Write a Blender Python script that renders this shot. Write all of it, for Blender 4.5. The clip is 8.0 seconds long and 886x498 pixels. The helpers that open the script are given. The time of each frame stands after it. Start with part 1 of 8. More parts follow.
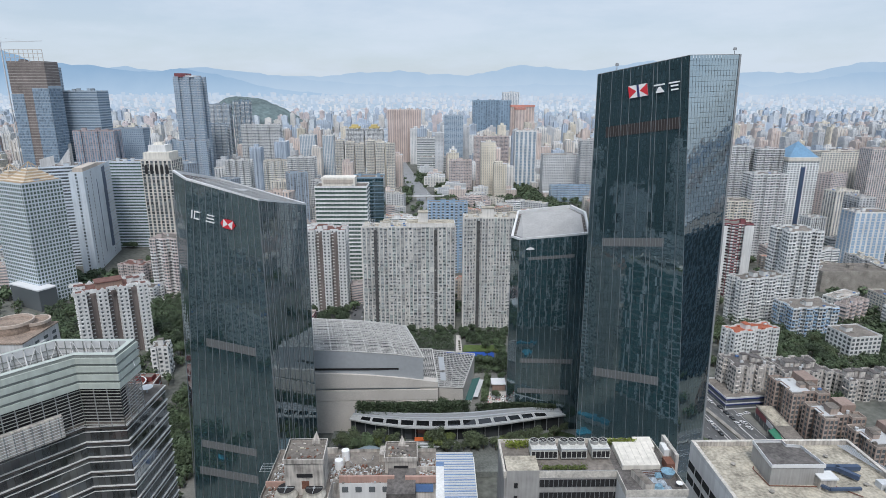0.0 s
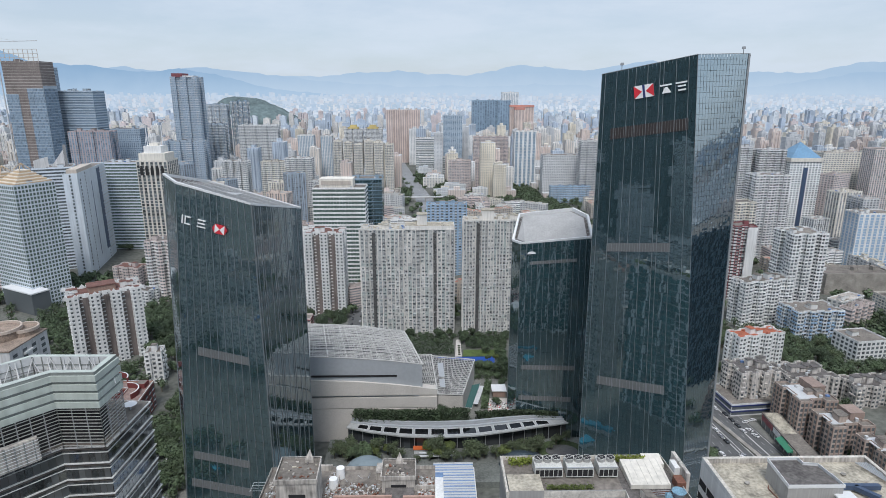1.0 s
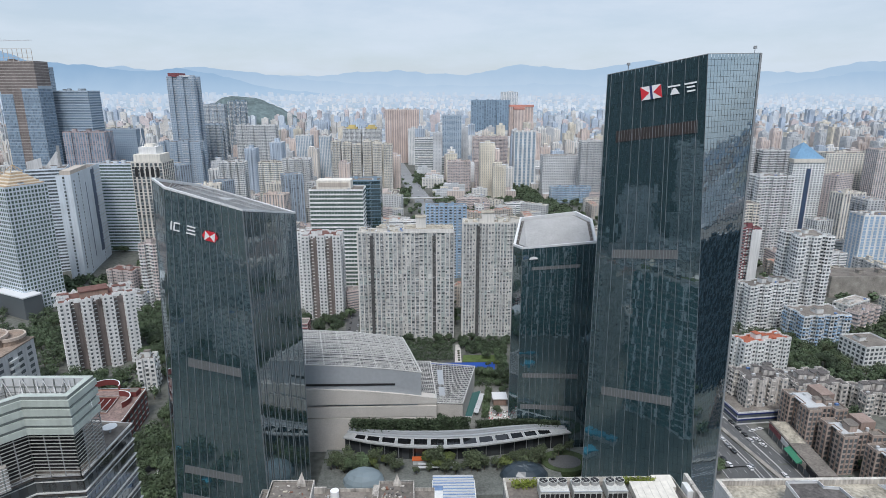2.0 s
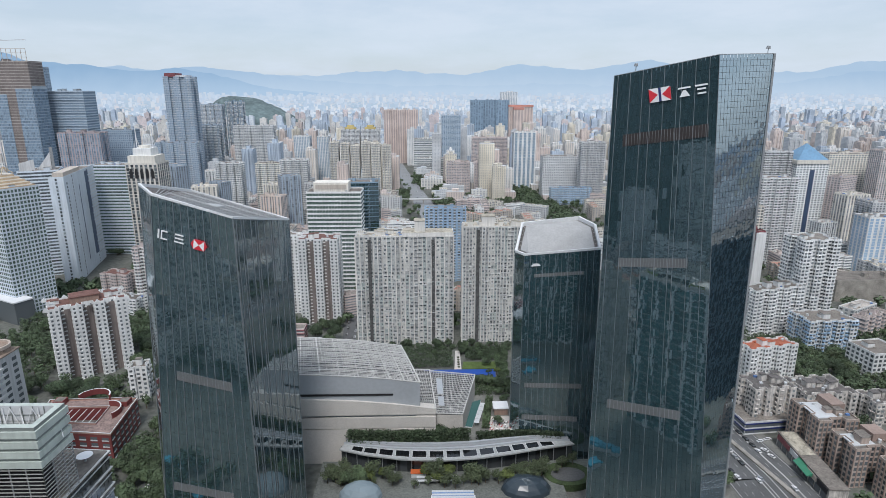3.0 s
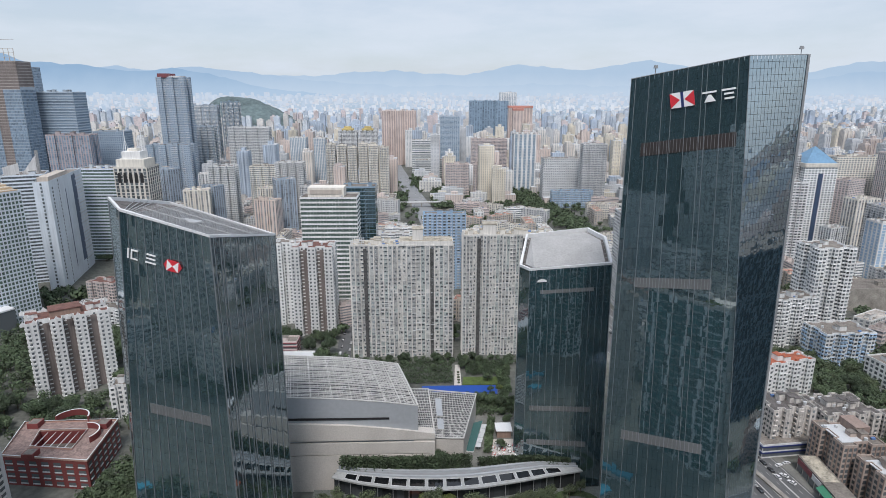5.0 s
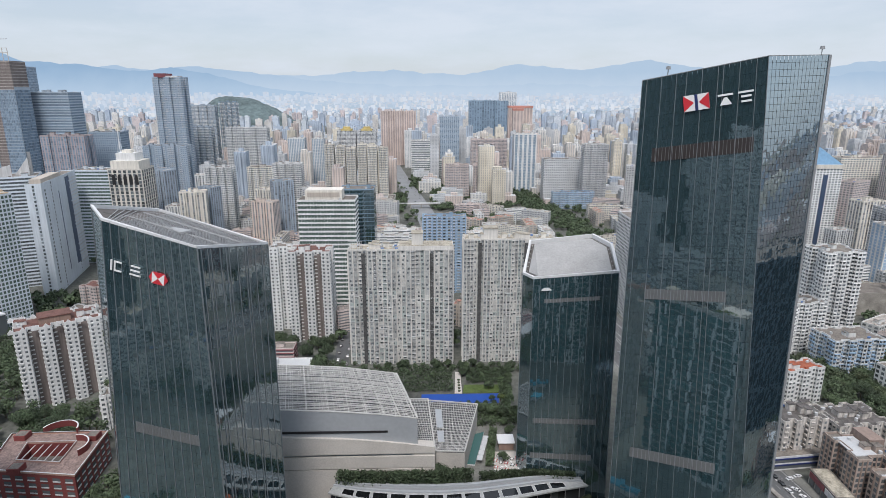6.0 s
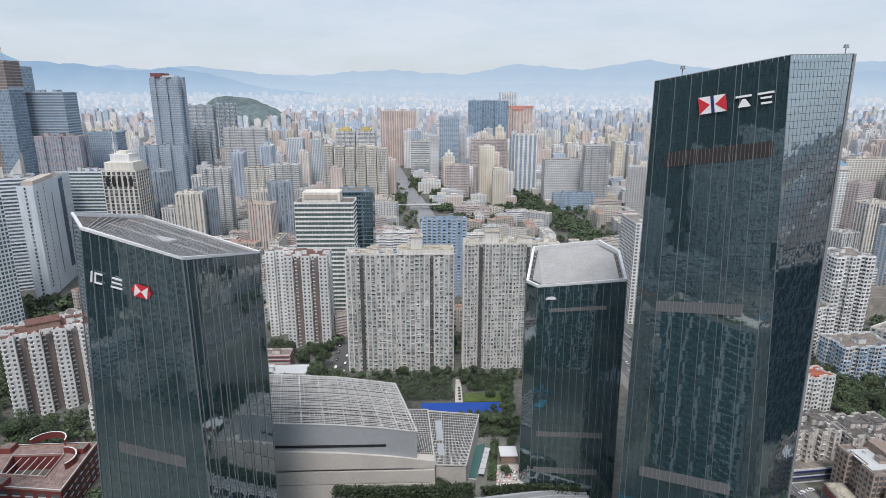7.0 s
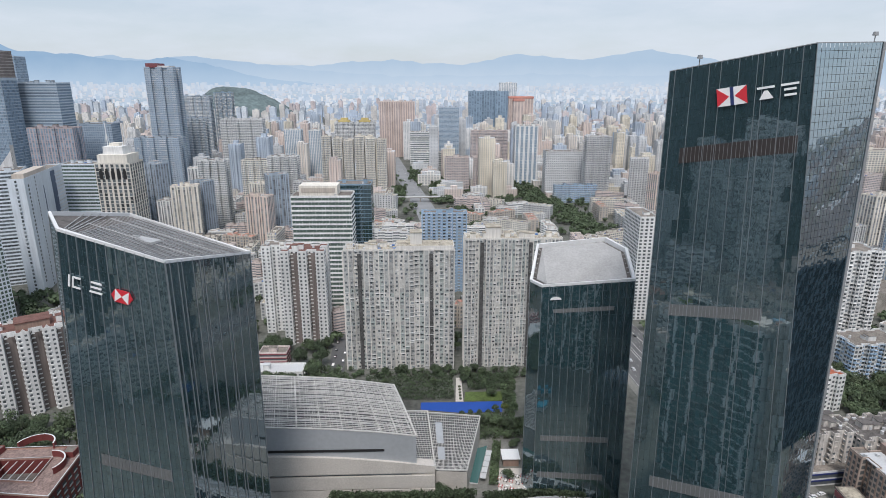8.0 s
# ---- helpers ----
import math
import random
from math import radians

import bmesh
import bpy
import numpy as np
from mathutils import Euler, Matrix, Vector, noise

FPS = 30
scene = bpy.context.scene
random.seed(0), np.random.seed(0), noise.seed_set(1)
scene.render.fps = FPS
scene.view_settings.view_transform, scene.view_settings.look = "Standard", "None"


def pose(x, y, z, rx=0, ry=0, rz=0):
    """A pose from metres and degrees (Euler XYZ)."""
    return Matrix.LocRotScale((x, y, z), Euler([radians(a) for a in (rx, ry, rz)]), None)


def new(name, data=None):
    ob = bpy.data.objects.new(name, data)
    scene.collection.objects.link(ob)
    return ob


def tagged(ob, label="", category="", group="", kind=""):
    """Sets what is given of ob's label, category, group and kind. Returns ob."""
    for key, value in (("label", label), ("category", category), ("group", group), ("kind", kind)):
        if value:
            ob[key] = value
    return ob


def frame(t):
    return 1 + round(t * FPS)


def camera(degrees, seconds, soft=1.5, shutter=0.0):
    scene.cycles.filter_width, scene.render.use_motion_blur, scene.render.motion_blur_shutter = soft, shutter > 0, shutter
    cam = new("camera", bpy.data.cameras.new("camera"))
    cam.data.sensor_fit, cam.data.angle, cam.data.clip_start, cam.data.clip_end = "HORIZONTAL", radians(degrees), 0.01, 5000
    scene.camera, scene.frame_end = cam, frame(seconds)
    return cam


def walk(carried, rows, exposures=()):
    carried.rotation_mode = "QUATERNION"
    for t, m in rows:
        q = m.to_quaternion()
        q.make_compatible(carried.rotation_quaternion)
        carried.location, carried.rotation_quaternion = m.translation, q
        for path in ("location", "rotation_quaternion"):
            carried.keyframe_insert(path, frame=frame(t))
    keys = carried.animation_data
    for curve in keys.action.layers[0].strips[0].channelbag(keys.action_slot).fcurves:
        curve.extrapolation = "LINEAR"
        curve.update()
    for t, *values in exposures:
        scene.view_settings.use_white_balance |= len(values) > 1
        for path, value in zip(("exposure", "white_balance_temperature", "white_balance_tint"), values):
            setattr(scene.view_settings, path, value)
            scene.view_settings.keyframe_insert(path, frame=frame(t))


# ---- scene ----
cam = camera(73.5, 8.0, soft=0.75)
METRES, EYE, TILT, LEAN, TURN = 84.2, 200.0, -1.4, 0.0, -0.9
ROWS = [
    (0.0, 0.0, 0.0, 0.0, 0.01, -13.63, -0.06),
    (0.5, -0.0009, 0.0475, 0.0023, -0.04, -13.64, -0.05),
    (1.0, -0.0009, 0.1007, 0.0043, -0.08, -13.63, -0.04),
    (1.5, -0.0015, 0.1564, 0.0086, -0.12, -13.65, -0.03),
    (3.0, -0.0044, 0.3371, 0.0268, -0.26, -13.7, -0.03),
    (3.5, -0.0052, 0.4011, 0.0326, -0.29, -13.69, -0.03),
    (4.0, -0.0059, 0.4655, 0.0383, -0.32, -13.69, -0.04),
    (4.5, -0.007, 0.5311, 0.0427, -0.36, -13.68, -0.05),
    (6.0, -0.014, 0.7269, 0.0619, -0.46, -13.72, -0.06),
    (6.5, -0.0155, 0.7946, 0.065, -0.48, -13.73, -0.06),
    (7.0, -0.0174, 0.8612, 0.0697, -0.5, -13.74, -0.07),
    (7.5, -0.0191, 0.9285, 0.0722, -0.53, -13.89, -0.07),
    (8.0, -0.0199, 0.9966, 0.0742, -0.54, -14.61, -0.06),
]
walk(cam, [(t, pose(0, 0, EYE, TILT, LEAN, TURN) @ pose(METRES * x, METRES * y, METRES * z, 90 + pitch, roll, yaw)) for t, x, y, z, yaw, pitch, roll in ROWS],
     exposures=[(0.0, 0.17, 6110, 11), (3.2, 0.20, 6110, 11), (4.2, 0.21, 6190, 13), (6.0, 0.22, 6340, 13), (8.0, 0.22, 6360, 13)])

# ---- sky and sun ----
SUN_UP, SUN_TURN = 58.0, 184.0
world = bpy.data.worlds.new("sky")
scene.world = world
world.use_nodes = True
wt = world.node_tree
wt.nodes.clear()
w_out = wt.nodes.new("ShaderNodeOutputWorld")
w_bg = wt.nodes.new("ShaderNodeBackground")
w_sky = wt.nodes.new("ShaderNodeTexSky")
w_sky.sky_type = "NISHITA"
w_sky.sun_disc = False
w_sky.sun_elevation, w_sky.sun_rotation = radians(SUN_UP), radians(SUN_TURN)
w_sky.air_density, w_sky.dust_density, w_sky.ozone_density = 1.0, 1.2, 2.0
w_tc = wt.nodes.new("ShaderNodeTexCoord")
w_map = wt.nodes.new("ShaderNodeMapping")
w_map.inputs["Scale"].default_value = (2.2, 2.2, 9.0)
w_noise = wt.nodes.new("ShaderNodeTexNoise")
w_noise.inputs["Scale"].default_value = 1.6
w_noise.inputs["Detail"].default_value = 7
w_noise.inputs["Roughness"].default_value = 0.6
w_ramp = wt.nodes.new("ShaderNodeValToRGB")
w_ramp.color_ramp.elements[0].position, w_ramp.color_ramp.elements[1].position = 0.36, 0.62
w_mix = wt.nodes.new("ShaderNodeMix")
w_mix.data_type = "RGBA"
w_mix.inputs["B"].default_value = (6.4, 7.05, 7.65, 1)
w_fac = wt.nodes.new("ShaderNodeMath")
w_fac.operation = "MULTIPLY_ADD"
w_fac.inputs[1].default_value, w_fac.inputs[2].default_value = 0.32, 0.58
wt.links.new(w_tc.outputs["Generated"], w_map.inputs["Vector"])
wt.links.new(w_map.outputs["Vector"], w_noise.inputs["Vector"])
wt.links.new(w_noise.outputs["Fac"], w_ramp.inputs["Fac"])
wt.links.new(w_ramp.outputs["Color"], w_fac.inputs[0])
wt.links.new(w_fac.outputs["Value"], w_mix.inputs["Factor"])
wt.links.new(w_sky.outputs["Color"], w_mix.inputs["A"])
wt.links.new(w_mix.outputs["Result"], w_bg.inputs["Color"])
wt.links.new(w_bg.outputs["Background"], w_out.inputs["Surface"])
w_bg.inputs["Strength"].default_value = 0.095

sun = bpy.data.lights.new("sun", "SUN")
sun.energy, sun.angle, sun.color = 2.2, radians(16), (1.0, 0.95, 0.88)
new("sun", sun).matrix_world = pose(0, 0, 600, 90 - SUN_UP, 0, 180 - SUN_TURN)

rng = random.Random(7)


# ---- materials ----
def mat(name, col, rough=0.8, metal=0.0, var=0.12, big=0.04, fine=1.2, bump=0.0, jitter=0.0, streak=False, spec=0.5):
    """A surface with variation at two scales, tint by object and, if streak, rain marks down the wall."""
    m = bpy.data.materials.new(name)
    m.use_nodes = True
    nt = m.node_tree
    b = nt.nodes["Principled BSDF"]
    b.inputs["Roughness"].default_value, b.inputs["Metallic"].default_value = rough, metal
    b.inputs["Specular IOR Level"].default_value = spec
    geo = nt.nodes.new("ShaderNodeNewGeometry")
    n1, n2 = nt.nodes.new("ShaderNodeTexNoise"), nt.nodes.new("ShaderNodeTexNoise")
    n1.inputs["Scale"].default_value, n2.inputs["Scale"].default_value = big, fine
    n1.inputs["Detail"].default_value, n2.inputs["Detail"].default_value = 4, 5
    if streak:
        mp = nt.nodes.new("ShaderNodeMapping")
        mp.inputs["Scale"].default_value = (1, 1, 0.06)
        nt.links.new(geo.outputs["Position"], mp.inputs["Vector"])
        nt.links.new(mp.outputs["Vector"], n2.inputs["Vector"])
    else:
        nt.links.new(geo.outputs["Position"], n2.inputs["Vector"])
    nt.links.new(geo.outputs["Position"], n1.inputs["Vector"])
    add = nt.nodes.new("ShaderNodeMath")
    add.operation = "ADD"
    nt.links.new(n1.outputs["Fac"], add.inputs[0])
    nt.links.new(n2.outputs["Fac"], add.inputs[1])
    rng_node = nt.nodes.new("ShaderNodeMapRange")
    rng_node.inputs["From Min"].default_value, rng_node.inputs["From Max"].default_value = 0.7, 1.3
    rng_node.inputs["To Min"].default_value, rng_node.inputs["To Max"].default_value = 1 - 1.6 * var, 1 + 1.2 * var
    nt.links.new(add.outputs["Value"], rng_node.inputs["Value"])
    val = rng_node.outputs["Result"]
    if jitter:
        info = nt.nodes.new("ShaderNodeObjectInfo")
        jr = nt.nodes.new("ShaderNodeMapRange")
        jr.inputs["To Min"].default_value, jr.inputs["To Max"].default_value = 1 - jitter, 1 + jitter
        nt.links.new(info.outputs["Random"], jr.inputs["Value"])
        mul = nt.nodes.new("ShaderNodeMath")
        mul.operation = "MULTIPLY"
        nt.links.new(val, mul.inputs[0])
        nt.links.new(jr.outputs["Result"], mul.inputs[1])
        val = mul.outputs["Value"]
    vm = nt.nodes.new("ShaderNodeVectorMath")
    vm.operation = "SCALE"
    vm.inputs[0].default_value = col
    nt.links.new(val, vm.inputs["Scale"])
    nt.links.new(vm.outputs["Vector"], b.inputs["Base Color"])
    if bump:
        bp = nt.nodes.new("ShaderNodeBump")
        bp.inputs["Strength"].default_value, bp.inputs["Distance"].default_value = bump, 0.05
        nt.links.new(n2.outputs["Fac"], bp.inputs["Height"])
        nt.links.new(bp.outputs["Normal"], b.inputs["Normal"])
    return m


def glass_mat(name, col, rough=0.04, wave=0.02, spec=0.6, jitter=0.3, ior=1.52, metal=0.0):
    """Dark coated glazing: a glossy skin over a deep tint, slightly wavy, uneven from pane to pane."""
    m = bpy.data.materials.new(name)
    m.use_nodes = True
    nt = m.node_tree
    b = nt.nodes["Principled BSDF"]
    b.inputs["Roughness"].default_value, b.inputs["IOR"].default_value = rough, ior
    b.inputs["Metallic"].default_value = metal
    b.inputs["Specular Tint"].default_value = (0.84, 0.95, 1.0, 1) if ior > 2 else (1, 1, 1, 1)
    b.inputs["Specular IOR Level"].default_value = spec
    geo = nt.nodes.new("ShaderNodeNewGeometry")
    jr = nt.nodes.new("ShaderNodeMapRange")
    jr.inputs["To Min"].default_value, jr.inputs["To Max"].default_value = 1 - jitter, 1 + jitter
    nt.links.new(geo.outputs["Random Per Island"], jr.inputs["Value"])
    vm = nt.nodes.new("ShaderNodeVectorMath")
    vm.operation = "SCALE"
    vm.inputs[0].default_value = col
    nt.links.new(jr.outputs["Result"], vm.inputs["Scale"])
    nt.links.new(vm.outputs["Vector"], b.inputs["Base Color"])
    n1 = nt.nodes.new("ShaderNodeTexNoise")
    n1.inputs["Scale"].default_value = 0.35
    n1.inputs["Detail"].default_value = 2
    nt.links.new(geo.outputs["Position"], n1.inputs["Vector"])
    bp = nt.nodes.new("ShaderNodeBump")
    bp.inputs["Strength"].default_value, bp.inputs["Distance"].default_value = 1.0, wave
    nt.links.new(n1.outputs["Fac"], bp.inputs["Height"])
    wn = nt.nodes.new("ShaderNodeTexWhiteNoise")
    wn.noise_dimensions = "1D"
    nt.links.new(geo.outputs["Random Per Island"], wn.inputs["W"])
    off = nt.nodes.new("ShaderNodeVectorMath")
    off.operation = "MULTIPLY_ADD"
    tilt = 0.003 if wave else 0.0
    off.inputs[1].default_value, off.inputs[2].default_value = (tilt, tilt, tilt), (-tilt / 2, -tilt / 2, -tilt / 2)
    nt.links.new(wn.outputs["Color"], off.inputs[0])
    tot = nt.nodes.new("ShaderNodeVectorMath")
    tot.operation = "ADD"
    nt.links.new(bp.outputs["Normal"], tot.inputs[0])
    nt.links.new(off.outputs["Vector"], tot.inputs[1])
    nor = nt.nodes.new("ShaderNodeVectorMath")
    nor.operation = "NORMALIZE"
    nt.links.new(tot.outputs["Vector"], nor.inputs[0])
    nt.links.new(nor.outputs["Vector"], b.inputs["Normal"])
    return m


def far_mat(name, col, win, pu=3.4, pv=3.1, wu=0.55, wv=0.5):
    """A far facade: rows of windows as tone on the wall, at true size."""
    m = bpy.data.materials.new(name)
    m.use_nodes = True
    nt = m.node_tree
    b = nt.nodes["Principled BSDF"]
    b.inputs["Roughness"].default_value = 0.85
    uv = nt.nodes.new("ShaderNodeUVMap")
    sep = nt.nodes.new("ShaderNodeSeparateXYZ")
    nt.links.new(uv.outputs["UV"], sep.inputs["Vector"])

    def cell(out, pitch, width):
        d = nt.nodes.new("ShaderNodeMath")
        d.operation = "DIVIDE"
        d.inputs[1].default_value = pitch
        f = nt.nodes.new("ShaderNodeMath")
        f.operation = "FRACT"
        g = nt.nodes.new("ShaderNodeMath")
        g.operation = "LESS_THAN"
        g.inputs[1].default_value = width
        nt.links.new(out, d.inputs[0])
        nt.links.new(d.outputs[0], f.inputs[0])
        nt.links.new(f.outputs[0], g.inputs[0])
        return g.outputs[0]
    both = nt.nodes.new("ShaderNodeMath")
    both.operation = "MULTIPLY"
    nt.links.new(cell(sep.outputs["X"], pu, wu), both.inputs[0])
    nt.links.new(cell(sep.outputs["Y"], pv, wv), both.inputs[1])
    geo = nt.nodes.new("ShaderNodeNewGeometry")
    n1 = nt.nodes.new("ShaderNodeTexNoise")
    n1.inputs["Scale"].default_value = 0.02
    nt.links.new(geo.outputs["Position"], n1.inputs["Vector"])
    mr = nt.nodes.new("ShaderNodeMapRange")
    mr.inputs["From Min"].default_value, mr.inputs["From Max"].default_value = 0.3, 0.7
    mr.inputs["To Min"].default_value, mr.inputs["To Max"].default_value = 0.75, 1.15
    nt.links.new(n1.outputs["Fac"], mr.inputs["Value"])
    mix = nt.nodes.new("ShaderNodeMix")
    mix.data_type = "RGBA"
    mix.inputs["A"].default_value, mix.inputs["B"].default_value = (*col, 1), (*win, 1)
    nt.links.new(both.outputs[0], mix.inputs["Factor"])
    vm = nt.nodes.new("ShaderNodeVectorMath")
    vm.operation = "SCALE"
    nt.links.new(mix.outputs["Result"], vm.inputs[0])
    nt.links.new(mr.outputs["Result"], vm.inputs["Scale"])
    nt.links.new(vm.outputs["Vector"], b.inputs["Base Color"])
    return m


WHITE = mat("white_render", (0.725, 0.73, 0.725), 0.8, var=0.12, fine=0.8, streak=True, jitter=0.08)
CREAM = mat("cream_render", (0.70, 0.665, 0.60), 0.85, var=0.14, fine=0.8, streak=True, jitter=0.1)
GREYW = mat("grey_render", (0.605, 0.61, 0.615), 0.85, var=0.16, fine=0.8, streak=True, jitter=0.12)
PINKW = mat("pink_tile", (0.61, 0.53, 0.51), 0.8, var=0.14, fine=0.8, streak=True, jitter=0.1)
BROWNW = mat("brown_tile", (0.30, 0.21, 0.17), 0.8, var=0.15, fine=0.8, streak=True, jitter=0.1)
MAROON = mat("maroon_tile", (0.22, 0.07, 0.08), 0.7, var=0.12, fine=0.9, streak=True)
REDBRICK = mat("red_brick", (0.20, 0.05, 0.048), 0.8, var=0.15, fine=1.5)
BLUEW = mat("blue_tile", (0.32, 0.45, 0.60), 0.7, var=0.1, fine=0.8, streak=True)
BLUEGL = mat("blue_glass_wall", (0.245, 0.335, 0.425), 0.3, var=0.15, fine=0.5, jitter=0.15)
TANW = mat("tan_stone", (0.52, 0.465, 0.41), 0.85, var=0.12, fine=0.8, streak=True)
STONE = mat("pale_stone", (0.555, 0.525, 0.49), 0.75, var=0.10, big=0.06, fine=1.4, bump=0.15)
ALU = mat("grey_aluminium", (0.43, 0.455, 0.485), 0.5, metal=0.15, var=0.05, fine=0.5)
TRIM = mat("white_metal_trim", (0.72, 0.73, 0.74), 0.45, var=0.04)
FIN = mat("pale_metal_fin", (0.27, 0.29, 0.31), 0.4, metal=0.4, var=0.05)
LOUVRE = mat("grey_louvre", (0.30, 0.31, 0.32), 0.55, metal=0.2, var=0.1, fine=2)
CONC = mat("weathered_concrete", (0.33, 0.31, 0.28), 0.9, var=0.3, big=0.15, fine=1.6, bump=0.3)
ROOFG = mat("roof_screed", (0.195, 0.175, 0.155), 0.92, var=0.3, big=0.12, fine=0.9, jitter=0.2)
ROOFD = mat("dark_roof", (0.13, 0.12, 0.115), 0.9, var=0.35, big=0.2, fine=1.2)
ROOFW = mat("pale_roof", (0.42, 0.385, 0.315), 0.9, var=0.34, big=0.22, fine=1.1)
ROOFB = mat("brown_tile_roof", (0.17, 0.085, 0.07), 0.85, var=0.25, big=0.2, fine=1.5)
ROOFR = mat("red_tile_roof", (0.36, 0.11, 0.06), 0.85, var=0.25, big=0.2, fine=1.5)
ASPH = mat("asphalt", (0.115, 0.117, 0.12), 0.9, var=0.18, big=0.05, fine=1.2)
PAVE = mat("paving", (0.19, 0.19, 0.175), 0.9, var=0.2, big=0.08, fine=0.8)
GRASS = mat("grass", (0.085, 0.125, 0.035), 0.95, var=0.3, big=0.1, fine=1.0)
LEAF = mat("foliage", (0.080, 0.114, 0.058), 0.75, var=0.45, big=0.12, fine=0.5, jitter=0.25)
LEAFD = mat("dark_foliage", (0.054, 0.080, 0.042), 0.75, var=0.4, big=0.2, fine=0.6, jitter=0.2)
LEAFG = mat("garden_foliage", (0.078, 0.112, 0.058), 0.75, var=0.5, big=0.14, fine=0.6)
LEAFY = mat("light_foliage", (0.11, 0.14, 0.04), 0.75, var=0.35, big=0.3, fine=0.8)
LEAFB = mat("yellow_green_foliage", (0.19, 0.23, 0.035), 0.75, var=0.35, big=0.5, fine=1.2)
LEAFO = mat("olive_foliage", (0.088, 0.112, 0.058), 0.75, var=0.35, big=0.3, fine=0.8, jitter=0.2)
BARK = mat("bark", (0.11, 0.085, 0.06), 0.9, var=0.2, fine=3)
WINDOW = glass_mat("window_glass", (0.115, 0.128, 0.138), 0.12, 0.0, 0.5, 0.6)
WINLITE = glass_mat("pale_window_glass", (0.25, 0.28, 0.295), 0.12, 0.0, 0.5, 0.4)
# Window glass of distant buildings, lightened by haze put into its colour.
WINHAZE = glass_mat("haze_paled_window_glass", (0.30, 0.325, 0.35), 0.2, 0.0, 0.5, 0.35)
TOWERGL = glass_mat("tower_glass", (0.033, 0.063, 0.074), 0.03, 0.009, 0.5, 0.12, 3.35)
FACETGL = glass_mat("mirror_glass", (0.020, 0.045, 0.065), 0.03, 0.003, 0.5, 0.2, 6.5)
# Blue glass of far towers, paled with haze in the base colour.
FARGL = glass_mat("haze_paled_blue_glass", (0.21, 0.28, 0.36), 0.12, 0.0, 0.5, 0.3)
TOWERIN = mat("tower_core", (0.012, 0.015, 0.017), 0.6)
DARK = mat("dark_void", (0.02, 0.02, 0.022), 0.8)
BLACKGL = glass_mat("black_glass", (0.01, 0.011, 0.013), 0.03, 0.004, 0.6, 0.2)
RED = mat("signal_red", (0.62, 0.03, 0.045), 0.5, var=0.03)
SIGNW = mat("sign_white", (0.85, 0.85, 0.85), 0.5, var=0.03)
NAVY = mat("navy_blue", (0.02, 0.035, 0.14), 0.5, var=0.05)
BLUE = mat("bright_blue_mat", (0.016, 0.075, 0.36), 0.5, var=0.08)
POOL = glass_mat("pool_water", (0.06, 0.145, 0.14), 0.08, 0.02, 0.5, 0.0)
STEELB = mat("blue_painted_steel", (0.055, 0.085, 0.15), 0.5, var=0.1)
SHEETW = mat("white_sheet_metal", (0.57, 0.585, 0.60), 0.5, var=0.08)
SHEETB = mat("blue_sheet_metal", (0.12, 0.22, 0.45), 0.5, var=0.1)
ORANGE = mat("orange_paint", (0.55, 0.13, 0.04), 0.6, var=0.1)
TYRE = mat("tyre_rubber", (0.02, 0.02, 0.02), 0.9)
CARW = mat("white_car_paint", (0.75, 0.75, 0.76), 0.25, var=0.02)
CARD = mat("dark_car_paint", (0.03, 0.032, 0.036), 0.25, var=0.02)
CARS = mat("silver_car_paint", (0.40, 0.41, 0.43), 0.3, metal=0.5, var=0.02)
LINE = mat("road_paint", (0.45, 0.45, 0.44), 0.8, var=0.15, fine=2)
CANOPY = mat("canopy_metal", (0.37, 0.38, 0.38), 0.55, var=0.12, big=0.2, fine=0.8)


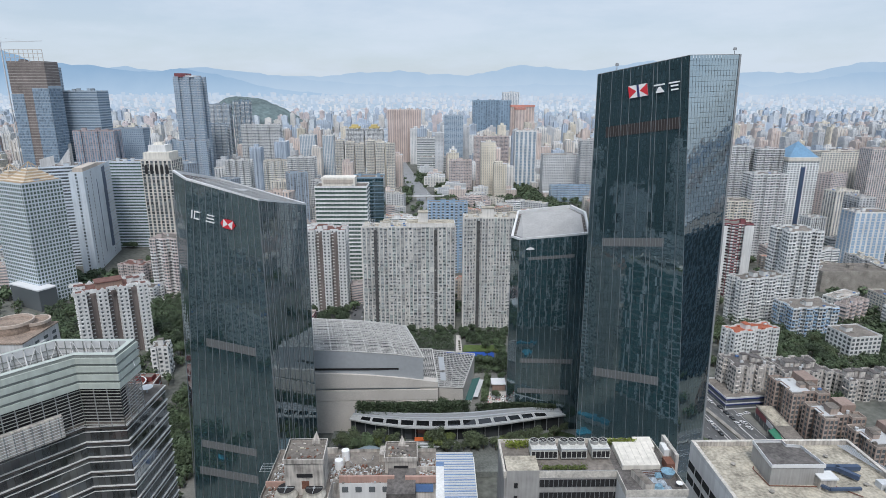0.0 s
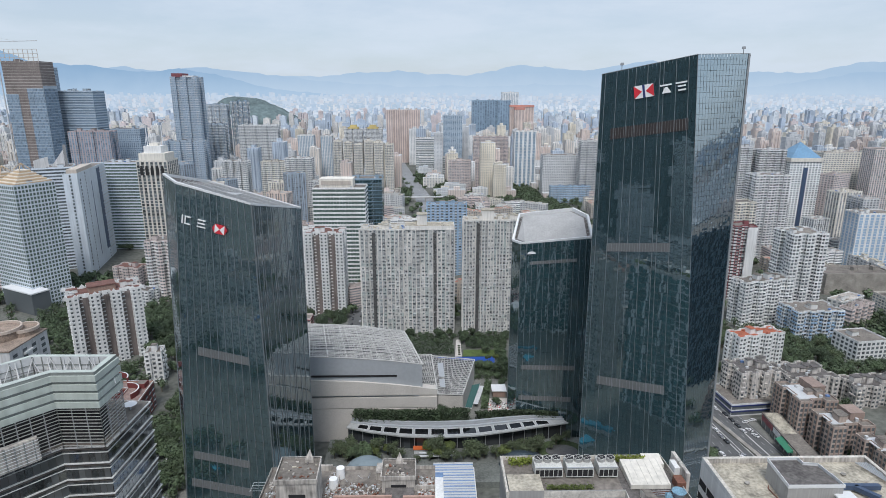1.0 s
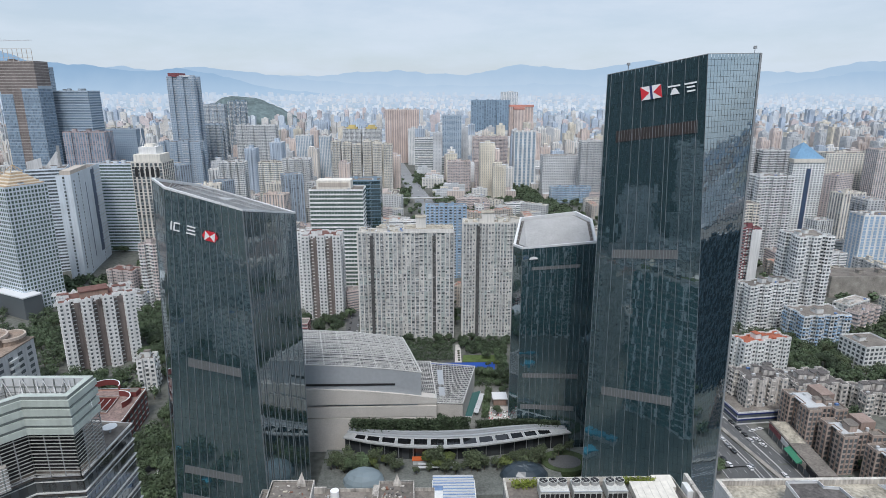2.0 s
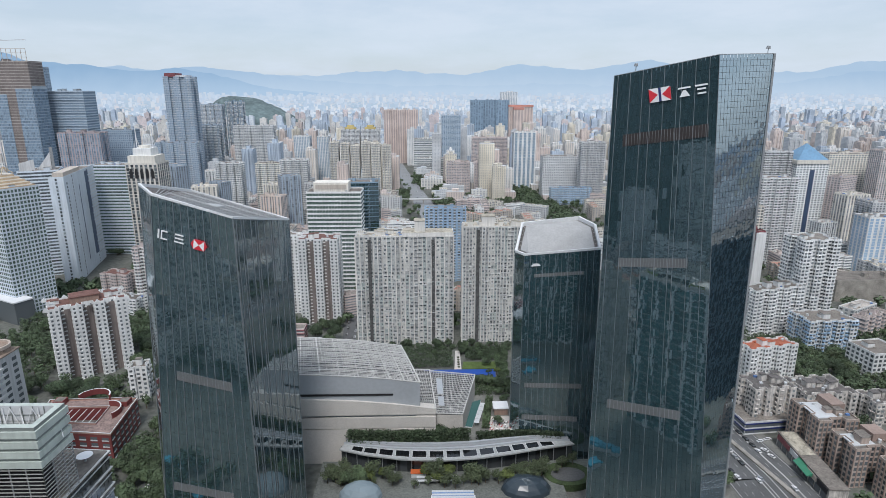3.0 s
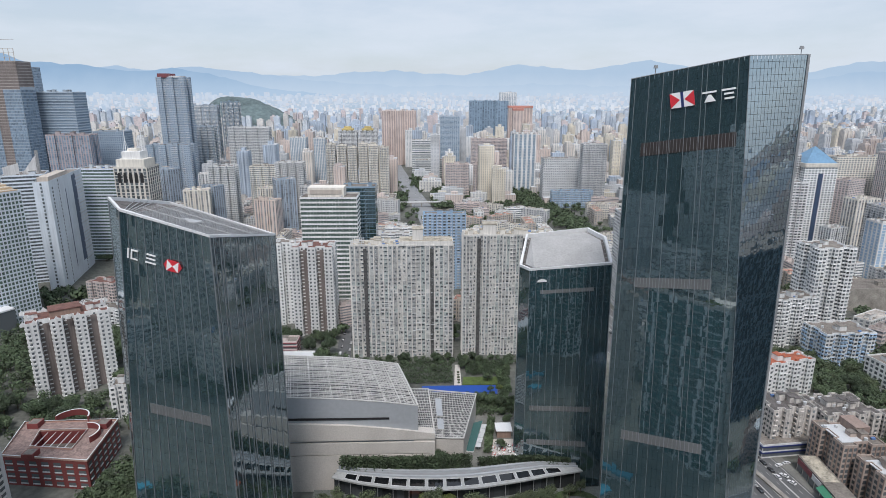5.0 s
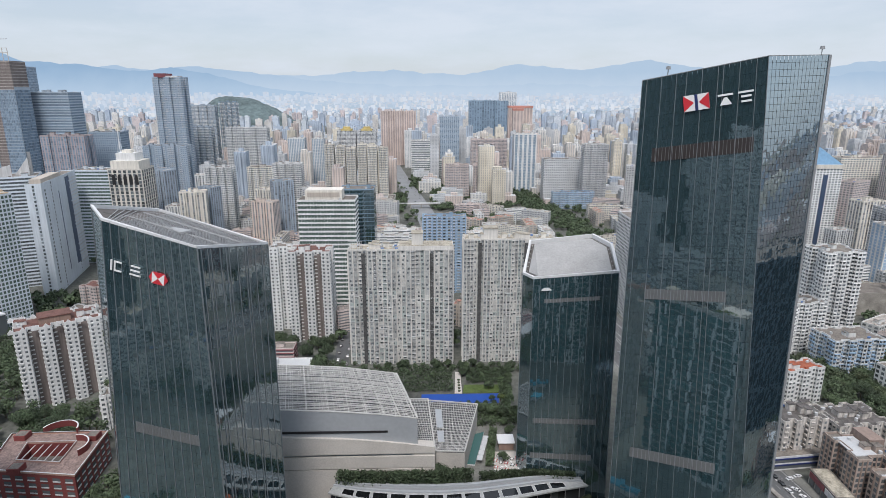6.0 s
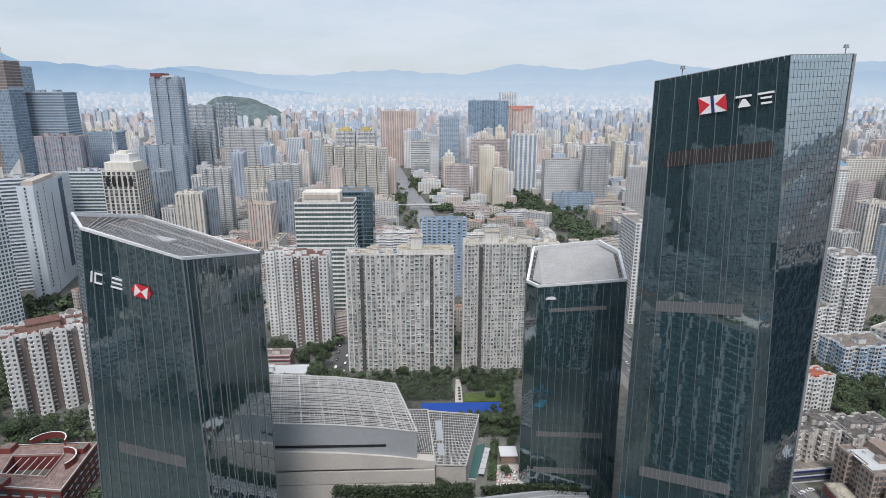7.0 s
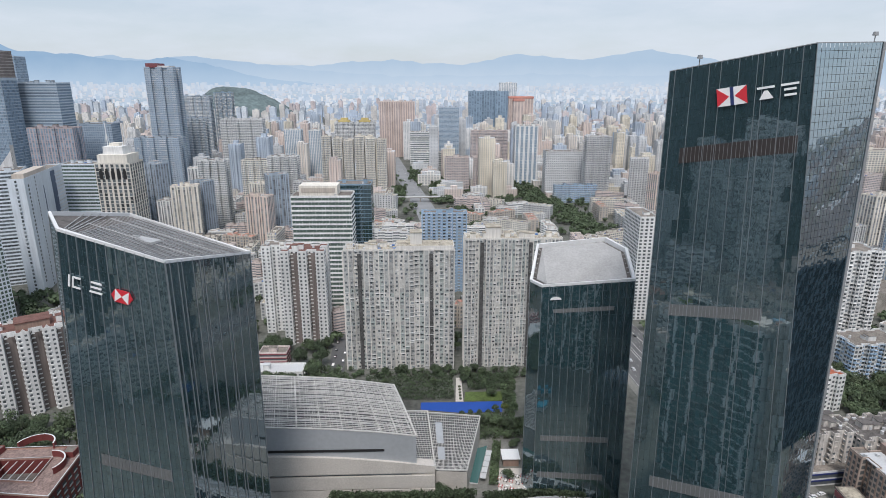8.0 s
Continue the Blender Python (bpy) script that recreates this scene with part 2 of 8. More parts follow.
# ---- mesh building ----
class Mesh:
    """Collects faces with a material each, then makes one mesh."""
    def __init__(self):
        self.v, self.f, self.m, self.mats = [], [], [], []

    def slot(self, material):
        if material not in self.mats:
            self.mats.append(material)
        return self.mats.index(material)

    def face(self, pts, material):
        n = len(self.v)
        self.v.extend(tuple(p) for p in pts)
        self.f.append(tuple(range(n, n + len(pts))))
        self.m.append(self.slot(material))
        return self

    def box(self, x0, y0, z0, x1, y1, z1, material, rot=0.0, bottom=True):
        return self.prism([(x0, y0), (x1, y0), (x1, y1), (x0, y1)], z0, z1, material, rot=rot, bottom=bottom)

    def prism(self, poly, z0, z1, material, top=None, rot=0.0, bottom=False, centre=None):
        """A prism over an anticlockwise polygon; z0 and z1 may be lists, one height a corner."""
        if rot:
            cx, cy = centre or (sum(p[0] for p in poly) / len(poly), sum(p[1] for p in poly) / len(poly))
            c, s = math.cos(rot), math.sin(rot)
            poly = [(cx + c * (x - cx) - s * (y - cy), cy + s * (x - cx) + c * (y - cy)) for x, y in poly]
        k, n = len(poly), len(self.v)
        lo = z0 if isinstance(z0, (list, tuple)) else [z0] * k
        hi = z1 if isinstance(z1, (list, tuple)) else [z1] * k
        self.v.extend((x, y, z) for (x, y), z in zip(poly, lo))
        self.v.extend((x, y, z) for (x, y), z in zip(poly, hi))
        s = self.slot(material)
        for i in range(k):
            j = (i + 1) % k
            self.f.append((n + i, n + j, n + k + j, n + k + i))
            self.m.append(s)
        self.f.append(tuple(range(n + k, n + 2 * k)))
        self.m.append(self.slot(top or material))
        if bottom:
            self.f.append(tuple(range(n + k - 1, n - 1, -1)))
            self.m.append(s)
        return self

    def bar(self, a, b, r, material, sides=4):
        """A straight bar of radius r from a to b."""
        a, b = Vector(a), Vector(b)
        d = (b - a).normalized()
        u = d.cross(Vector((0, 0, 1)) if abs(d.z) < 0.9 else Vector((1, 0, 0))).normalized()
        w = d.cross(u)
        ring = [math.cos(2 * math.pi * (i + 0.5) / sides) * r * u + math.sin(2 * math.pi * (i + 0.5) / sides) * r * w for i in range(sides)]
        n = len(self.v)
        self.v.extend(tuple(a + q) for q in ring)
        self.v.extend(tuple(b + q) for q in ring)
        s = self.slot(material)
        for i in range(sides):
            j = (i + 1) % sides
            self.f.append((n + i, n + j, n + sides + j, n + sides + i))
            self.m.append(s)
        self.f += [tuple(range(n + sides - 1, n - 1, -1)), tuple(range(n + sides, n + 2 * sides))]
        self.m += [s, s]
        return self

    def cyl(self, x, y, z0, z1, r0, material, r1=None, sides=14, top=None):
        r1 = r0 if r1 is None else r1
        n = len(self.v)
        for r, z in ((r0, z0), (r1, z1)):
            self.v.extend((x + r * math.cos(2 * math.pi * i / sides), y + r * math.sin(2 * math.pi * i / sides), z) for i in range(sides))
        s = self.slot(material)
        for i in range(sides):
            j = (i + 1) % sides
            self.f.append((n + i, n + j, n + sides + j, n + sides + i))
            self.m.append(s)
        self.f.append(tuple(range(n + sides, n + 2 * sides)))
        self.m.append(self.slot(top or material))
        return self

    def done(self, name, uv=False):
        me = bpy.data.meshes.new(name)
        me.from_pydata(self.v, [], self.f)
        for x in self.mats:
            me.materials.append(x)
        me.polygons.foreach_set("material_index", np.array(self.m, dtype=np.int32))
        if uv:
            lay = me.uv_layers.new(name="UVMap")
            nl = len(me.loops)
            vi, co = np.empty(nl, dtype=np.int32), np.empty(len(me.vertices) * 3)
            me.loops.foreach_get("vertex_index", vi)
            me.vertices.foreach_get("co", co)
            co = co.reshape(-1, 3)[vi]
            nor, tot = np.empty(len(me.polygons) * 3), np.empty(len(me.polygons), dtype=np.int32)
            me.polygons.foreach_get("normal", nor)
            me.polygons.foreach_get("loop_total", tot)
            nor = np.repeat(nor.reshape(-1, 3), tot, axis=0)
            out = np.stack([co[:, 1] * nor[:, 0] - co[:, 0] * nor[:, 1], co[:, 2]], axis=1)
            lay.data.foreach_set("uv", out.ravel())
        me.update()
        return me


def part(name, mesh, parent, label="", kind="", at=None):
    """Links a mesh (or a Mesh) as one object under a thing or a part."""
    if isinstance(mesh, Mesh):
        mesh = mesh.done(name)
    ob = new(name, mesh)
    ob.parent = parent
    if at is not None:
        ob.matrix_basis = at
    return tagged(ob, label, "", "", kind)


def thing(name, label, category, x=0.0, y=0.0, z=0.0, turn=0.0, group=""):
    ob = new(name)
    ob.empty_display_size = 2
    ob.matrix_basis = pose(x, y, z, 0, 0, turn)
    return tagged(ob, label, category, group)


def plain(name, mesh, label, category="", kind="", group="", at=None):
    if isinstance(mesh, Mesh):
        mesh = mesh.done(name)
    ob = new(name, mesh)
    if at is not None:
        ob.matrix_basis = at
    return tagged(ob, label, category, group, kind)


# ---- ground, roads and far land ----
def strip(pts, half, z, material, mesh):
    """A ribbon of road along a line of plan points."""
    for i in range(len(pts) - 1):
        (ax, ay), (bx, by) = pts[i], pts[i + 1]
        d = math.hypot(bx - ax, by - ay)
        nx, ny = -(by - ay) / d * half, (bx - ax) / d * half
        mesh.face([(ax - nx, ay - ny, z), (bx - nx, by - ny, z), (bx + nx, by + ny, z), (ax + nx, ay + ny, z)][::1], material)
    return mesh


GROUND = mat("city_ground", (0.125, 0.13, 0.115), 0.95, var=0.35, big=0.02, fine=0.25)
g = Mesh()
g.face([(-5200, -1500, -0.05), (5200, -1500, -0.05), (5200, 5200, -0.05), (-5200, 5200, -0.05)], GROUND)
plain("ground", g, "grey city ground between the buildings", kind="structure")

ROAD = [(186, 60), (181, 200), (178, 300), (173, 345), (168, 400), (160, 520), (145, 640), (120, 760)]
g = strip(ROAD, 21, 0.02, ASPH, Mesh())
plain("road", g, "grey asphalt dual carriageway with white lines", kind="structure")
g = Mesh()
for off, w in ((-20.2, 0.2), (-3.2, 0.35), (-1.2, 0.3), (3.2, 0.3), (12.2, 0.45), (20.2, 0.2)):
    strip([(x + off, y) for x, y in ROAD], w, 0.045, LINE, g)
for off in (-16.5, -12.8, -8.2, 6.2, 9.2, 16.2):
    for k in range(70):
        y = 150 + 8 * k
        xs = np.interp([y, y + 3], [p[1] for p in ROAD], [p[0] for p in ROAD])
        strip([(xs[0] + off, y), (xs[1] + off, y + 3)], 0.1, 0.045, LINE, g)
plain("road_marking", g, "white lane lines on the asphalt road", kind="structure")
g = Mesh()
for s in (-1, 1):
    strip([(x + s * 24, y) for x, y in ROAD[:6]], 2.8, 0.14, PAVE, g)
plain("pavement", g, "grey paved footway beside the road", kind="structure")
bar_line = [(166, 400), (170, 372), (174.6, 346), (184.3, 295), (192, 250)]
g = Mesh()
for (ax, ay), (bx, by) in zip(bar_line[:-1], bar_line[1:]):
    g.prism([(ax - 1.3, ay), (bx - 1.3, by), (bx + 1.3, by), (ax + 1.3, ay)], 0, 1.1, CONC)
plain("road_barrier", g, "pale weathered concrete barrier between the carriageways", kind="structure")
AVENUE = [(12, 880), (-4, 1020), (-21, 1145), (-58, 1400), (-102, 1740), (-122, 2100), (-150, 3000)]
plain("avenue", strip(AVENUE, 17, 0.03, mat("pale_asphalt", (0.26, 0.27, 0.28), 0.9, var=0.1), Mesh()), "pale grey avenue running towards the hills", kind="structure")
plain("side_street", strip([(-64, 440), (-70, 500), (-74, 560), (-100, 640)], 5.5, 0.02, ASPH, Mesh()), "narrow asphalt side street with parked cars", kind="structure")
plain("front_street", strip([(-150, 262), (-60, 280), (10, 283), (90, 284), (157, 281)], 9, 0.03, PAVE, Mesh()), "grey paved street before the shopping podium", kind="structure")
plain("left_street", strip([(-150, 200), (-152, 270), (-150, 330), (-160, 420)], 6, 0.04, ASPH, Mesh()), "narrow paved street under trees", kind="structure")


# ---- glass office towers ----
def at_uv(a, b, c, d, u, v):
    """A point of the face a-b (foot) and d-c (head)."""
    lo, hi = a.lerp(b, u), d.lerp(c, u)
    return lo.lerp(hi, v)


def glass_tower(name, label, foot, head, floor_h, faces, loose_face, loose_rows=9, mirror=()):
    """A tower of glass panes. foot and head: corners anticlockwise from above; faces: for each side the number of panes across and the fin columns."""
    t = thing(name, label, "office tower", foot[0][0], foot[0][1])
    o = Vector((foot[0][0], foot[0][1], 0))
    lo = [Vector((x, y, 0)) - o for x, y in foot]
    hi = [Vector(p) - o for p in head]
    mid = sum(lo, Vector()) / len(lo)
    core = Mesh()
    lo_in = [mid + (p - mid) * 0.95 for p in lo]
    hi_in = [Vector((*(mid + (p - mid) * 0.95).xy, p.z - 1.2)) for p in hi]
    k = len(lo)
    for i in range(k):
        j = (i + 1) % k
        for e in range(14):
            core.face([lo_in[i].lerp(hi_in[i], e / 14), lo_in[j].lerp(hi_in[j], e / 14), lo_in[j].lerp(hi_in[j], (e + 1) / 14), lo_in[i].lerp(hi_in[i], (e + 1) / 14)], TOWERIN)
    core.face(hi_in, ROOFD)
    part("core", core, t, "near-black solid core behind the glass")
    r = random.Random(name)
    for i in range(k):
        j = (i + 1) % k
        a, b, c, d = lo[i], lo[j], hi[j], hi[i]
        n_u, fins = faces[i]
        n_v = max(1, round((c.z + d.z) / 2 / floor_h))
        nor = (b - a).cross(d - a).normalized()
        rest = Mesh()
        if i in mirror:
            n_v *= 2
        gu, gv = (0.04, 0.02) if i in mirror else (0.015, 0.007)
        for q in range(n_v):
            for p in range(n_u):
                quad = [at_uv(a, b, c, d, (p + e) / n_u, (q + f) / n_v) for e, f in ((gu, gv), (1 - gu, gv), (1 - gu, 1 - gv), (gu, 1 - gv))]
                tx, ty = r.gauss(0, 0.003), r.gauss(0, 0.005)
                quad = [w + nor * (0.02 + tx * sx + ty * sy) for w, sx, sy in zip(quad, (-1, 1, 1, -1), (-1, -1, 1, 1))]
                if i == loose_face and q >= n_v - loose_rows:
                    one = Mesh().face(quad, TOWERGL)
                    back = [w - nor * 0.06 for w in quad]
                    for e in range(4):
                        one.face([back[e], back[(e + 1) % 4], quad[(e + 1) % 4], quad[e]], FIN)
                    part("glass_pane", one, t)
                else:
                    rest.face(quad, FACETGL if i in mirror else TOWERGL)
        part("curtain_wall", rest, t, "dark reflecting glass panes", kind="stuff")
        for p in fins:
            u = p / n_u
            e, f = at_uv(a, b, c, d, u, 0.01), at_uv(a, b, c, d, u, 1.0)
            side = (b - a).normalized() * 0.09
            m = Mesh()
            for z0, z1 in ((e, f),):
                pts = [z0 - side, z0 - side + nor * 0.24, z0 + side + nor * 0.24, z0 + side]
                qts = [z1 - side, z1 - side + nor * 0.24, z1 + side + nor * 0.24, z1 + side]
                for s0 in range(3):
                    m.face([pts[s0], qts[s0], qts[s0 + 1], pts[s0 + 1]][::-1], FIN)
                m.face(qts[::-1], FIN)
            part("fin", m, t)
    t["corners"] = 0
    return t, lo, hi


def louvre_band(t, a, b, c, d, u0, u1, v0, v1, n, material=None):
    """A run of louvre panels that stands a little proud of a tower's face."""
    nor = (b - a).cross(d - a).normalized()
    band = part("louvre_band", Mesh().face([at_uv(a, b, c, d, u, v) + nor * 0.10 for u, v in ((u0, v0), (u1, v0), (u1, v1), (u0, v1))], LOUVRE), t, "pale grey louvre panels")
    for i in range(n):
        e0, e1 = u0 + (u1 - u0) * (i + 0.06) / n, u0 + (u1 - u0) * (i + 0.94) / n
        m = Mesh()
        q = [at_uv(a, b, c, d, u, v) + nor * 0.22 for u, v in ((e0, v0), (e1, v0), (e1, v1), (e0, v1))]
        back = [w - nor * 0.1 for w in q]
        m.face(q, material or SIGNLV)
        for e in range(4):
            m.face([back[e], back[(e + 1) % 4], q[(e + 1) % 4], q[e]], material or SIGNLV)
        part("panel", m, band)


SIGNLV = mat("pale_louvre", (0.15, 0.158, 0.163), 0.6, var=0.15, fine=3)


def rim(t, pts, width, height, name="parapet", label="white metal roof edge", drop=1.2):
    """A coping along the closed line of a tower's head."""
    k = len(pts)
    mid = sum(pts, Vector()) / k
    m = Mesh()
    out = [p + (Vector((*(p - mid).xy, 0)).normalized()) * 0.25 for p in pts]
    inn = [p - (Vector((*(p - mid).xy, 0)).normalized()) * width for p in pts]
    up = Vector((0, 0, height))
    dn = Vector((0, 0, -drop))
    for i in range(k):
        j = (i + 1) % k
        m.face([out[i] + dn * 0.3, out[j] + dn * 0.3, out[j] + up, out[i] + up], TRIM)
        m.face([out[i] + up, out[j] + up, inn[j] + up, inn[i] + up], TRIM)
        m.face([inn[i] + up, inn[j] + up, inn[j] + dn, inn[i] + dn], TRIM)
    return part(name, m, t, label)


# Tall tower with the sloped head
R_FOOT = [(71, 262), (115, 239), (132, 255), (130, 296), (92, 302)]
R_HEAD = [(70, 262, 206.4), (102, 246, 213.4), (126.3, 254.7, 214.2), (126, 296, 213), (92, 301, 207)]
tall, lo, hi = glass_tower("office_tower", "tall dark glass office tower with a sloping top edge", R_FOOT, R_HEAD, 4.1,
                           [(24, (0, 1, 4, 7, 9, 12, 15, 16, 19, 22, 24)), (16, ()), (26, range(0, 27, 4)), (26, range(0, 27, 4)), (26, range(0, 27, 4))], 0, 12, (1,))
E_R = (lo[0], lo[1], hi[1], hi[0])
louvre_band(tall, *E_R, 0.16, 0.80, 0.634, 0.652, 24)
louvre_band(tall, *E_R, 0.14, 0.80, 0.325, 0.345, 20)
louvre_band(tall, *E_R, 0.13, 0.93, 0.868, 0.890, 28, mat("bronze_louvre", (0.032, 0.026, 0.026), 0.6, var=0.15, fine=3))
m = Mesh()
for i in (1, 2):
    m.bar(hi[i] if i == 2 else hi[2], lo[2], 0.55, LOUVRE)
    break
part("corner_trim", m, tall, "pale metal strip down the corner")
m = Mesh()
for i in range(5):
    j = (i + 1) % 5
    m.bar(hi[i], hi[j], 0.16, LOUVRE)
part("parapet", m, tall, "thin grey metal roof edge")


def face_frame(a, b, c, d, u, v):
    """The pose of a sign plane on a face: x along it, y up it, z out."""
    p = at_uv(a, b, c, d, u, v)
    ex = (at_uv(a, b, c, d, u + 0.01, v) - p).normalized()
    up = (at_uv(a, b, c, d, u, v + 0.01) - p)
    ez = ex.cross(up).normalized()
    ey = ez.cross(ex)
    mt = Matrix((ex, ey, ez)).transposed().to_4x4()
    mt.translation = p + ez * 0.45
    return mt


def solid(mesh, pts, depth, material):
    """A flat shape with thickness, in the sign plane; pts anticlockwise."""
    top = [(x, y, depth) for x, y in pts]
    low = [(x, y, 0) for x, y in pts]
    mesh.face(top, material)
    k = len(pts)
    for i in range(k):
        j = (i + 1) % k
        mesh.face([low[i], low[j], top[j], top[i]], material)
    return mesh


def bars_sign(mesh, strokes):
    for x0, y0, x1, y1 in strokes:
        solid(mesh, [(x0, y0), (x1, y0), (x1, y1), (x0, y1)], 0.25, SIGNW)
    return mesh


# Signs: plain shapes in their colours
s = part("sign_board", solid(Mesh(), [(0, 0), (7.6, 0), (7.6, 5.0), (0, 5.0)], 0.2, SIGNW), tall, "white board with red triangles", at=face_frame(*E_R, 0.375, 0.940))
for tri_pts in ([(0, 0), (3.1, 2.5), (0, 5.0)], [(7.6, 5.0), (4.5, 2.5), (7.6, 0)]):
    part("triangle", solid(Mesh(), tri_pts, 0.08, RED), s, "red triangle", at=pose(0, 0, 0.2))
part("stripe", solid(Mesh(), [(3.35, 0), (4.25, 0), (4.25, 5.0), (3.35, 5.0)], 0.06, NAVY), s, "navy blue stripe", at=pose(0, 0, 0.2))
part("sign_bar", solid(bars_sign(Mesh(), [(0, 2.9, 4.3, 3.5)]), [(0.4, 0.1), (3.9, 0.1), (2.6, 2.4), (1.7, 2.4)], 0.25, SIGNW), tall, "white sign made of plain shapes", at=face_frame(*E_R, 0.645, 0.941))
part("sign_bar", bars_sign(Mesh(), [(0, 2.9, 4.3, 3.5), (0.7, 0.1, 3.6, 0.7), (0.7, 1.6, 3.6, 2.2)]), tall, "white sign made of plain shapes", at=face_frame(*E_R, 0.80, 0.941))

# Shorter tower with the tilted roof
L_FOOT = [(-115, 245), (-69.5, 234), (-62, 279), (-107, 295), (-119.5, 256)]
L_HEAD = [(-101.8, 243.8, 164.5), (-70.7, 237.0, 157.1), (-61.0, 279.0, 147.4), (-107.0, 294.1, 157.5), (-113.6, 260.1, 165.6)]
short, lo, hi = glass_tower("office_tower", "dark glass office tower with pale vertical fins and a tilted roof", L_FOOT, L_HEAD, 4.1,
                            [(22, range(0, 23, 2)), (26, (0, 1, 3, 4, 7, 9, 10, 13, 16, 17, 20, 23, 26)), (24, range(0, 25, 2)), (20, range(0, 21, 2)), (10, ())], 0, 12)
E_L = (lo[0], lo[1], hi[1], hi[0])
louvre_band(short, *E_L, 0.20, 0.82, 0.558, 0.582, 20)
louvre_band(short, *E_L, 0.10, 0.74, 0.245, 0.268, 20)
louvre_band(short, *E_L, 0.06, 0.74, 0.155, 0.180, 20)
rim(short, hi, 0.7, 0.5)
s = part("sign_board", solid(Mesh(), [(0, 0), (4.2, 0), (5.4, 1.9), (4.2, 3.8), (0, 3.8), (-1.2, 1.9)], 0.25, RED), short, "red sign board with white triangles", at=face_frame(*E_L, 0.50, 0.902))
for tri_pts in ([(0, 0), (2.1, 1.9), (0, 3.8)], [(4.2, 0), (4.2, 3.8), (2.1, 1.9)]):
    part("triangle", solid(Mesh(), tri_pts, 0.08, SIGNW), s, "white triangle", at=pose(0, 0, 0.25))
part("sign_bar", bars_sign(Mesh(), [(0.0, 0.1, 0.6, 3.6), (1.3, 3.0, 3.9, 3.5), (1.3, 0.05, 3.9, 0.55), (1.3, 0.55, 1.8, 3.0)]), short, "white sign made of plain shapes", at=face_frame(*E_L, 0.07, 0.905))
part("sign_bar", bars_sign(Mesh(), [(0.3, 3.0, 3.6, 3.5), (0.3, 1.6, 3.6, 2.1), (0.0, 0.2, 3.9, 0.7)]), short, "white sign made of plain shapes", at=face_frame(*E_L, 0.27, 0.905))
# roof slats over a sunken deck
deck = [p + Vector((0, 0, -0.5)) for p in hi]
mid = sum(deck, Vector()) / 5
deck = [mid + (p - mid) * 0.95 for p in deck]
part("roof_deck", Mesh().face(deck, ROOFD), short, "dark roof deck under slats")
SLATG = mat("pale_roof_slat", (0.42, 0.43, 0.44), 0.5, var=0.1)
for i in range(36):
    u = (i + 0.5) / 36
    a = deck[0].lerp(deck[1], u)
    b = deck[3].lerp(deck[2], u) if u > 0.12 else deck[4].lerp(deck[3], 0.3 + u * 4)
    m = Mesh()
    m.bar(a + Vector((0, 0, 0.55)), b + Vector((0, 0, 0.55)), 0.15, SLATG)
    part("slat", m, short)
for q in range(1, 24):
    v = q / 24
    m = Mesh()
    m.bar(deck[0].lerp(deck[3], v) + Vector((0, 0, 0.75)), deck[1].lerp(deck[2], v) + Vector((0, 0, 0.75)), 0.2 if q % 8 == 0 else 0.05, SLATG)
    part("roof_beam", m, short)
p = deck[1].lerp(deck[3], 0.32)
m = Mesh().prism([(p.x - 15, p.y + 7), (p.x + 1, p.y - 2), (p.x + 3, p.y + 1), (p.x - 13, p.y + 10.2)], p.z + 0.6, p.z + 1.2, SLATG)
part("maintenance_cradle", m, short, "pale roof cradle track")

# Hotel tower
H_FOOT = [(45, 333), (48.5, 322.5), (88, 317), (89, 334), (83, 349), (51, 354)]
H_HEAD = [(44.9, 333.0, 117.8), (48.2, 323.0, 118.6), (85.8, 316.4, 123.5), (87.5, 334.0, 131.5), (82, 348, 133), (51.0, 353, 128.5)]
hotel, lo, hi = glass_tower("hotel_tower", "dark glass hotel tower with a white roof edge", H_FOOT, H_HEAD, 3.7,
                            [(7, ()), (24, range(0, 25, 2)), (12, range(0, 13, 2)), (10, ()), (20, range(0, 21, 2)), (12, range(0, 13, 3))], 1, 8)
E_H = (lo[1], lo[2], hi[2], hi[1])
louvre_band(hotel, *E_H, 0.14, 0.80, 0.895, 0.910, 18)
louvre_band(hotel, *E_H, 0.06, 0.84, 0.365, 0.388, 18)
louvre_band(hotel, *E_H, 0.04, 0.80, 0.20, 0.225, 16)
rim(hotel, hi, 1.1, 0.8)
for i in range(6):
    a, b = hi[i], hi[(i + 1) % 6]
    c = sum(hi, Vector()) / 6
    for q in range(max(2, round((b - a).length / 3.2))):
        p = a.lerp(b, (q + 0.5) / max(2, round((b - a).length / 3.2)))
        part("roof_strut", Mesh().bar(p + Vector((0, 0, 0.4)), p + (c - p) * 0.10 - Vector((0, 0, 0.6)), 0.12, TRIM), hotel)
mid = sum(hi, Vector()) / 6
part("roof_deck", Mesh().prism([tuple((mid + (p - mid) * 0.87).xy) for p in hi], [p.z - 2 for p in hi], [mid.z + (p.z - mid.z) * 0.87 - 0.1 for p in hi], mat("grey_membrane", (0.40, 0.40, 0.40), 0.9, var=0.12, big=0.1)), hotel, "grey flat roof membrane")
m = Mesh()
fr = face_frame(*E_H, 0.16, 0.947)
pts = [(2.4 * math.cos(a), 1.4 * math.sin(a)) for a in [math.pi * i / 8 for i in range(9)]]
part("sign_fan", solid(Mesh(), pts, 0.2, SIGNW), hotel, "white fan-shaped sign", at=fr)


# ---- shopping podium ----
PODROOF = mat("podium_roof_skin", (0.06, 0.062, 0.066), 0.7, var=0.2, fine=0.6)
pod = thing("shopping_podium", "pale stone shopping podium with latticed roofs", "shopping centre", -50, 330)


def P(*q):
    return [(x + 50, y - 330) for x, y in q]


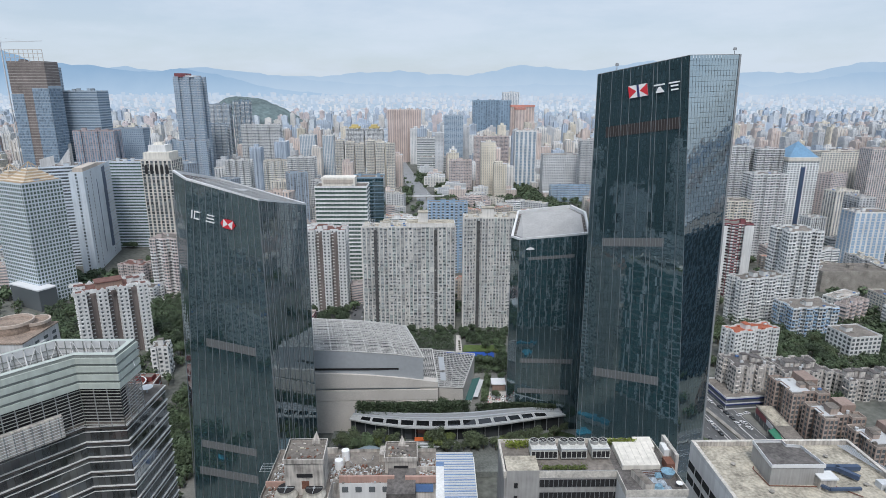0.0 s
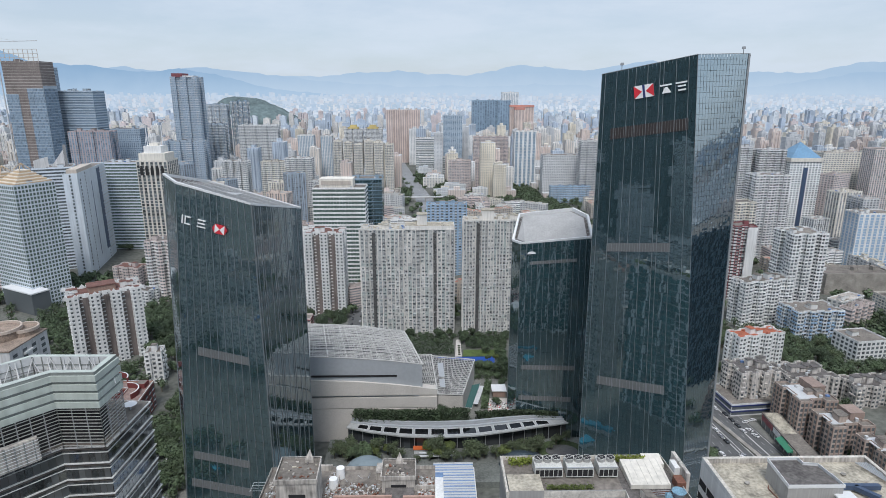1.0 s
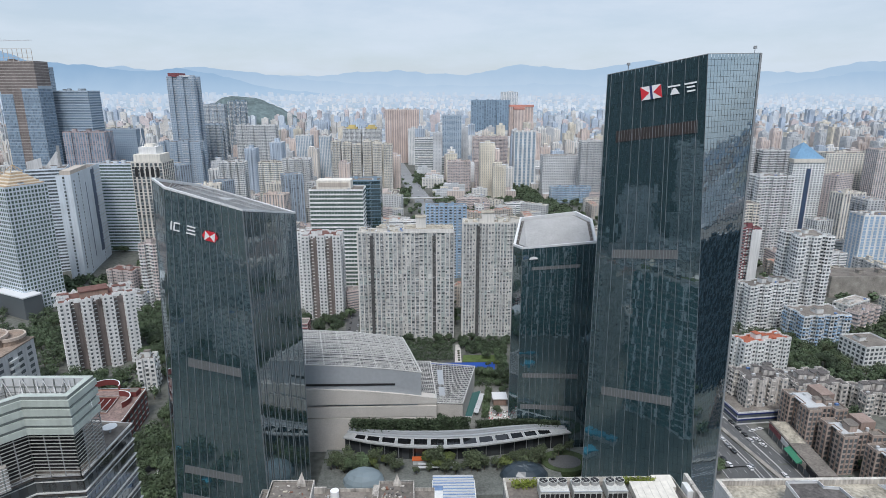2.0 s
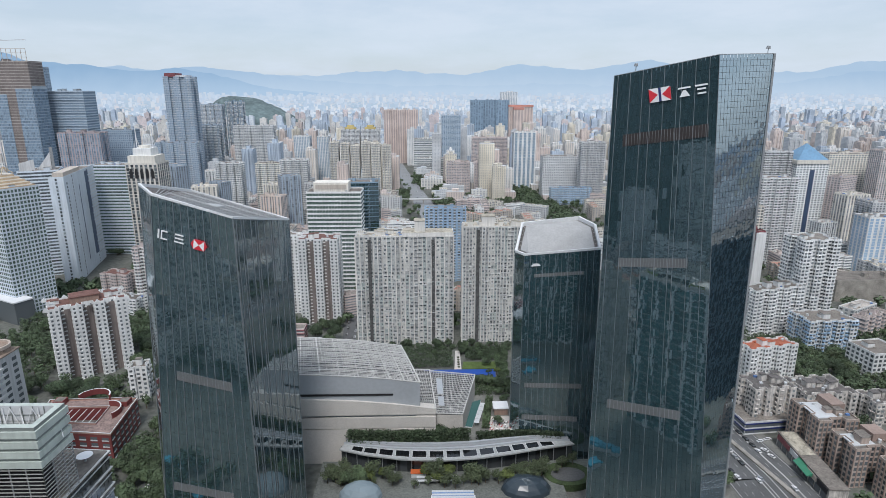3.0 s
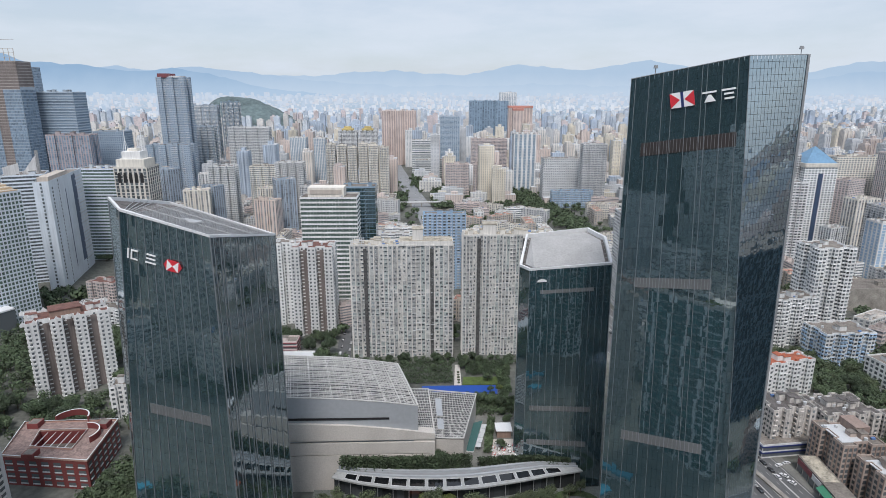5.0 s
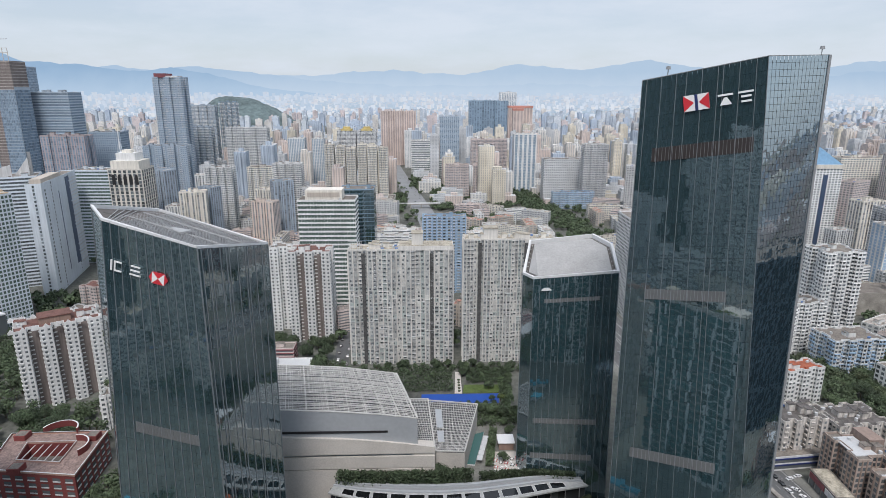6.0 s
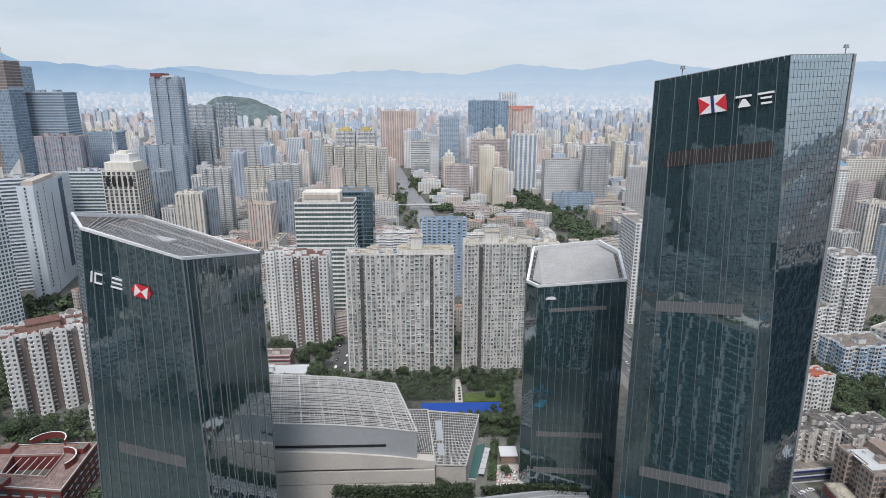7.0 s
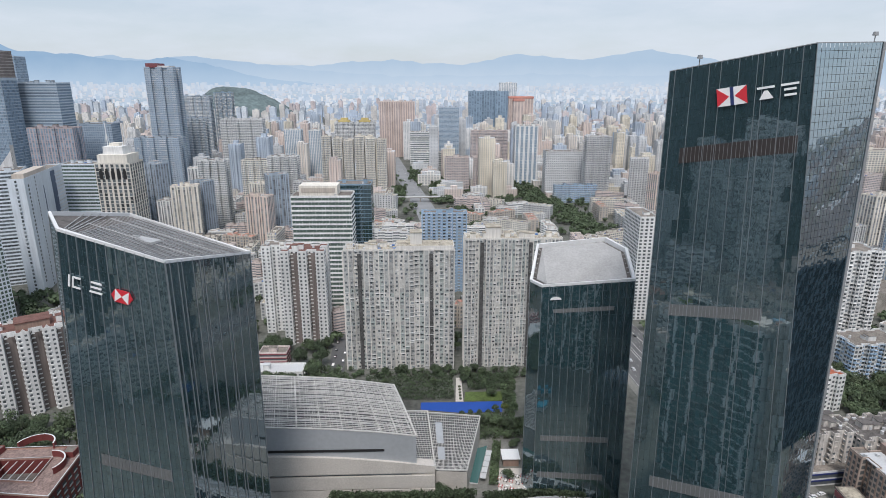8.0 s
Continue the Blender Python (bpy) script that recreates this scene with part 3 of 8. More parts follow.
front_top = [(-130, 318.0), (-100, 319.0), (-72, 320), (-46, 320), (-24, 320), (-6.4, 320)]
ZF = [54.5, 54.2, 53.3, 52.2, 50.4, 48.1]
back = [(-19, 364), (-50, 366), (-90, 368), (-130, 368)]
ZB = [50.0, 53.2, 54.2, 54.6]
m = Mesh()
for i in range(5):
    (ax, ay), (bx, by) = P(front_top[i], front_top[i + 1])
    m.face([(ax, ay, 20), (bx, by, 20), (bx, by, ZF[i + 1] - 0.4), (ax, ay, ZF[i] - 0.4)], ALU)
q = P(front_top[-1], back[0])
m.face([(*q[0], 20), (*q[1], 20), (*q[1], ZB[0] - 0.4), (*q[0], ZF[-1] - 0.4)], ALU)
q = P(*back)
for i in range(3):
    m.face([(*q[i], 0), (*q[i + 1], 0), (*q[i + 1], ZB[i + 1] - 0.4), (*q[i], ZB[i] - 0.4)], ALU)
part("upper_wall", m, pod, "smooth grey metal wall")
q = P((-130, 319.2), (-21, 319.85))
part("slot_window", Mesh().prism([(q[0][0], q[0][1] - 1.5), (q[0][0] + 30, q[0][1] - 0.1), (q[1][0], q[1][1] - 0.1), (q[1][0], q[1][1] + 0.2), (q[0][0], q[0][1] + 0.4)], 40.5, 41.6, DARK), pod, "long dark slot in the metal wall")


def roof_point(u, v):
    """A point of the upper roof: u along it, v from front to back."""
    xs = u * 5
    i = min(int(xs), 4)
    f = Vector((*P(front_top[i])[0], ZF[i])).lerp(Vector((*P(front_top[i + 1])[0], ZF[i + 1])), xs - i)
    bk = list(zip(P(*back[::-1]), ZB[::-1]))
    xs = u * 3
    i = min(int(xs), 2)
    b = Vector((*bk[i][0], bk[i][1])).lerp(Vector((*bk[i + 1][0], bk[i + 1][1])), xs - i)
    return f.lerp(b, v) + Vector((0, 0, 0.6 * math.sin(math.pi * v)))


m = Mesh()
for i in range(20):
    for j in range(6):
        m.face([roof_point((i + a) / 20, (j + b) / 6) + Vector((0, 0, -0.9)) for a, b in ((0, 0), (1, 0), (1, 1), (0, 1))], PODROOF)
part("roof", m, pod, "dark grey metal roof under the lattice")
LATT = mat("weathered_white_lattice", (0.56, 0.555, 0.54), 0.6, var=0.12, big=0.2, fine=0.9)
lat = random.Random(3)
for j in range(36):
    v = 0.015 + 0.97 * min(1, max(0, (j + lat.uniform(-0.35, 0.35)) / 35))
    m = Mesh()
    for i in range(40):
        m.bar(roof_point(i / 40, v), roof_point((i + 1) / 40, v), 0.20, LATT)
    part("roof_slat", m, pod, "white roof slat")
for i in range(110):
    u = 0.01 + 0.98 * min(1, max(0, (i + lat.uniform(-0.35, 0.35)) / 109))
    m = Mesh()
    thick = i % 9 == 0
    j0 = 0 if thick else lat.choice((0, 0, 1, 2))
    for j in range(j0, 6 if thick else lat.choice((6, 6, 5, 4))):
        m.bar(roof_point(u, j / 6) + Vector((0, 0, 0.2)), roof_point(u, (j + 1) / 6) + Vector((0, 0, 0.2)), 0.26 if thick else 0.13, LATT)
    part("roof_rib", m, pod, "white roof rib")
m = Mesh()
for i in range(20):
    m.bar(roof_point(i / 20, 0), roof_point((i + 1) / 20, 0), 0.32, LATT)
    m.bar(roof_point(i / 20, 1), roof_point((i + 1) / 20, 1), 0.35, LATT)
for j in range(6):
    m.bar(roof_point(1, j / 6), roof_point(1, (j + 1) / 6), 0.55, LATT)
part("roof_edge", m, pod, "thick white roof edge")

# stone front, stepping out below the metal wall
ZS = [38.6, 39.2, 39.1, 37.8, 35.6, 32.6]
stone = [(-130, 317), (-100, 318), (-72, 318.4), (-42, 318.6), (-19, 318.8), (2.2, 319)]


def stone_wall(z_lo, z_hi, out, label, cap):
    """Panels of stone along the front, with open joints."""
    t0 = part("stone_wall", Mesh().face([(x, y + 0.12 - out, z_lo) for x, y in P(stone[0], stone[-1])] + [(x, y + 0.12 - out, (z_hi if not isinstance(z_hi, list) else 30)) for x, y in P(stone[-1], stone[0])], STONE), pod, label)
    q = P(*[(x, y - out) for x, y in stone])
    n = 22
    for i in range(n):
        def at(u):
            s = u * 5
            k = min(int(s), 4)
            return Vector(q[k]).lerp(Vector(q[k + 1]), s - k), (z_hi[k] + (z_hi[k + 1] - z_hi[k]) * (s - k) if isinstance(z_hi, list) else z_hi)
        (a, za), (b, zb) = at((i + 0.002) / n), at((i + 0.998) / n)
        m = Mesh()
        m.face([(a.x, a.y, z_lo), (b.x, b.y, z_lo), (b.x, b.y, zb), (a.x, a.y, za)], STONE)
        m.face([(a.x, a.y, za), (b.x, b.y, zb), (b.x, b.y + cap, zb), (a.x, a.y + cap, za)], STONE)
        part("stone_panel", m, t0)
    bx, by = q[-1]
    b1 = z_hi[-1] if isinstance(z_hi, list) else z_hi
    part("end_wall", Mesh().face([(bx, by, z_lo), (bx - 1.5, by + 8, z_lo), (bx - 1.5, by + 8, b1), (bx, by, b1)], STONE), t0)


stone_wall(29.3, ZS, 0.0, "upper pale stone wall", 5.0)
stone_wall(21.4, 27.9, 0.15, "middle pale stone wall", 1.0)
stone_wall(0.0, 20.9, 0.5, "base pale stone wall", 1.0)

# lower wing with its own lattice roof
wing = [(2.5, 326), (17.3, 325), (27.4, 370.5), (-1.2, 369)]
WZ = [25.8, 25.8, 26.6, 30.3]
part("wing_wall", Mesh().prism(P(*wing), 6, [z - 0.8 for z in WZ], STONE, top=PODROOF), pod, "pale stone wall of the lower wing")
wv = [Vector((*p, z)) for p, z in zip(P(*wing), WZ)]
for i in range(20):
    u = i / 19
    part("roof_slat", Mesh().bar(wv[0].lerp(wv[3], u), wv[1].lerp(wv[2], u), 0.16, LATT), pod, "white roof slat")
for i in range(28):
    u = i / 27
    part("roof_rib", Mesh().bar(wv[0].lerp(wv[1], u) + Vector((0, 0, 0.1)), wv[3].lerp(wv[2], u) + Vector((0, 0, 0.1)), 0.22 if i % 7 == 0 else 0.13, LATT), pod, "white roof rib")
m = Mesh()
for i in range(4):
    m.bar(wv[i], wv[(i + 1) % 4], 0.4, LATT)
part("roof_edge", m, pod, "thick white roof edge")
a, b, c, d = (wv[0].lerp(wv[1], 0.12), wv[0].lerp(wv[1], 0.34), wv[3].lerp(wv[2], 0.25), wv[3].lerp(wv[2], 0.12))
for v0, v1 in ((0.15, 0.36), (0.42, 0.8)):
    up = Vector((0, 0, 0.5))
    part("roof_light", Mesh().face([a.lerp(d, v0) + up, b.lerp(c, v0) + up, b.lerp(c, v1) + up, a.lerp(d, v1) + up], ALU), pod, "pale glazed roof light")
strip_roof = [(-8.5, 319.4), (2.0, 319.4), (-1.4, 369.2), (-20, 366)]
SZ = [32.8, 32.6, 31.0, 33.0]
sv = [Vector((*p, z)) for p, z in zip(P(*strip_roof), SZ)]
part("side_roof", Mesh().prism([tuple(p.xy) for p in sv], 6, [p.z - 0.6 for p in sv], STONE, top=PODROOF), pod, "dark grey side roof")
for i in range(12):
    u = i / 11
    part("roof_rib", Mesh().bar(sv[0].lerp(sv[1], u), sv[3].lerp(sv[2], u), 0.16, LATT), pod, "white roof rib")
for i in range(28):
    u = i / 27
    part("roof_slat", Mesh().bar(sv[0].lerp(sv[3], u), sv[1].lerp(sv[2], u), 0.16, LATT), pod, "white roof slat")
part("roof_edge", Mesh().bar(sv[1], sv[2], 0.5, LATT).bar(sv[2], sv[3], 0.4, LATT).bar(sv[0], sv[1], 0.3, LATT), pod, "thick white roof edge")


# ---- terrace, canopy and pool before the podium ----
DECK = 12.0
plain("terrace", Mesh().prism([(-50, 316), (4, 314), (30, 316), (62, 323.5), (92, 333), (92, 356), (72, 385), (20, 388), (-2, 372), (2, 330)], 0, DECK, PAVE), "raised paved terrace garden beside the podium", kind="structure")
canopy = thing("entrance_canopy", "long curved pale canopy with dark skylights", "canopy", 15, 315)
ARC_O = [(-50, 310), (-35, 304.7), (-16, 300.5), (3.5, 299.0), (23, 300.5), (43, 304.6), (60, 309.0), (78, 312.8)]
ARC_I = [(-47, 318), (-34, 316.0), (-16, 314.6), (3.7, 314.0), (22, 315), (41, 318), (58, 320.2), (75, 317.6)]


def along(line, u):
    s = u * (len(line) - 1)
    i = min(int(s), len(line) - 2)
    return Vector(line[i]).lerp(Vector(line[i + 1]), s - i)


def arc_quad(u0, u1, v0, v1, z):
    return [Vector((*(along(ARC_O, u).lerp(along(ARC_I, u), v)), z)) - Vector((15, 315, 0)) for u, v in ((u0, v0), (u1, v0), (u1, v1), (u0, v1))]


CZ = 14.0
PLAZA_Z = 3.6
m = Mesh()
for i in range(36):
    u0, u1 = i / 36, (i + 1) / 36
    q = arc_quad(u0, u1, 0, 0.62, CZ)
    m.face(q, CANOPY)
    m.face([q[0] - Vector((0, 0, 0.8)), q[1] - Vector((0, 0, 0.8)), q[1], q[0]], CANOPY)
    m.face([p - Vector((0, 0, 0.8)) for p in q[::-1]], CANOPY)
SHOPGL = glass_mat("shop_glass", (0.05, 0.055, 0.06), 0.1, 0.01, 0.5, 0.5)
part("canopy_roof", m, canopy, "pale grey curved roof")
m = Mesh()
for i in range(36):
    u0, u1 = i / 36, (i + 1) / 36
    for v0, v1, z, mt in ((0.62, 0.70, CZ + 0.9, ALU), (0.70, 0.86, CZ + 0.35, LOUVRE), (0.86, 0.92, CZ + 1.6, ALU), (0.92, 1.0, CZ + 1.2, ALU)):
        q = arc_quad(u0, u1, v0, v1, z)
        m.face(q, mt)
        m.face([q[0] - Vector((0, 0, 1.4)), q[1] - Vector((0, 0, 1.4)), q[1], q[0]], mt)
part("gutter_edge", m, canopy, "stepped grey metal edge")
for i in range(13):
    u0, u1 = 0.06 + 0.0665 * i, 0.06 + 0.0665 * i + 0.055
    one = part("skylight", Mesh().face(arc_quad(u0, u1, 0.14, 0.54, CZ + 0.10), BLACKGL), canopy, "dark glass skylight")
    m = Mesh()
    q = arc_quad(u0, u1, 0.14, 0.54, CZ + 0.12)
    for e in range(4):
        m.bar(q[e], q[(e + 1) % 4], 0.09, TRIM)
    part("frame", m, one)
m = Mesh()
for i in range(36):
    q = arc_quad(i / 36, (i + 1) / 36, 0.30, 1, 0.1)
    h = Vector((0, 0, 12.4))
    m.face([q[0], q[1], q[1] + h, q[0] + h], SHOPGL)
part("shop_front", m, canopy, "dark shop fronts under the canopy")
for i in range(17):
    p = Vector((*along(ARC_O, (i + 0.5) / 17).lerp(along(ARC_I, (i + 0.5) / 17), 0.16), 0)) - Vector((15, 315, 0))
    part("column", Mesh().cyl(p.x, p.y, 0, 12.7, 0.2, LOUVRE), canopy)
plain("swimming_pool", Mesh().prism([(17.2, 334), (23.2, 332.8), (31.0, 364), (24.5, 361)], DECK, DECK + 0.6, TRIM, top=POOL), "narrow green-blue swimming pool on the terrace", "pool")
awn = thing("pool_awning", "row of white cloth awnings beside the pool", "awning", 28, 340, DECK)
for i in range(5):
    x, y = -2.4 + 1.15 * i, -6 + 4.6 * i
    one = part("cloth", Mesh().prism([(x - 1.3, y), (x + 1.5, y - 0.5), (x + 2.4, y + 3.4), (x - 0.5, y + 3.9)], [2.6, 2.6, 2.6, 2.6], [2.7, 2.7, 3.0, 3.0], SHEETW), awn)
    part("post", Mesh().bar((x + 0.6, y + 1.7, 0), (x + 0.6, y + 1.7, 2.7), 0.08, TRIM), awn)
pav = thing("cafe_pavilion", "small pavilion with a white flat roof", "pavilion", 41.5, 350, DECK)
part("roof", Mesh().box(-4.6, -4.4, 4.4, 4.6, 4.4, 4.9, TRIM), pav)
part("wall", Mesh().box(-4.0, -3.6, 0, 4.0, 3.8, 4.4, BROWNW), pav)
shed = thing("garden_shed", "small shed with a pale flat roof", "shed", 59.5, 337, DECK)
part("roof", Mesh().box(-4.4, -3.0, 3.4, 4.4, 3.0, 3.8, TRIM), shed)
part("wall", Mesh().box(-4.0, -2.6, 0, 4.0, 2.6, 3.4, GREYW), shed)


def cafe_set(x, y, c):
    """A round cafe table with chairs about it."""
    t = thing("cafe_table", "white round cafe table with chairs round it", "table", x, y, DECK, 0, "cafe tables")
    part("tabletop", Mesh().cyl(0, 0, 0.72, 0.76, 0.6, SIGNW, sides=10), t)
    part("pedestal", Mesh().cyl(0, 0, 0, 0.72, 0.06, ALU, sides=6), t)
    for i in range(4):
        a = math.pi / 2 * i + 0.4
        ch = Mesh().box(-0.24, -0.24, 0.42, 0.24, 0.24, 0.48, c).box(-0.24, 0.2, 0.48, 0.24, 0.25, 0.95, c)
        for sx in (-0.2, 0.2):
            for sy in (-0.2, 0.2):
                ch.bar((sx, sy, 0), (sx, sy, 0.42), 0.02, ALU)
        ob = part("chair", ch, t, at=pose(0.95 * math.cos(a), 0.95 * math.sin(a), 0, 0, 0, math.degrees(a) - 90))


cs = random.Random(9)
for i in range(26):
    cafe_set(34 + 3.0 * (i % 6) + cs.uniform(-0.6, 0.6), 327.5 + 3.2 * (i // 6) + 0.35 * (i % 6) + cs.uniform(-0.6, 0.6), (SIGNW, DARK, RED, SIGNW)[i % 4])
plain("plaza_paving", Mesh().prism([(33, 324), (54, 327), (54, 345), (33, 345)], DECK, DECK + 0.06, STONE), "pale stone cafe paving", kind="structure")
plain("lawn", Mesh().prism([(22.6, 431.4), (47.6, 431.4), (50, 443), (24, 443)], 0, 0.5, GRASS), "green lawn between the slabs and the pool", kind="structure")
plain("garden_pool", Mesh().prism([(-6, 421), (19.7, 416.5), (46.1, 417.3), (47.2, 430), (-6, 429.6)], 0, 0.6, PAVE, top=BLUE), "bright blue lined garden pool", "pool")
plain("garden_path", Mesh().prism([(16.8, 430), (22, 430), (22.3, 462), (18.6, 462)], 0, 0.9, STONE), "pale paved garden path", kind="structure")
for i in range(5):
    plain("planter", Mesh().cyl(20.2 + 0.05 * i, 433 + 4 * i, 0.9, 1.6, 0.9, BARK, 1.0, sides=10, top=LEAFD), "round planter on the garden path", "planter", group="path planters")


# ---- ordinary buildings ----
INFILL = [mat("grey_infill_panel", (0.46, 0.47, 0.46), 0.6, var=0.2, big=0.25, fine=0.7), mat("green_grey_glazed_panel", (0.40, 0.445, 0.435), 0.35, var=0.2, big=0.25, fine=0.7),
          mat("pale_infill_panel", (0.61, 0.605, 0.58), 0.7, var=0.2, big=0.25, fine=0.7), mat("dull_infill_panel", (0.36, 0.365, 0.36), 0.6, var=0.25, big=0.25, fine=0.7)]


def rect(w, d):
    return [(-w / 2, -d / 2), (w / 2, -d / 2), (w / 2, d / 2), (-w / 2, d / 2)]


def bays(w, d, n, depth=2.0, side=1):
    """A block of flats in plan: bays that step in and out along the long sides."""
    pts, s = [], w / (2 * n + 1)
    for i in range(2 * n + 1):
        y = -d / 2 + (depth if i % 2 else 0)
        pts += [(-w / 2 + i * s, y), (-w / 2 + (i + 1) * s, y)]
    if side:
        pts += [(w / 2, -d / 6), (w / 2 - depth, -d / 6), (w / 2 - depth, d / 6), (w / 2, d / 6)]
    for i in reversed(range(2 * n + 1)):
        y = d / 2 - (depth if i % 2 else 0)
        pts += [(-w / 2 + (i + 1) * s, y), (-w / 2 + i * s, y)]
    if side:
        pts += [(-w / 2, d / 6), (-w / 2 + depth, d / 6), (-w / 2 + depth, -d / 6), (-w / 2, -d / 6)]
    return pts


def storey(poly, fh, style, wall, win, r, trim=None, pitch=3.4, skip=False):
    """One storey's windows, sills, balconies and bands round a plan."""
    m = Mesh()
    k = len(poly)
    for i in range(k):
        a, b = Vector((*poly[i], 0)), Vector((*poly[(i + 1) % k], 0))
        L = (b - a).length
        if L < 1.4:
            continue
        e = (b - a) / L
        n = Vector((e.y, -e.x, 0))

        def quad(s0, s1, z0, z1, out, material):
            m.face([a + e * s0 + n * out + Vector((0, 0, z0)), a + e * s1 + n * out + Vector((0, 0, z0)), a + e * s1 + n * out + Vector((0, 0, z1)), a + e * s0 + n * out + Vector((0, 0, z1))], material)

        def slab(s0, s1, z0, z1, out, material):
            p = [a + e * s0, a + e * s1]
            lo = [p[0] + n * out, p[1] + n * out]
            U, D = Vector((0, 0, z1)), Vector((0, 0, z0))
            m.face([lo[0] + D, lo[1] + D, lo[1] + U, lo[0] + U], material)
            m.face([lo[0] + U, lo[1] + U, p[1] + U, p[0] + U], material)
            m.face([p[0] + D, lo[0] + D, lo[0] + U, p[0] + U], material)
            m.face([lo[1] + D, p[1] + D, p[1] + U, lo[1] + U], material)
        if style == "band":
            quad(0.3, L - 0.3, 0.95, fh - 0.75, 0.03, win)
            slab(0, L, fh - 0.75, fh + 0.0, 0.35, trim or wall)
            for s in np.arange(3, L - 1, 3.0):
                quad(s, s + 0.12, 0.95, fh - 0.75, 0.06, trim or wall)
        elif style == "vert":
            c = max(1, int(L / pitch))
            for q in range(c):
                s = (q + 0.5) * L / c
                quad(s - 0.30 * pitch, s + 0.30 * pitch, 0.0, fh, 0.04, win)
                quad(s - 0.30 * pitch, s + 0.30 * pitch, fh - 0.5, fh, 0.06, trim or wall)
        elif style == "glass":
            c = max(1, round(L / pitch))
            for q in range(c):
                quad(q * L / c + 0.06, (q + 1) * L / c - 0.06, 0.08, fh - 0.35, 0.05, win)
        elif style == "grid":
            c = max(1, int(L / pitch))
            for q in range(c):
                s = (q + 0.5) * L / c
                quad(s - 0.32 * pitch, s + 0.32 * pitch, 0.8, fh - 0.55, 0.03, win)
        elif style == "pilaster":
            c = max(1, round(L / pitch))
            for q in range(c):
                s = (q + 0.5) * L / c
                quad(s - 0.30 * L / c, s + 0.30 * L / c, 0.7, fh - 0.5, 0.03, win)
                slab(s + 0.34 * L / c, s + 0.5 * L / c, 0, fh, 0.3, trim or wall)
        elif style == "flatw":
            c = max(1, round(L / pitch))
            for q in range(c):
                s = (q + 0.5) * L / c
                hw = min(0.30 * L / c, 0.9)
                if not (skip and n.y < -0.7):
                    quad(s - hw, s + hw, 0.9, fh - 0.7, 0.03, WINLITE if r.random() < 0.15 else win)
                if L / c > 2.4 and r.random() < 0.22:
                    slab(s - hw - 0.2, s + hw + 0.2, -0.1, 0.85, 0.8, trim or wall)
                elif r.random() < 0.2:
                    slab(s - hw - 0.1, s + hw + 0.1, fh - 0.68, fh - 0.56, 0.5, trim or wall)
        elif style == "column":
            front = L > 4.5
            c = max(1, round(L / pitch))
            for q in range(c):
                s = (q + 0.5) * L / c
                hw = min(0.22 * L / c, 0.7)
                quad(s - hw, s + hw, 0.9, fh - 0.8, 0.03, win)
                if L > 4 and q % 2 == 0:
                    slab(s - hw - 0.25, s + hw + 0.25, -0.1, 0.75, 0.5, trim or wall)
        elif style == "slab":
            c = max(1, round(L / pitch))
            for q in range(c):
                s = (q + 0.5) * L / c
                hw = 0.40 * L / c
                quad(s - hw, s + hw, 0, fh, 0.015, INFILL[(i * 5 + q * 3) % 4] if r.random() < 0.7 else r.choice(INFILL))
                slab(s + 0.43 * L / c, s + 0.5 * L / c, 0, fh, 0.7 if q % 2 else 0.4, wall)
                quad(s - hw, s + hw, 0, 0.16, 0.03, GREYW)
                kind = r.random()
                if not (skip and n.y < -0.7) and kind < 0.88:
                    left = r.choice((-0.92, -0.5, -0.1)) * hw
                    wide = r.choice((0.55, 0.8, 1.0, 1.6)) * hw
                    quad(s + left, min(s + left + wide, s + hw), 1.0, fh - 0.75, 0.035, win if kind < 0.74 else WINLITE)
                    quad(s + left - 0.06, min(s + left + wide, s + hw) + 0.06, 0.88, 0.98, 0.10, GREYW)
                if r.random() < 0.22:
                    slab(s - hw, s + hw, fh - 0.72, fh - 0.6, 0.6, GREYW)
                if r.random() < 0.16:
                    x0 = r.uniform(-0.8, 0.2) * hw
                    slab(s + x0, s + x0 + 0.85, 0.18, 0.78, 0.5, SHEETW)
                elif r.random() < 0.12:
                    slab(s - hw, s + hw, 0.45, 0.95, 0.4, GREYW)
        else:
            c = max(1, round(L / pitch))
            for q in range(c):
                s = (q + 0.5) * L / c
                hw = min(0.34 * L / c, 1.25)
                kind = r.random()
                if not (skip and n.y < -0.7):
                    quad(s - hw, s + hw, 0.9, fh - 0.5, 0.03, win if r.random() < 0.75 else WINLITE)
                if style == "balcony" and kind < 0.45 and L / c > 2.2:
                    slab(s - hw - 0.2, s + hw + 0.2, -0.12, 0.95, 1.1, trim or wall)
                    slab(s - hw - 0.2, s + hw + 0.2, fh - 0.25, fh - 0.1, 1.15, trim or wall)
                elif kind < 0.8:
                    slab(s - hw - 0.15, s + hw + 0.15, fh - 0.45, fh - 0.3, 0.55, trim or wall)
                if r.random() < 0.35:
                    slab(s - 0.45, s + 0.45, 0.15, 0.75, 0.5, SHEETW)
    return m


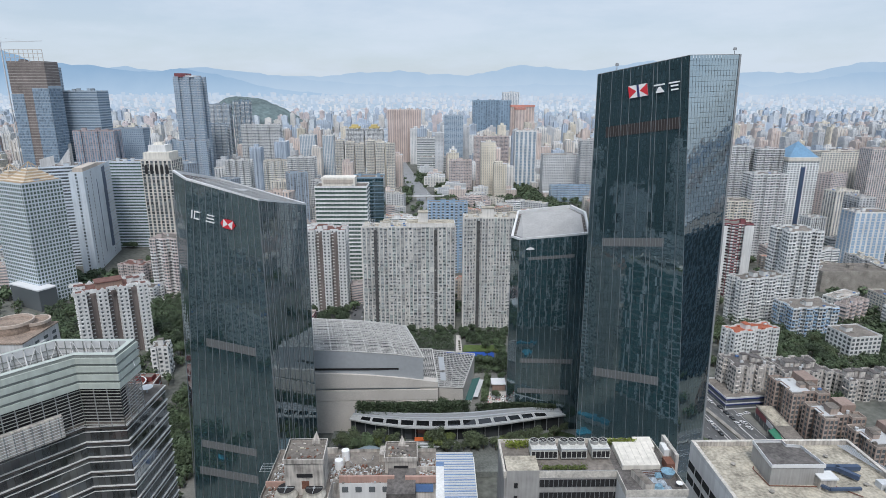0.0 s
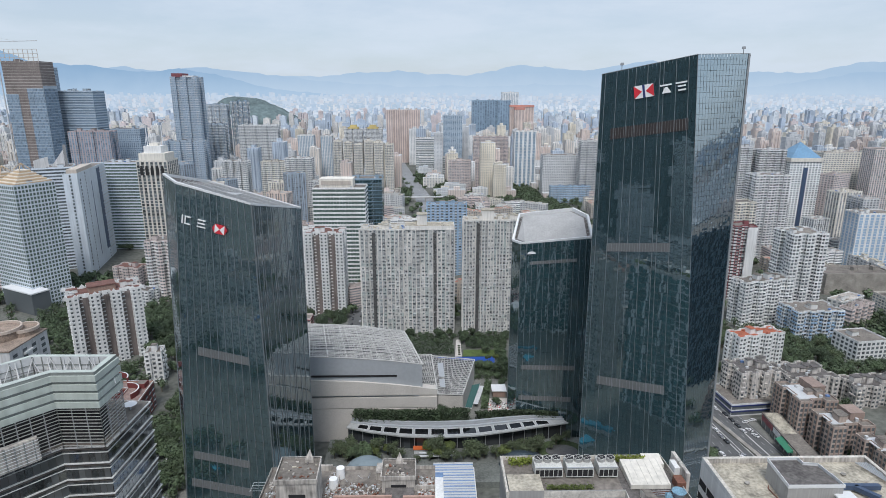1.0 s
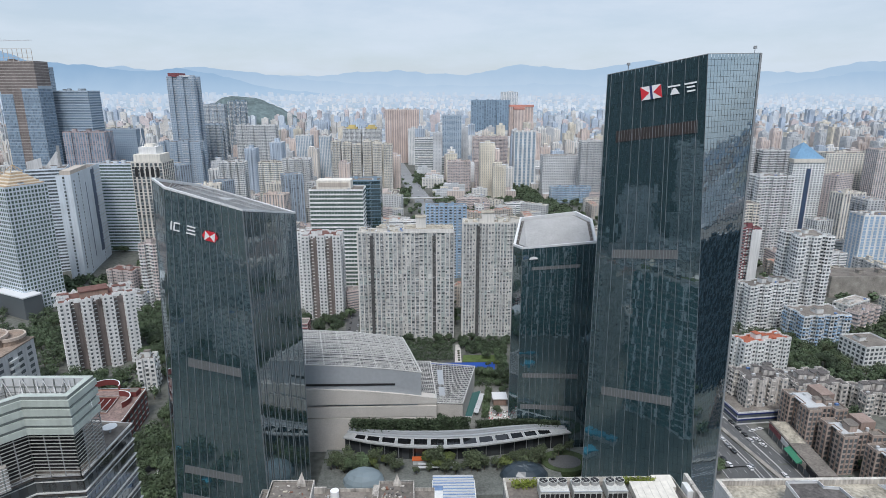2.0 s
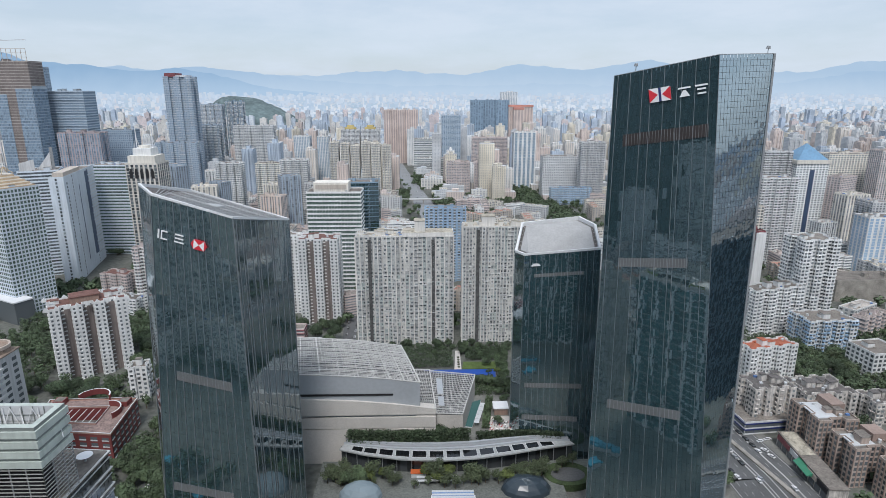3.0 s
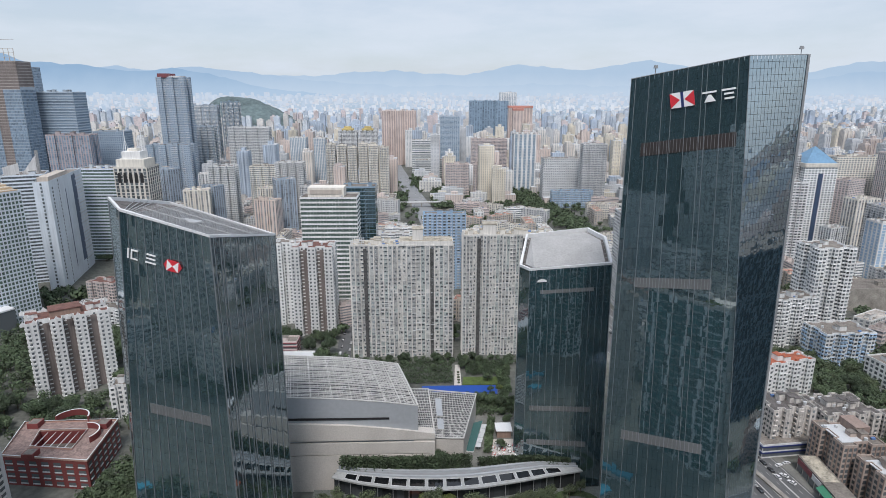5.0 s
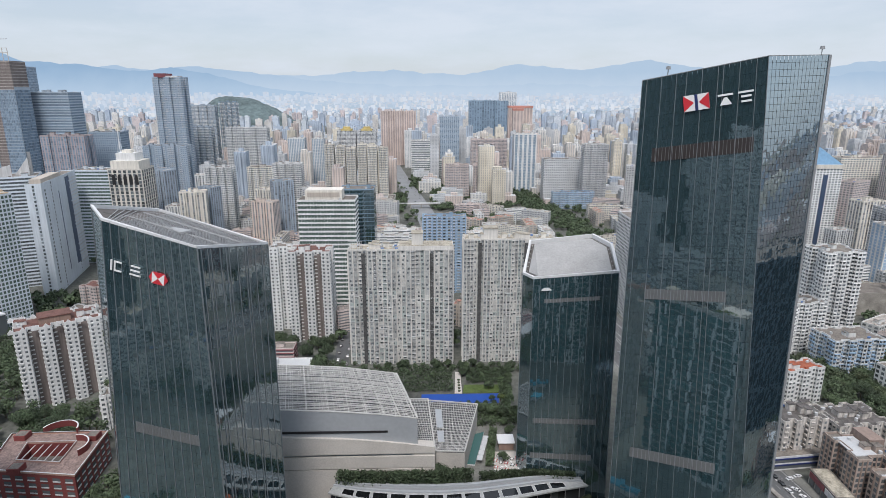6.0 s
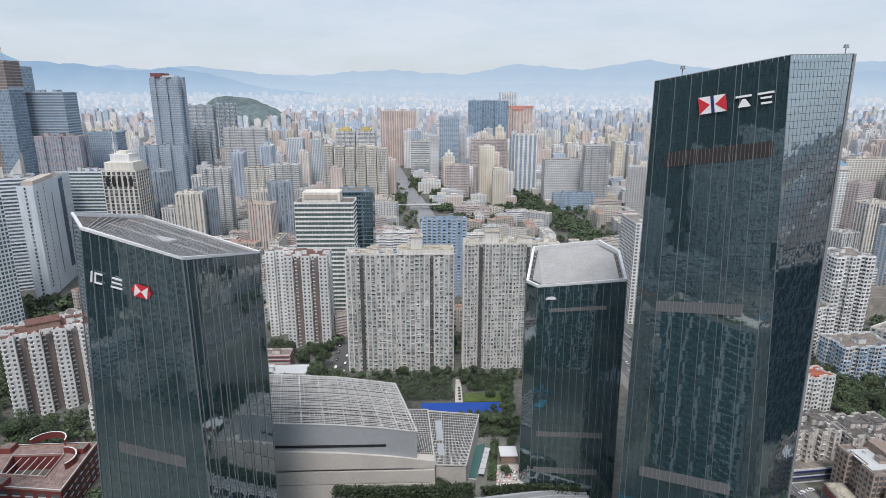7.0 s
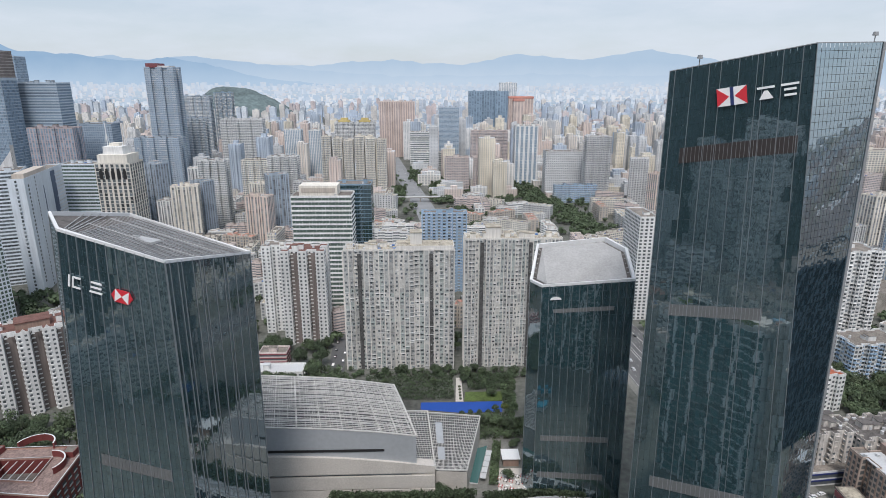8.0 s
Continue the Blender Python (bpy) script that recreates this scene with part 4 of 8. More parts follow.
def roof_mesh(poly, h, wall, roof, r, clutter=1.0, par=1.1):
    """Parapet, stair houses, tanks and sheds on a flat roof."""
    m = Mesh()
    k = len(poly)
    for i in range(k):
        a, b = Vector((*poly[i], h)), Vector((*poly[(i + 1) % k], h))
        e = (b - a).normalized()
        n = Vector((-e.y, e.x, 0)) * 0.3
        U = Vector((0, 0, par))
        m.face([a, b, b + U, a + U], wall)
        m.face([a + U, b + U, b + n + U, a + n + U], wall)
        m.face([a + n + U, b + n + U, b + n, a + n], wall)
    m.face([(x, y, h + 0.02) for x, y in poly], roof)
    xs, ys = [p[0] for p in poly], [p[1] for p in poly]
    w, d = max(xs) - min(xs), max(ys) - min(ys)
    for _ in range(max(1, int(clutter * w / 14))):
        sx, sy, sz = r.uniform(3, 6), r.uniform(3, min(6, d * 0.4)), r.uniform(2.4, 4.5)
        x, y = r.uniform(-w / 2 + 2, w / 2 - 2 - sx), r.uniform(-d / 4, max(d / 4 - sy, -d / 4 + 0.1))
        m.box(x, y, h, x + sx, y + sy, h + sz, wall)
        m.box(x - 0.25, y - 0.25, h + sz, x + sx + 0.25, y + sy + 0.25, h + sz + 0.25, roof)
    for _ in range(int(clutter * w / 9)):
        x, y = r.uniform(-w / 2 + 1.5, w / 2 - 1.5), r.uniform(-d / 3, d / 3)
        if r.random() < 0.4:
            m.cyl(x, y, h, h + 1.8, 0.9, SHEETW, sides=8)
        else:
            m.box(x - 1, y - 0.7, h, x + 1, y + 0.7, h + 1.1, r.choice((SHEETW, CONC, SHEETB, roof)))
    return m


FOOTPRINTS = []
PANES = {}


def pane_mesh(hw, h, pale):
    """A window pane with its frame, a middle bar and a sill."""
    key = (hw, round(h, 1), pale)
    if key not in PANES:
        m = Mesh()
        m.face([(-hw, -0.04, 0), (hw, -0.04, 0), (hw, -0.04, h), (-hw, -0.04, h)], WINLITE if pale else WINDOW)
        for x0, x1, z0, z1 in ((-hw, hw, 0, 0.06), (-hw, hw, h - 0.06, h), (-hw, -hw + 0.06, 0, h), (hw - 0.06, hw, 0, h), (-0.03, 0.03, 0, h)):
            m.face([(x0, -0.07, z0), (x1, -0.07, z0), (x1, -0.07, z1), (x0, -0.07, z1)], ALU)
        m.face([(-hw - 0.1, -0.15, 0), (hw + 0.1, -0.15, 0), (hw + 0.1, 0, 0), (-hw - 0.1, 0, 0)], GREYW)
        PANES[key] = m.done("window")
    return PANES[key]


def building(name, label, x, y, w, d, h, style="flat", wall=WHITE, win=WINDOW, trim=None, roof=ROOFG, turn=0.0, fh=3.1, nb=0, depth=2.0, pitch=3.4, clutter=1.0, top=True, base=0.0, category="apartment building", group="", par=1.1, loose=0):
    """A storeyed building whose front's middle stands at x, y."""
    r = random.Random(f"{name}{x}{y}")
    c, s = math.cos(radians(turn)), math.sin(radians(turn))
    cx, cy = x - s * d / 2, y + c * d / 2
    FOOTPRINTS.append((cx, cy, max(w, d) / 2 if turn else w / 2, max(w, d) / 2 if turn else d / 2))
    t = thing(name, label, category, cx, cy, 0, turn, group)
    # Past 850 m dark panes become paler ones that hold the haze.
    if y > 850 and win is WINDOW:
        win = WINHAZE
    poly = bays(w, d, nb, depth) if nb else rect(w, d)
    n = max(1, round((h - base) / fh))
    fh = (h - base) / n
    part("wall", Mesh().prism(poly, 0, h, wall), t)
    if top:
        part("roof", roof_mesh(poly, h, wall, roof, r, clutter, par), t, "flat roof with parapet and sheds")
    kinds = [storey(poly, fh, style, wall, win, r, trim, pitch) for _ in range(7 if style == "slab" else 3 if style in ("flat", "balcony", "flatw") else 1)]
    bare = storey(poly, fh, style, wall, win, r, trim, pitch, True).done("storey") if loose else None
    order = [r.randrange(len(kinds)) for _ in range(n)]
    if y > 640:
        stack = Mesh()
        for i in range(n):
            one, k = kinds[order[i]], len(stack.v)
            stack.v.extend((p, q, z + base + i * fh) for p, q, z in one.v)
            stack.f.extend(tuple(q + k for q in f) for f in one.f)
            slots = [stack.slot(mt) for mt in one.mats]
            stack.m.extend(slots[q] for q in one.m)
        part("storey", stack, t, kind="stuff")
        return t
    kinds = [one.done("storey") for one in kinds]
    for i in range(n):
        part("storey", bare if i >= n - loose else kinds[order[i]], t, at=pose(0, 0, base + i * fh), kind="stuff")
    made = 0
    for i in range(n - loose, n):
        for j in range(len(poly)):
            a, b = Vector(poly[j]), Vector(poly[(j + 1) % len(poly)])
            L = (b - a).length
            if L < 1.4 or (b - a).x < 0.7 * L or made >= 300:
                continue
            c = max(1, round(L / pitch))
            hw = round(min(0.22 * L / c, 0.7), 2)
            for q in range(c):
                p = a.lerp(b, (q + 0.5) / c + r.choice((-0.12, 0, 0.12)) / c)
                if r.random() < 0.3:
                    continue
                part("window", pane_mesh(hw, fh - 1.6, r.random() < 0.2), t, at=pose(p.x, p.y, base + i * fh + 0.95))
                made += 1
    return t


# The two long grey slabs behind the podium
# Colour of flat strips that carry the shade of deep facade slots.
SLOTSHADE = mat("slot_shade_render", (0.10, 0.10, 0.10), 0.9, var=0.4, big=0.3, fine=1.5)


def trellis(x, y, z, w, h):
    """An open square frame of slim bars."""
    m = Mesh()
    for i in range(7):
        m.bar((x + w * i / 6, y, z), (x + w * i / 6, y, z + h), 0.14, TRIM)
    for i in range(6):
        m.bar((x, y, z + h * i / 5), (x + w, y, z + h * i / 5), 0.12, TRIM)
    return m


SLABW = mat("grey_mosaic_render", (0.715, 0.695, 0.66), 0.9, var=0.14, fine=1.2, streak=True)
slab_a = building("apartment_slab", "long weathered grey slab of flats with many small windows", -21, 478, 77, 16, 90, "slab", SLABW, nb=5, depth=1.3, pitch=2.9, roof=ROOFW, clutter=2.2, group="grey slabs", trim=GREYW, loose=9)
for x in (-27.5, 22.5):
    part("dark_slot", Mesh().box(x - 1.3, -8.06, 0, x + 1.3, -7.9, 88, SLOTSHADE), slab_a, "flat dark strip for the shade of a slot with small ledges")
part("upper_block", Mesh().box(-2, -7.6, 90, 38.3, 7.6, 93.4, SLABW).box(-1.6, -7.2, 93.4, 37.9, 7.2, 93.7, ROOFW), slab_a, "raised storey of the slab")
part("roof_house", Mesh().box(8, -5, 93.5, 16, 4, 102, SLABW).box(7.6, -5.4, 102, 16.4, 4.4, 102.5, ROOFW), slab_a, "pale stair house")
part("screen_frame", trellis(-38, -7.8, 90, 10, 7), slab_a, "open pale screen frame")
slab_b = building("apartment_slab", "long weathered grey slab of flats with window awnings", 59, 480, 68, 16, 97, "slab", SLABW, nb=4, depth=1.3, pitch=2.9, roof=ROOFW, clutter=2.2, group="grey slabs", trim=GREYW, loose=9)
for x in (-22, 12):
    part("dark_slot", Mesh().box(x - 1.3, -8.06, 0, x + 1.3, -7.9, 95, SLOTSHADE), slab_b, "flat dark strip for the shade of a slot with small ledges")
part("roof_house", Mesh().box(-19, -5, 97, -9, 4, 105, SLABW).box(-19.4, -5.4, 105, -8.6, 4.4, 105.5, ROOFW), slab_b, "pale stair house")

TANP = mat("pale_brown_pilaster", (0.53, 0.45, 0.39), 0.8, var=0.12, fine=0.8, streak=True)
BROWNT = mat("red_brown_tile", (0.33, 0.25, 0.215), 0.8, var=0.14, fine=0.8, streak=True)
COOLWALL = mat("cool_white_cladding", (0.60, 0.655, 0.71), 0.6, var=0.10, fine=0.8, streak=True)
PLUMW = mat("plum_grey_tile", (0.42, 0.36, 0.37), 0.8, var=0.12, fine=0.8, streak=True)
# Cladding of far glass towers, its blue-grey lightened to include haze.
HAZEGL = mat("haze_blue_grey_cladding", (0.40, 0.475, 0.55), 0.4, var=0.12, fine=0.5)
PEACH = mat("peach_tile", (0.68, 0.575, 0.52), 0.8, var=0.12, fine=0.8, streak=True)
UMBER = mat("brown_window_strip", (0.46, 0.38, 0.36), 0.5, var=0.15, fine=0.5)
TANB = mat("tan_brown_tile", (0.44, 0.365, 0.32), 0.8, var=0.14, fine=0.8, streak=True)
# Far tower wall: own blue-grey with haze put into the colour.
FARBLUE = mat("haze_blue_grey_wall", (0.36, 0.43, 0.51), 0.6, var=0.12, fine=0.5)
STAINW = mat("stained_white_render", (0.46, 0.43, 0.395), 0.9, var=0.36, big=0.3, fine=1.6, streak=True, bump=0.2)
FLATW = mat("stained_pale_flats", (0.585, 0.555, 0.525), 0.9, var=0.32, big=0.3, fine=1.6, streak=True)
GREENWIN = glass_mat("green_window_glass", (0.10, 0.14, 0.125), 0.12, 0.0, 0.5, 0.3)
CONCP = mat("pale_raw_concrete", (0.46, 0.42, 0.39), 0.9, var=0.2, big=0.1, fine=0.6)
# Brown of recessed bays and open floors, their shade put into the colour.
SHADEB = mat("shaded_brown_render", (0.21, 0.18, 0.17), 0.9, var=0.25, fine=0.8, streak=True)
# Middle distance, round the slabs
building("shop_building", "small red and white building beside the side street", -114, 480, 20, 12, 12, "band", PINKW, WINDOW, MAROON, category="building", clutter=0.4)
building("annex_building", "low white flat-roofed annex behind the podium", -106, 462, 34, 14, 6, "flatw", WHITE, roof=SHEETW, category="building", clutter=0.2)
building("apartment_tower", "slim white slab tower behind the hotel", 186, 566, 16, 40, 92, "grid", WHITE, pitch=3.4, clutter=0.6)
building("office_building", "white office building with green window bands", -95, 602, 53, 26, 104, "band", WHITE, GREENWIN, WHITE, fh=4.2, category="office building")
building("office_building", "dark green glass office block beside the white one", -72, 645, 34, 24, 107, "glass", BLUEGL, TOWERGL, fh=4.0, category="office building")
building("apartment_tower", "pinkish twin block of flats with stepped bays", -97, 520, 34, 24, 77, "column", WHITE, nb=2, depth=4.5, trim=WHITE, pitch=3.4, roof=ROOFB)
building("apartment_tower", "white block of flats behind the twin block", -124, 545, 22, 20, 74, "column", WHITE, nb=1, depth=4, pitch=3.4)
building("apartment_building", "blue and white block of flats", 15, 640, 44, 14, 80, "flat", BLUEW, nb=4, trim=WHITE)
# Far left office group
building("office_tower", "pale grid office tower with a stepped pagoda roof", -394, 548, 52, 36, 117, "grid", COOLWALL, GREENWIN, pitch=3.0, fh=3.6, turn=-28, category="office tower")
building("office_tower", "white office tower with dark horizontal bands", -420, 671, 38, 34, 116, "band", COOLWALL, WINDOW, COOLWALL, fh=3.6, turn=25, category="office tower")
building("office_tower", "white office tower with a vertical glass slit", -384.8, 642.3, 14, 106, 113, "flatw", COOLWALL, pitch=60, fh=3.8, turn=14, category="office tower")
building("office_tower", "grey glass slab office with a flat white top", -390, 760, 52, 26, 111, "band", COOLWALL, GREENWIN, COOLWALL, fh=3.8, category="office tower")
building("hotel_tower", "cream tower with tall dark slots and arches at its top", -324, 700, 36, 30, 120, "vert", CREAM, WINDOW, fh=3.8, pitch=5.0, category="office tower")
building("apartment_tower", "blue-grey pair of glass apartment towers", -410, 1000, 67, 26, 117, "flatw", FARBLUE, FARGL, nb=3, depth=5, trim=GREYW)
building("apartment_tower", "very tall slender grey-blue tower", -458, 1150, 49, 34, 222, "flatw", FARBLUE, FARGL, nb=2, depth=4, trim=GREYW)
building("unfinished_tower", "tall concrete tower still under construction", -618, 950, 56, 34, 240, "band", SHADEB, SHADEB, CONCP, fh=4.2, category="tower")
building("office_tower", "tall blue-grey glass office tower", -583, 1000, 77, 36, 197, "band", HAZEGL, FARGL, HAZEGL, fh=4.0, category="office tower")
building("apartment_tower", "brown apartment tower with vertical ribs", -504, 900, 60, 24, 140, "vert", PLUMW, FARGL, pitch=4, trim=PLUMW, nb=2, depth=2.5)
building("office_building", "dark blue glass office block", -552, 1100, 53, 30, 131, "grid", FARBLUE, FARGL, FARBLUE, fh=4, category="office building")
for x, y, w, h, wl in ((-535, 1500, 68, 165, FARBLUE), (-478, 1520, 40, 172, BLUEGL), (-448, 1250, 44, 131, FARBLUE), (-357, 1250, 80, 129, GREYW), (-296, 900, 36, 96, GREYW), (-251, 950, 40, 90, CREAM), (-212, 950, 42, 95, GREYW)):
    building("apartment_tower", "grey apartment tower with balconies", x, y, w, 22, h, "balcony", wl, nb=3, depth=3, trim=WHITE, group="distant towers")
building("apartment_tower", "white apartment tower with brown roofs and gables", -241.5, 426, 48, 28, 55, "column", WHITE, nb=3, depth=5, roof=ROOFB, trim=WHITE, turn=34, pitch=3.6)
building("apartment_tower", "white and pink apartment tower", -262, 560, 26, 24, 60, "balcony", PINKW, nb=2, depth=3, trim=WHITE)
building("apartment_building", "pale pink block of flats with a brown roof", -318, 600, 30, 18, 22, "flatw", PINKW, roof=ROOFB, nb=2, turn=-12)
building("apartment_building", "low grey block of flats with green roof gardens", -296, 552, 54, 15, 15, "balcony", GREYW, roof=ROOFG, nb=3, turn=-16, trim=WHITE)
# Centre, behind the slabs
for i in range(6):
    building("apartment_tower", "beige apartment tower in a row", -181 + 19.5 * i, 1150 + 6 * (i % 2), 16, 20, 105 - 3 * (i % 3), "flat", CREAM, nb=2, depth=2, group="beige row")
building("apartment_tower", "white apartment tower with blue stripes", -272, 1300, 34, 22, 105, "vert", WHITE, BLUEGL)
building("apartment_tower", "white apartment tower with blue stripes", -228, 1300, 24, 22, 104, "vert", WHITE, BLUEGL)
building("apartment_tower", "orange-brown twin apartment tower", -82, 1700, 94, 26, 145, "vert", PEACH, UMBER, nb=2, depth=5, pitch=6, trim=UMBER)
building("office_tower", "dark blue twin office tower", 219, 2280, 143, 40, 161, "vert", BLUEGL, FARGL, nb=1, depth=12, pitch=9, fh=4, category="office tower")
building("office_tower", "white tower with a blue glass front", 192, 1250, 45, 28, 116, "vert", WHITE, BLUEGL, pitch=8, category="office tower")
building("office_building", "grey office block with small windows", 252, 1150, 80, 30, 78, "grid", GREYW, WINDOW, category="office building")
building("apartment_building", "pale blue and white low block of flats", 252, 1080, 73, 16, 29, "flat", BLUEW, nb=5, trim=WHITE)
building("apartment_tower", "grey-brown apartment tower among trees", 54, 1200, 46, 22, 62, "flat", PINKW, nb=3)
building("apartment_tower", "grey-brown apartment tower among trees", 108, 1180, 46, 22, 64, "flat", PINKW, nb=3)
building("apartment_tower", "grey ribbed apartment tower", 293, 1100, 42, 24, 109, "balcony", GREYW, nb=3)
building("office_tower", "pale blue tower with a white grid front", 53, 1600, 50, 26, 134, "grid", HAZEGL, FARGL, pitch=5, category="office tower")
building("office_building", "low white office with rounded window bands", -10, 1500, 64, 30, 83, "band", WHITE, WINLITE, WHITE, fh=4.4, category="office building")
building("office_building", "long low wing before the white office", 4, 1462, 74, 26, 40, "band", WHITE, WINLITE, WHITE, fh=4.4, category="office building")
for x, w, h in ((279, 73, 148), (268, 30, 141)):
    t = building("apartment_tower", "peach apartment tower with a red top", x, 1900 - (h < 145) * 30, w, 26, h, "vert", PEACH, UMBER, pitch=9, trim=PEACH, category="apartment building")
    part("roof_crown", Mesh().box(-w / 2 - 1, -14, h, w / 2 + 1, 14, h + 6, mat("dull_red_crown", (0.56, 0.27, 0.22), 0.8, var=0.1) if h > 145 else bpy.data.materials["dull_red_crown"]), t, "red roof crown")
building("office_tower", "tall white tower with blue windows", 292, 2300, 62, 30, 190, "grid", WHITE, FARGL, pitch=6, category="office tower")
building("apartment_building", "wide pinkish-brown block of flats", 135, 1400, 80, 22, 94, "balcony", PINKW, nb=4, depth=3, trim=PINKW)
YELLOWR = mat("dull_yellow_crown", (0.58, 0.47, 0.20), 0.8, var=0.15)
for x in (-196, -148):
    t = building("apartment_tower", "grey apartment tower with a stepped yellow crown", x, 1500, 44, 24, 106, "balcony", GREYW, nb=3, depth=3, trim=WHITE, group="yellow-topped towers")
    part("roof_crown", Mesh().box(-13, -9, 106, 13, 9, 111, YELLOWR).box(-8, -6, 111, 8, 6, 116, YELLOWR), t, "stepped dull yellow crown")
building("office_tower", "pale blue glass tower of the far business quarter", -820, 1300, 52, 34, 244, "glass", HAZEGL, FARGL, category="office tower")
# Right side
building("office_tower", "white tower with a blue pyramid roof", 496, 790, 42, 40, 108, "grid", WHITE, WINLITE, pitch=4, category="office tower")
building("hotel_building", "wide cream building with rows of windows", 631, 900, 82, 28, 108, "grid", CREAM, WINLITE, pitch=4.2, category="hotel building")
building("apartment_tower", "grey apartment tower with wavy balconies", 413, 810, 40, 24, 125, "balcony", GREYW, nb=3, trim=WHITE)
building("apartment_tower", "grey apartment tower with wavy balconies", 456, 800, 36, 24, 122, "balcony", GREYW, nb=3, trim=WHITE)
building("apartment_tower", "grey apartment tower with dark balconies", 391, 680, 40, 24, 105, "balcony", GREYW, nb=2, trim=WHITE)
building("apartment_tower", "maroon and white apartment tower", 294, 560, 36, 22, 73, "balcony", MAROON, nb=2, depth=3, trim=WHITE)
building("apartment_tower", "cream apartment tower behind the maroon one", 336, 640, 35, 22, 81, "balcony", CREAM, nb=2)
building("apartment_tower", "white apartment tower with stacked balconies", 331, 506, 32, 28, 78, "balcony", WHITE, nb=2, depth=3, turn=4, trim=WHITE, pitch=3.0)
building("apartment_building", "white mid-rise block of flats with blue awnings", 292, 492, 50, 18, 40, "balcony", WHITE, nb=3, turn=14, trim=WHITE)
building("apartment_building", "pale block of flats with blue balconies", 317, 457, 40, 26, 25, "balcony", WHITE, nb=3, turn=4, trim=BLUEW)
building("school_building", "white block with square dark windows", 326, 409, 26, 24, 20, "grid", WHITE, pitch=3.6, turn=8, category="school")
building("building_under_repair", "grey building wrapped in netting", 430, 570, 70, 30, 21, "glass", CONC, CONC, category="building", clutter=0.4)
building("apartment_tower", "white tower with blue glass columns", 490, 640, 42, 24, 68, "vert", WHITE, BLUEW, pitch=6)
building("apartment_tower", "pink tiled apartment tower", 653, 850, 45, 26, 118, "vert", PINKW, WINLITE)
building("apartment_building", "old block of flats with a red tiled top", 243, 410, 40, 15, 25, "flatw", WHITE, nb=3, roof=ROOFR, turn=14)
building("apartment_building", "old white block of flats over shops", 209.5, 350, 27, 22, 25, "flatw", FLATW, nb=3, depth=2.6, roof=ROOFD, turn=6, loose=7, pitch=2.8, clutter=2.5)
building("shop_building", "low shop building with a dark blue sign band", 205, 343, 34, 28, 7.5, "band", GREYW, WINDOW, NAVY, turn=6, category="shops", clutter=0.3)
building("apartment_building", "old grey block of flats with a dark roof", 249, 355, 34, 26, 18, "flatw", FLATW, nb=3, depth=3, roof=ROOFD, turn=4, clutter=2.5)
for bx, by, bw, bd, bh in ((224, 314, 23, 25, 25), (230, 292, 24, 19, 22), (241, 266, 26, 22, 21)):
    b0 = building("apartment_building", "brown tiled block of flats with dark stair windows", bx, by, bw, bd, bh, "pilaster", TANB, WINDOW, trim=BROWNT, pitch=2.9, roof=ROOFG, turn=3, nb=1, depth=3.2, group="brown flats", clutter=2.0)
    part("membrane", Mesh().box(-bw / 2 + 2, -bd / 2 + 4, bh, 2, bd / 2 - 4, bh + 0.5, SHEETW), b0, "pale blue-white roof membrane")
    part("stair_house", Mesh().box(2.5, -2, bh, bw / 2 - 1, bd / 2 - 2, bh + 4.5, BROWNT), b0, "brown stair house")
shops = thing("shop_row", "two-storey row of shops with flat roofs and sign bands", "shops", 206.5, 305, 0, -94)
part("wall", Mesh().box(-26, -6, 0, 26, 3.5, 8, STAINW), shops)
part("roof", Mesh().box(-26.4, -6.4, 8, 26.4, 3.9, 8.6, ROOFG).box(-25.4, -5.4, 8.55, -3, 2.9, 8.66, ROOFW), shops)
for x0, x1, mt in ((-25, -12, MAROON), (-11, -3, GREYW), (6, 15, TANP), (16, 25, DARK)):
    part("sign_band", Mesh().box(x0, -6.6, 4.6, x1, -6.2, 7.6, mt), shops, "plain coloured sign band")
part("awning", Mesh().prism([(-2, -9.5), (12, -9.5), (12, -6), (-2, -6)], 5.6, [5.8, 5.8, 7.6, 7.6], mat("green_awning", (0.05, 0.22, 0.13), 0.7, var=0.1)), shops, "curved green awning")
for i in range(9):
    part("shop_window", Mesh().box(-25 + 5.6 * i, -6.2, 0.4, -20.6 + 5.6 * i, -6.02, 4.2, WINDOW), shops)
building("apartment_building", "old block of flats among trees", 292, 350, 40, 18, 15, "flatw", FLATW, nb=3, roof=ROOFD, turn=6, clutter=2)

# ---- foreground roofs ----
BRONZEGL = glass_mat("bronze_glass", (0.055, 0.05, 0.046), 0.06, 0.01, 0.5, 0.3, 1.8)
PANEGL = glass_mat("dark_bronze_pane", (0.055, 0.056, 0.056), 0.05, 0.006, 0.5, 0.75, 2.2)
LEDGE = mat("grey_white_ledge", (0.60, 0.60, 0.59), 0.6, var=0.12)
PALEG = mat("pale_green_white_panel", (0.49, 0.54, 0.50), 0.55, var=0.10, big=0.3, fine=0.9, streak=True)
CROWNJ = mat("crown_joint_grey", (0.22, 0.24, 0.23), 0.6, var=0.1)
PINKP = mat("pink_parapet", (0.46, 0.30, 0.25), 0.85, var=0.15, fine=1.0, streak=True)
GREYT = mat("grey_tile_wall", (0.345, 0.34, 0.33), 0.75, var=0.14, big=0.2, fine=1.5, streak=True)
RUST = mat("rusty_brown", (0.20, 0.09, 0.06), 0.85, var=0.25, fine=2)


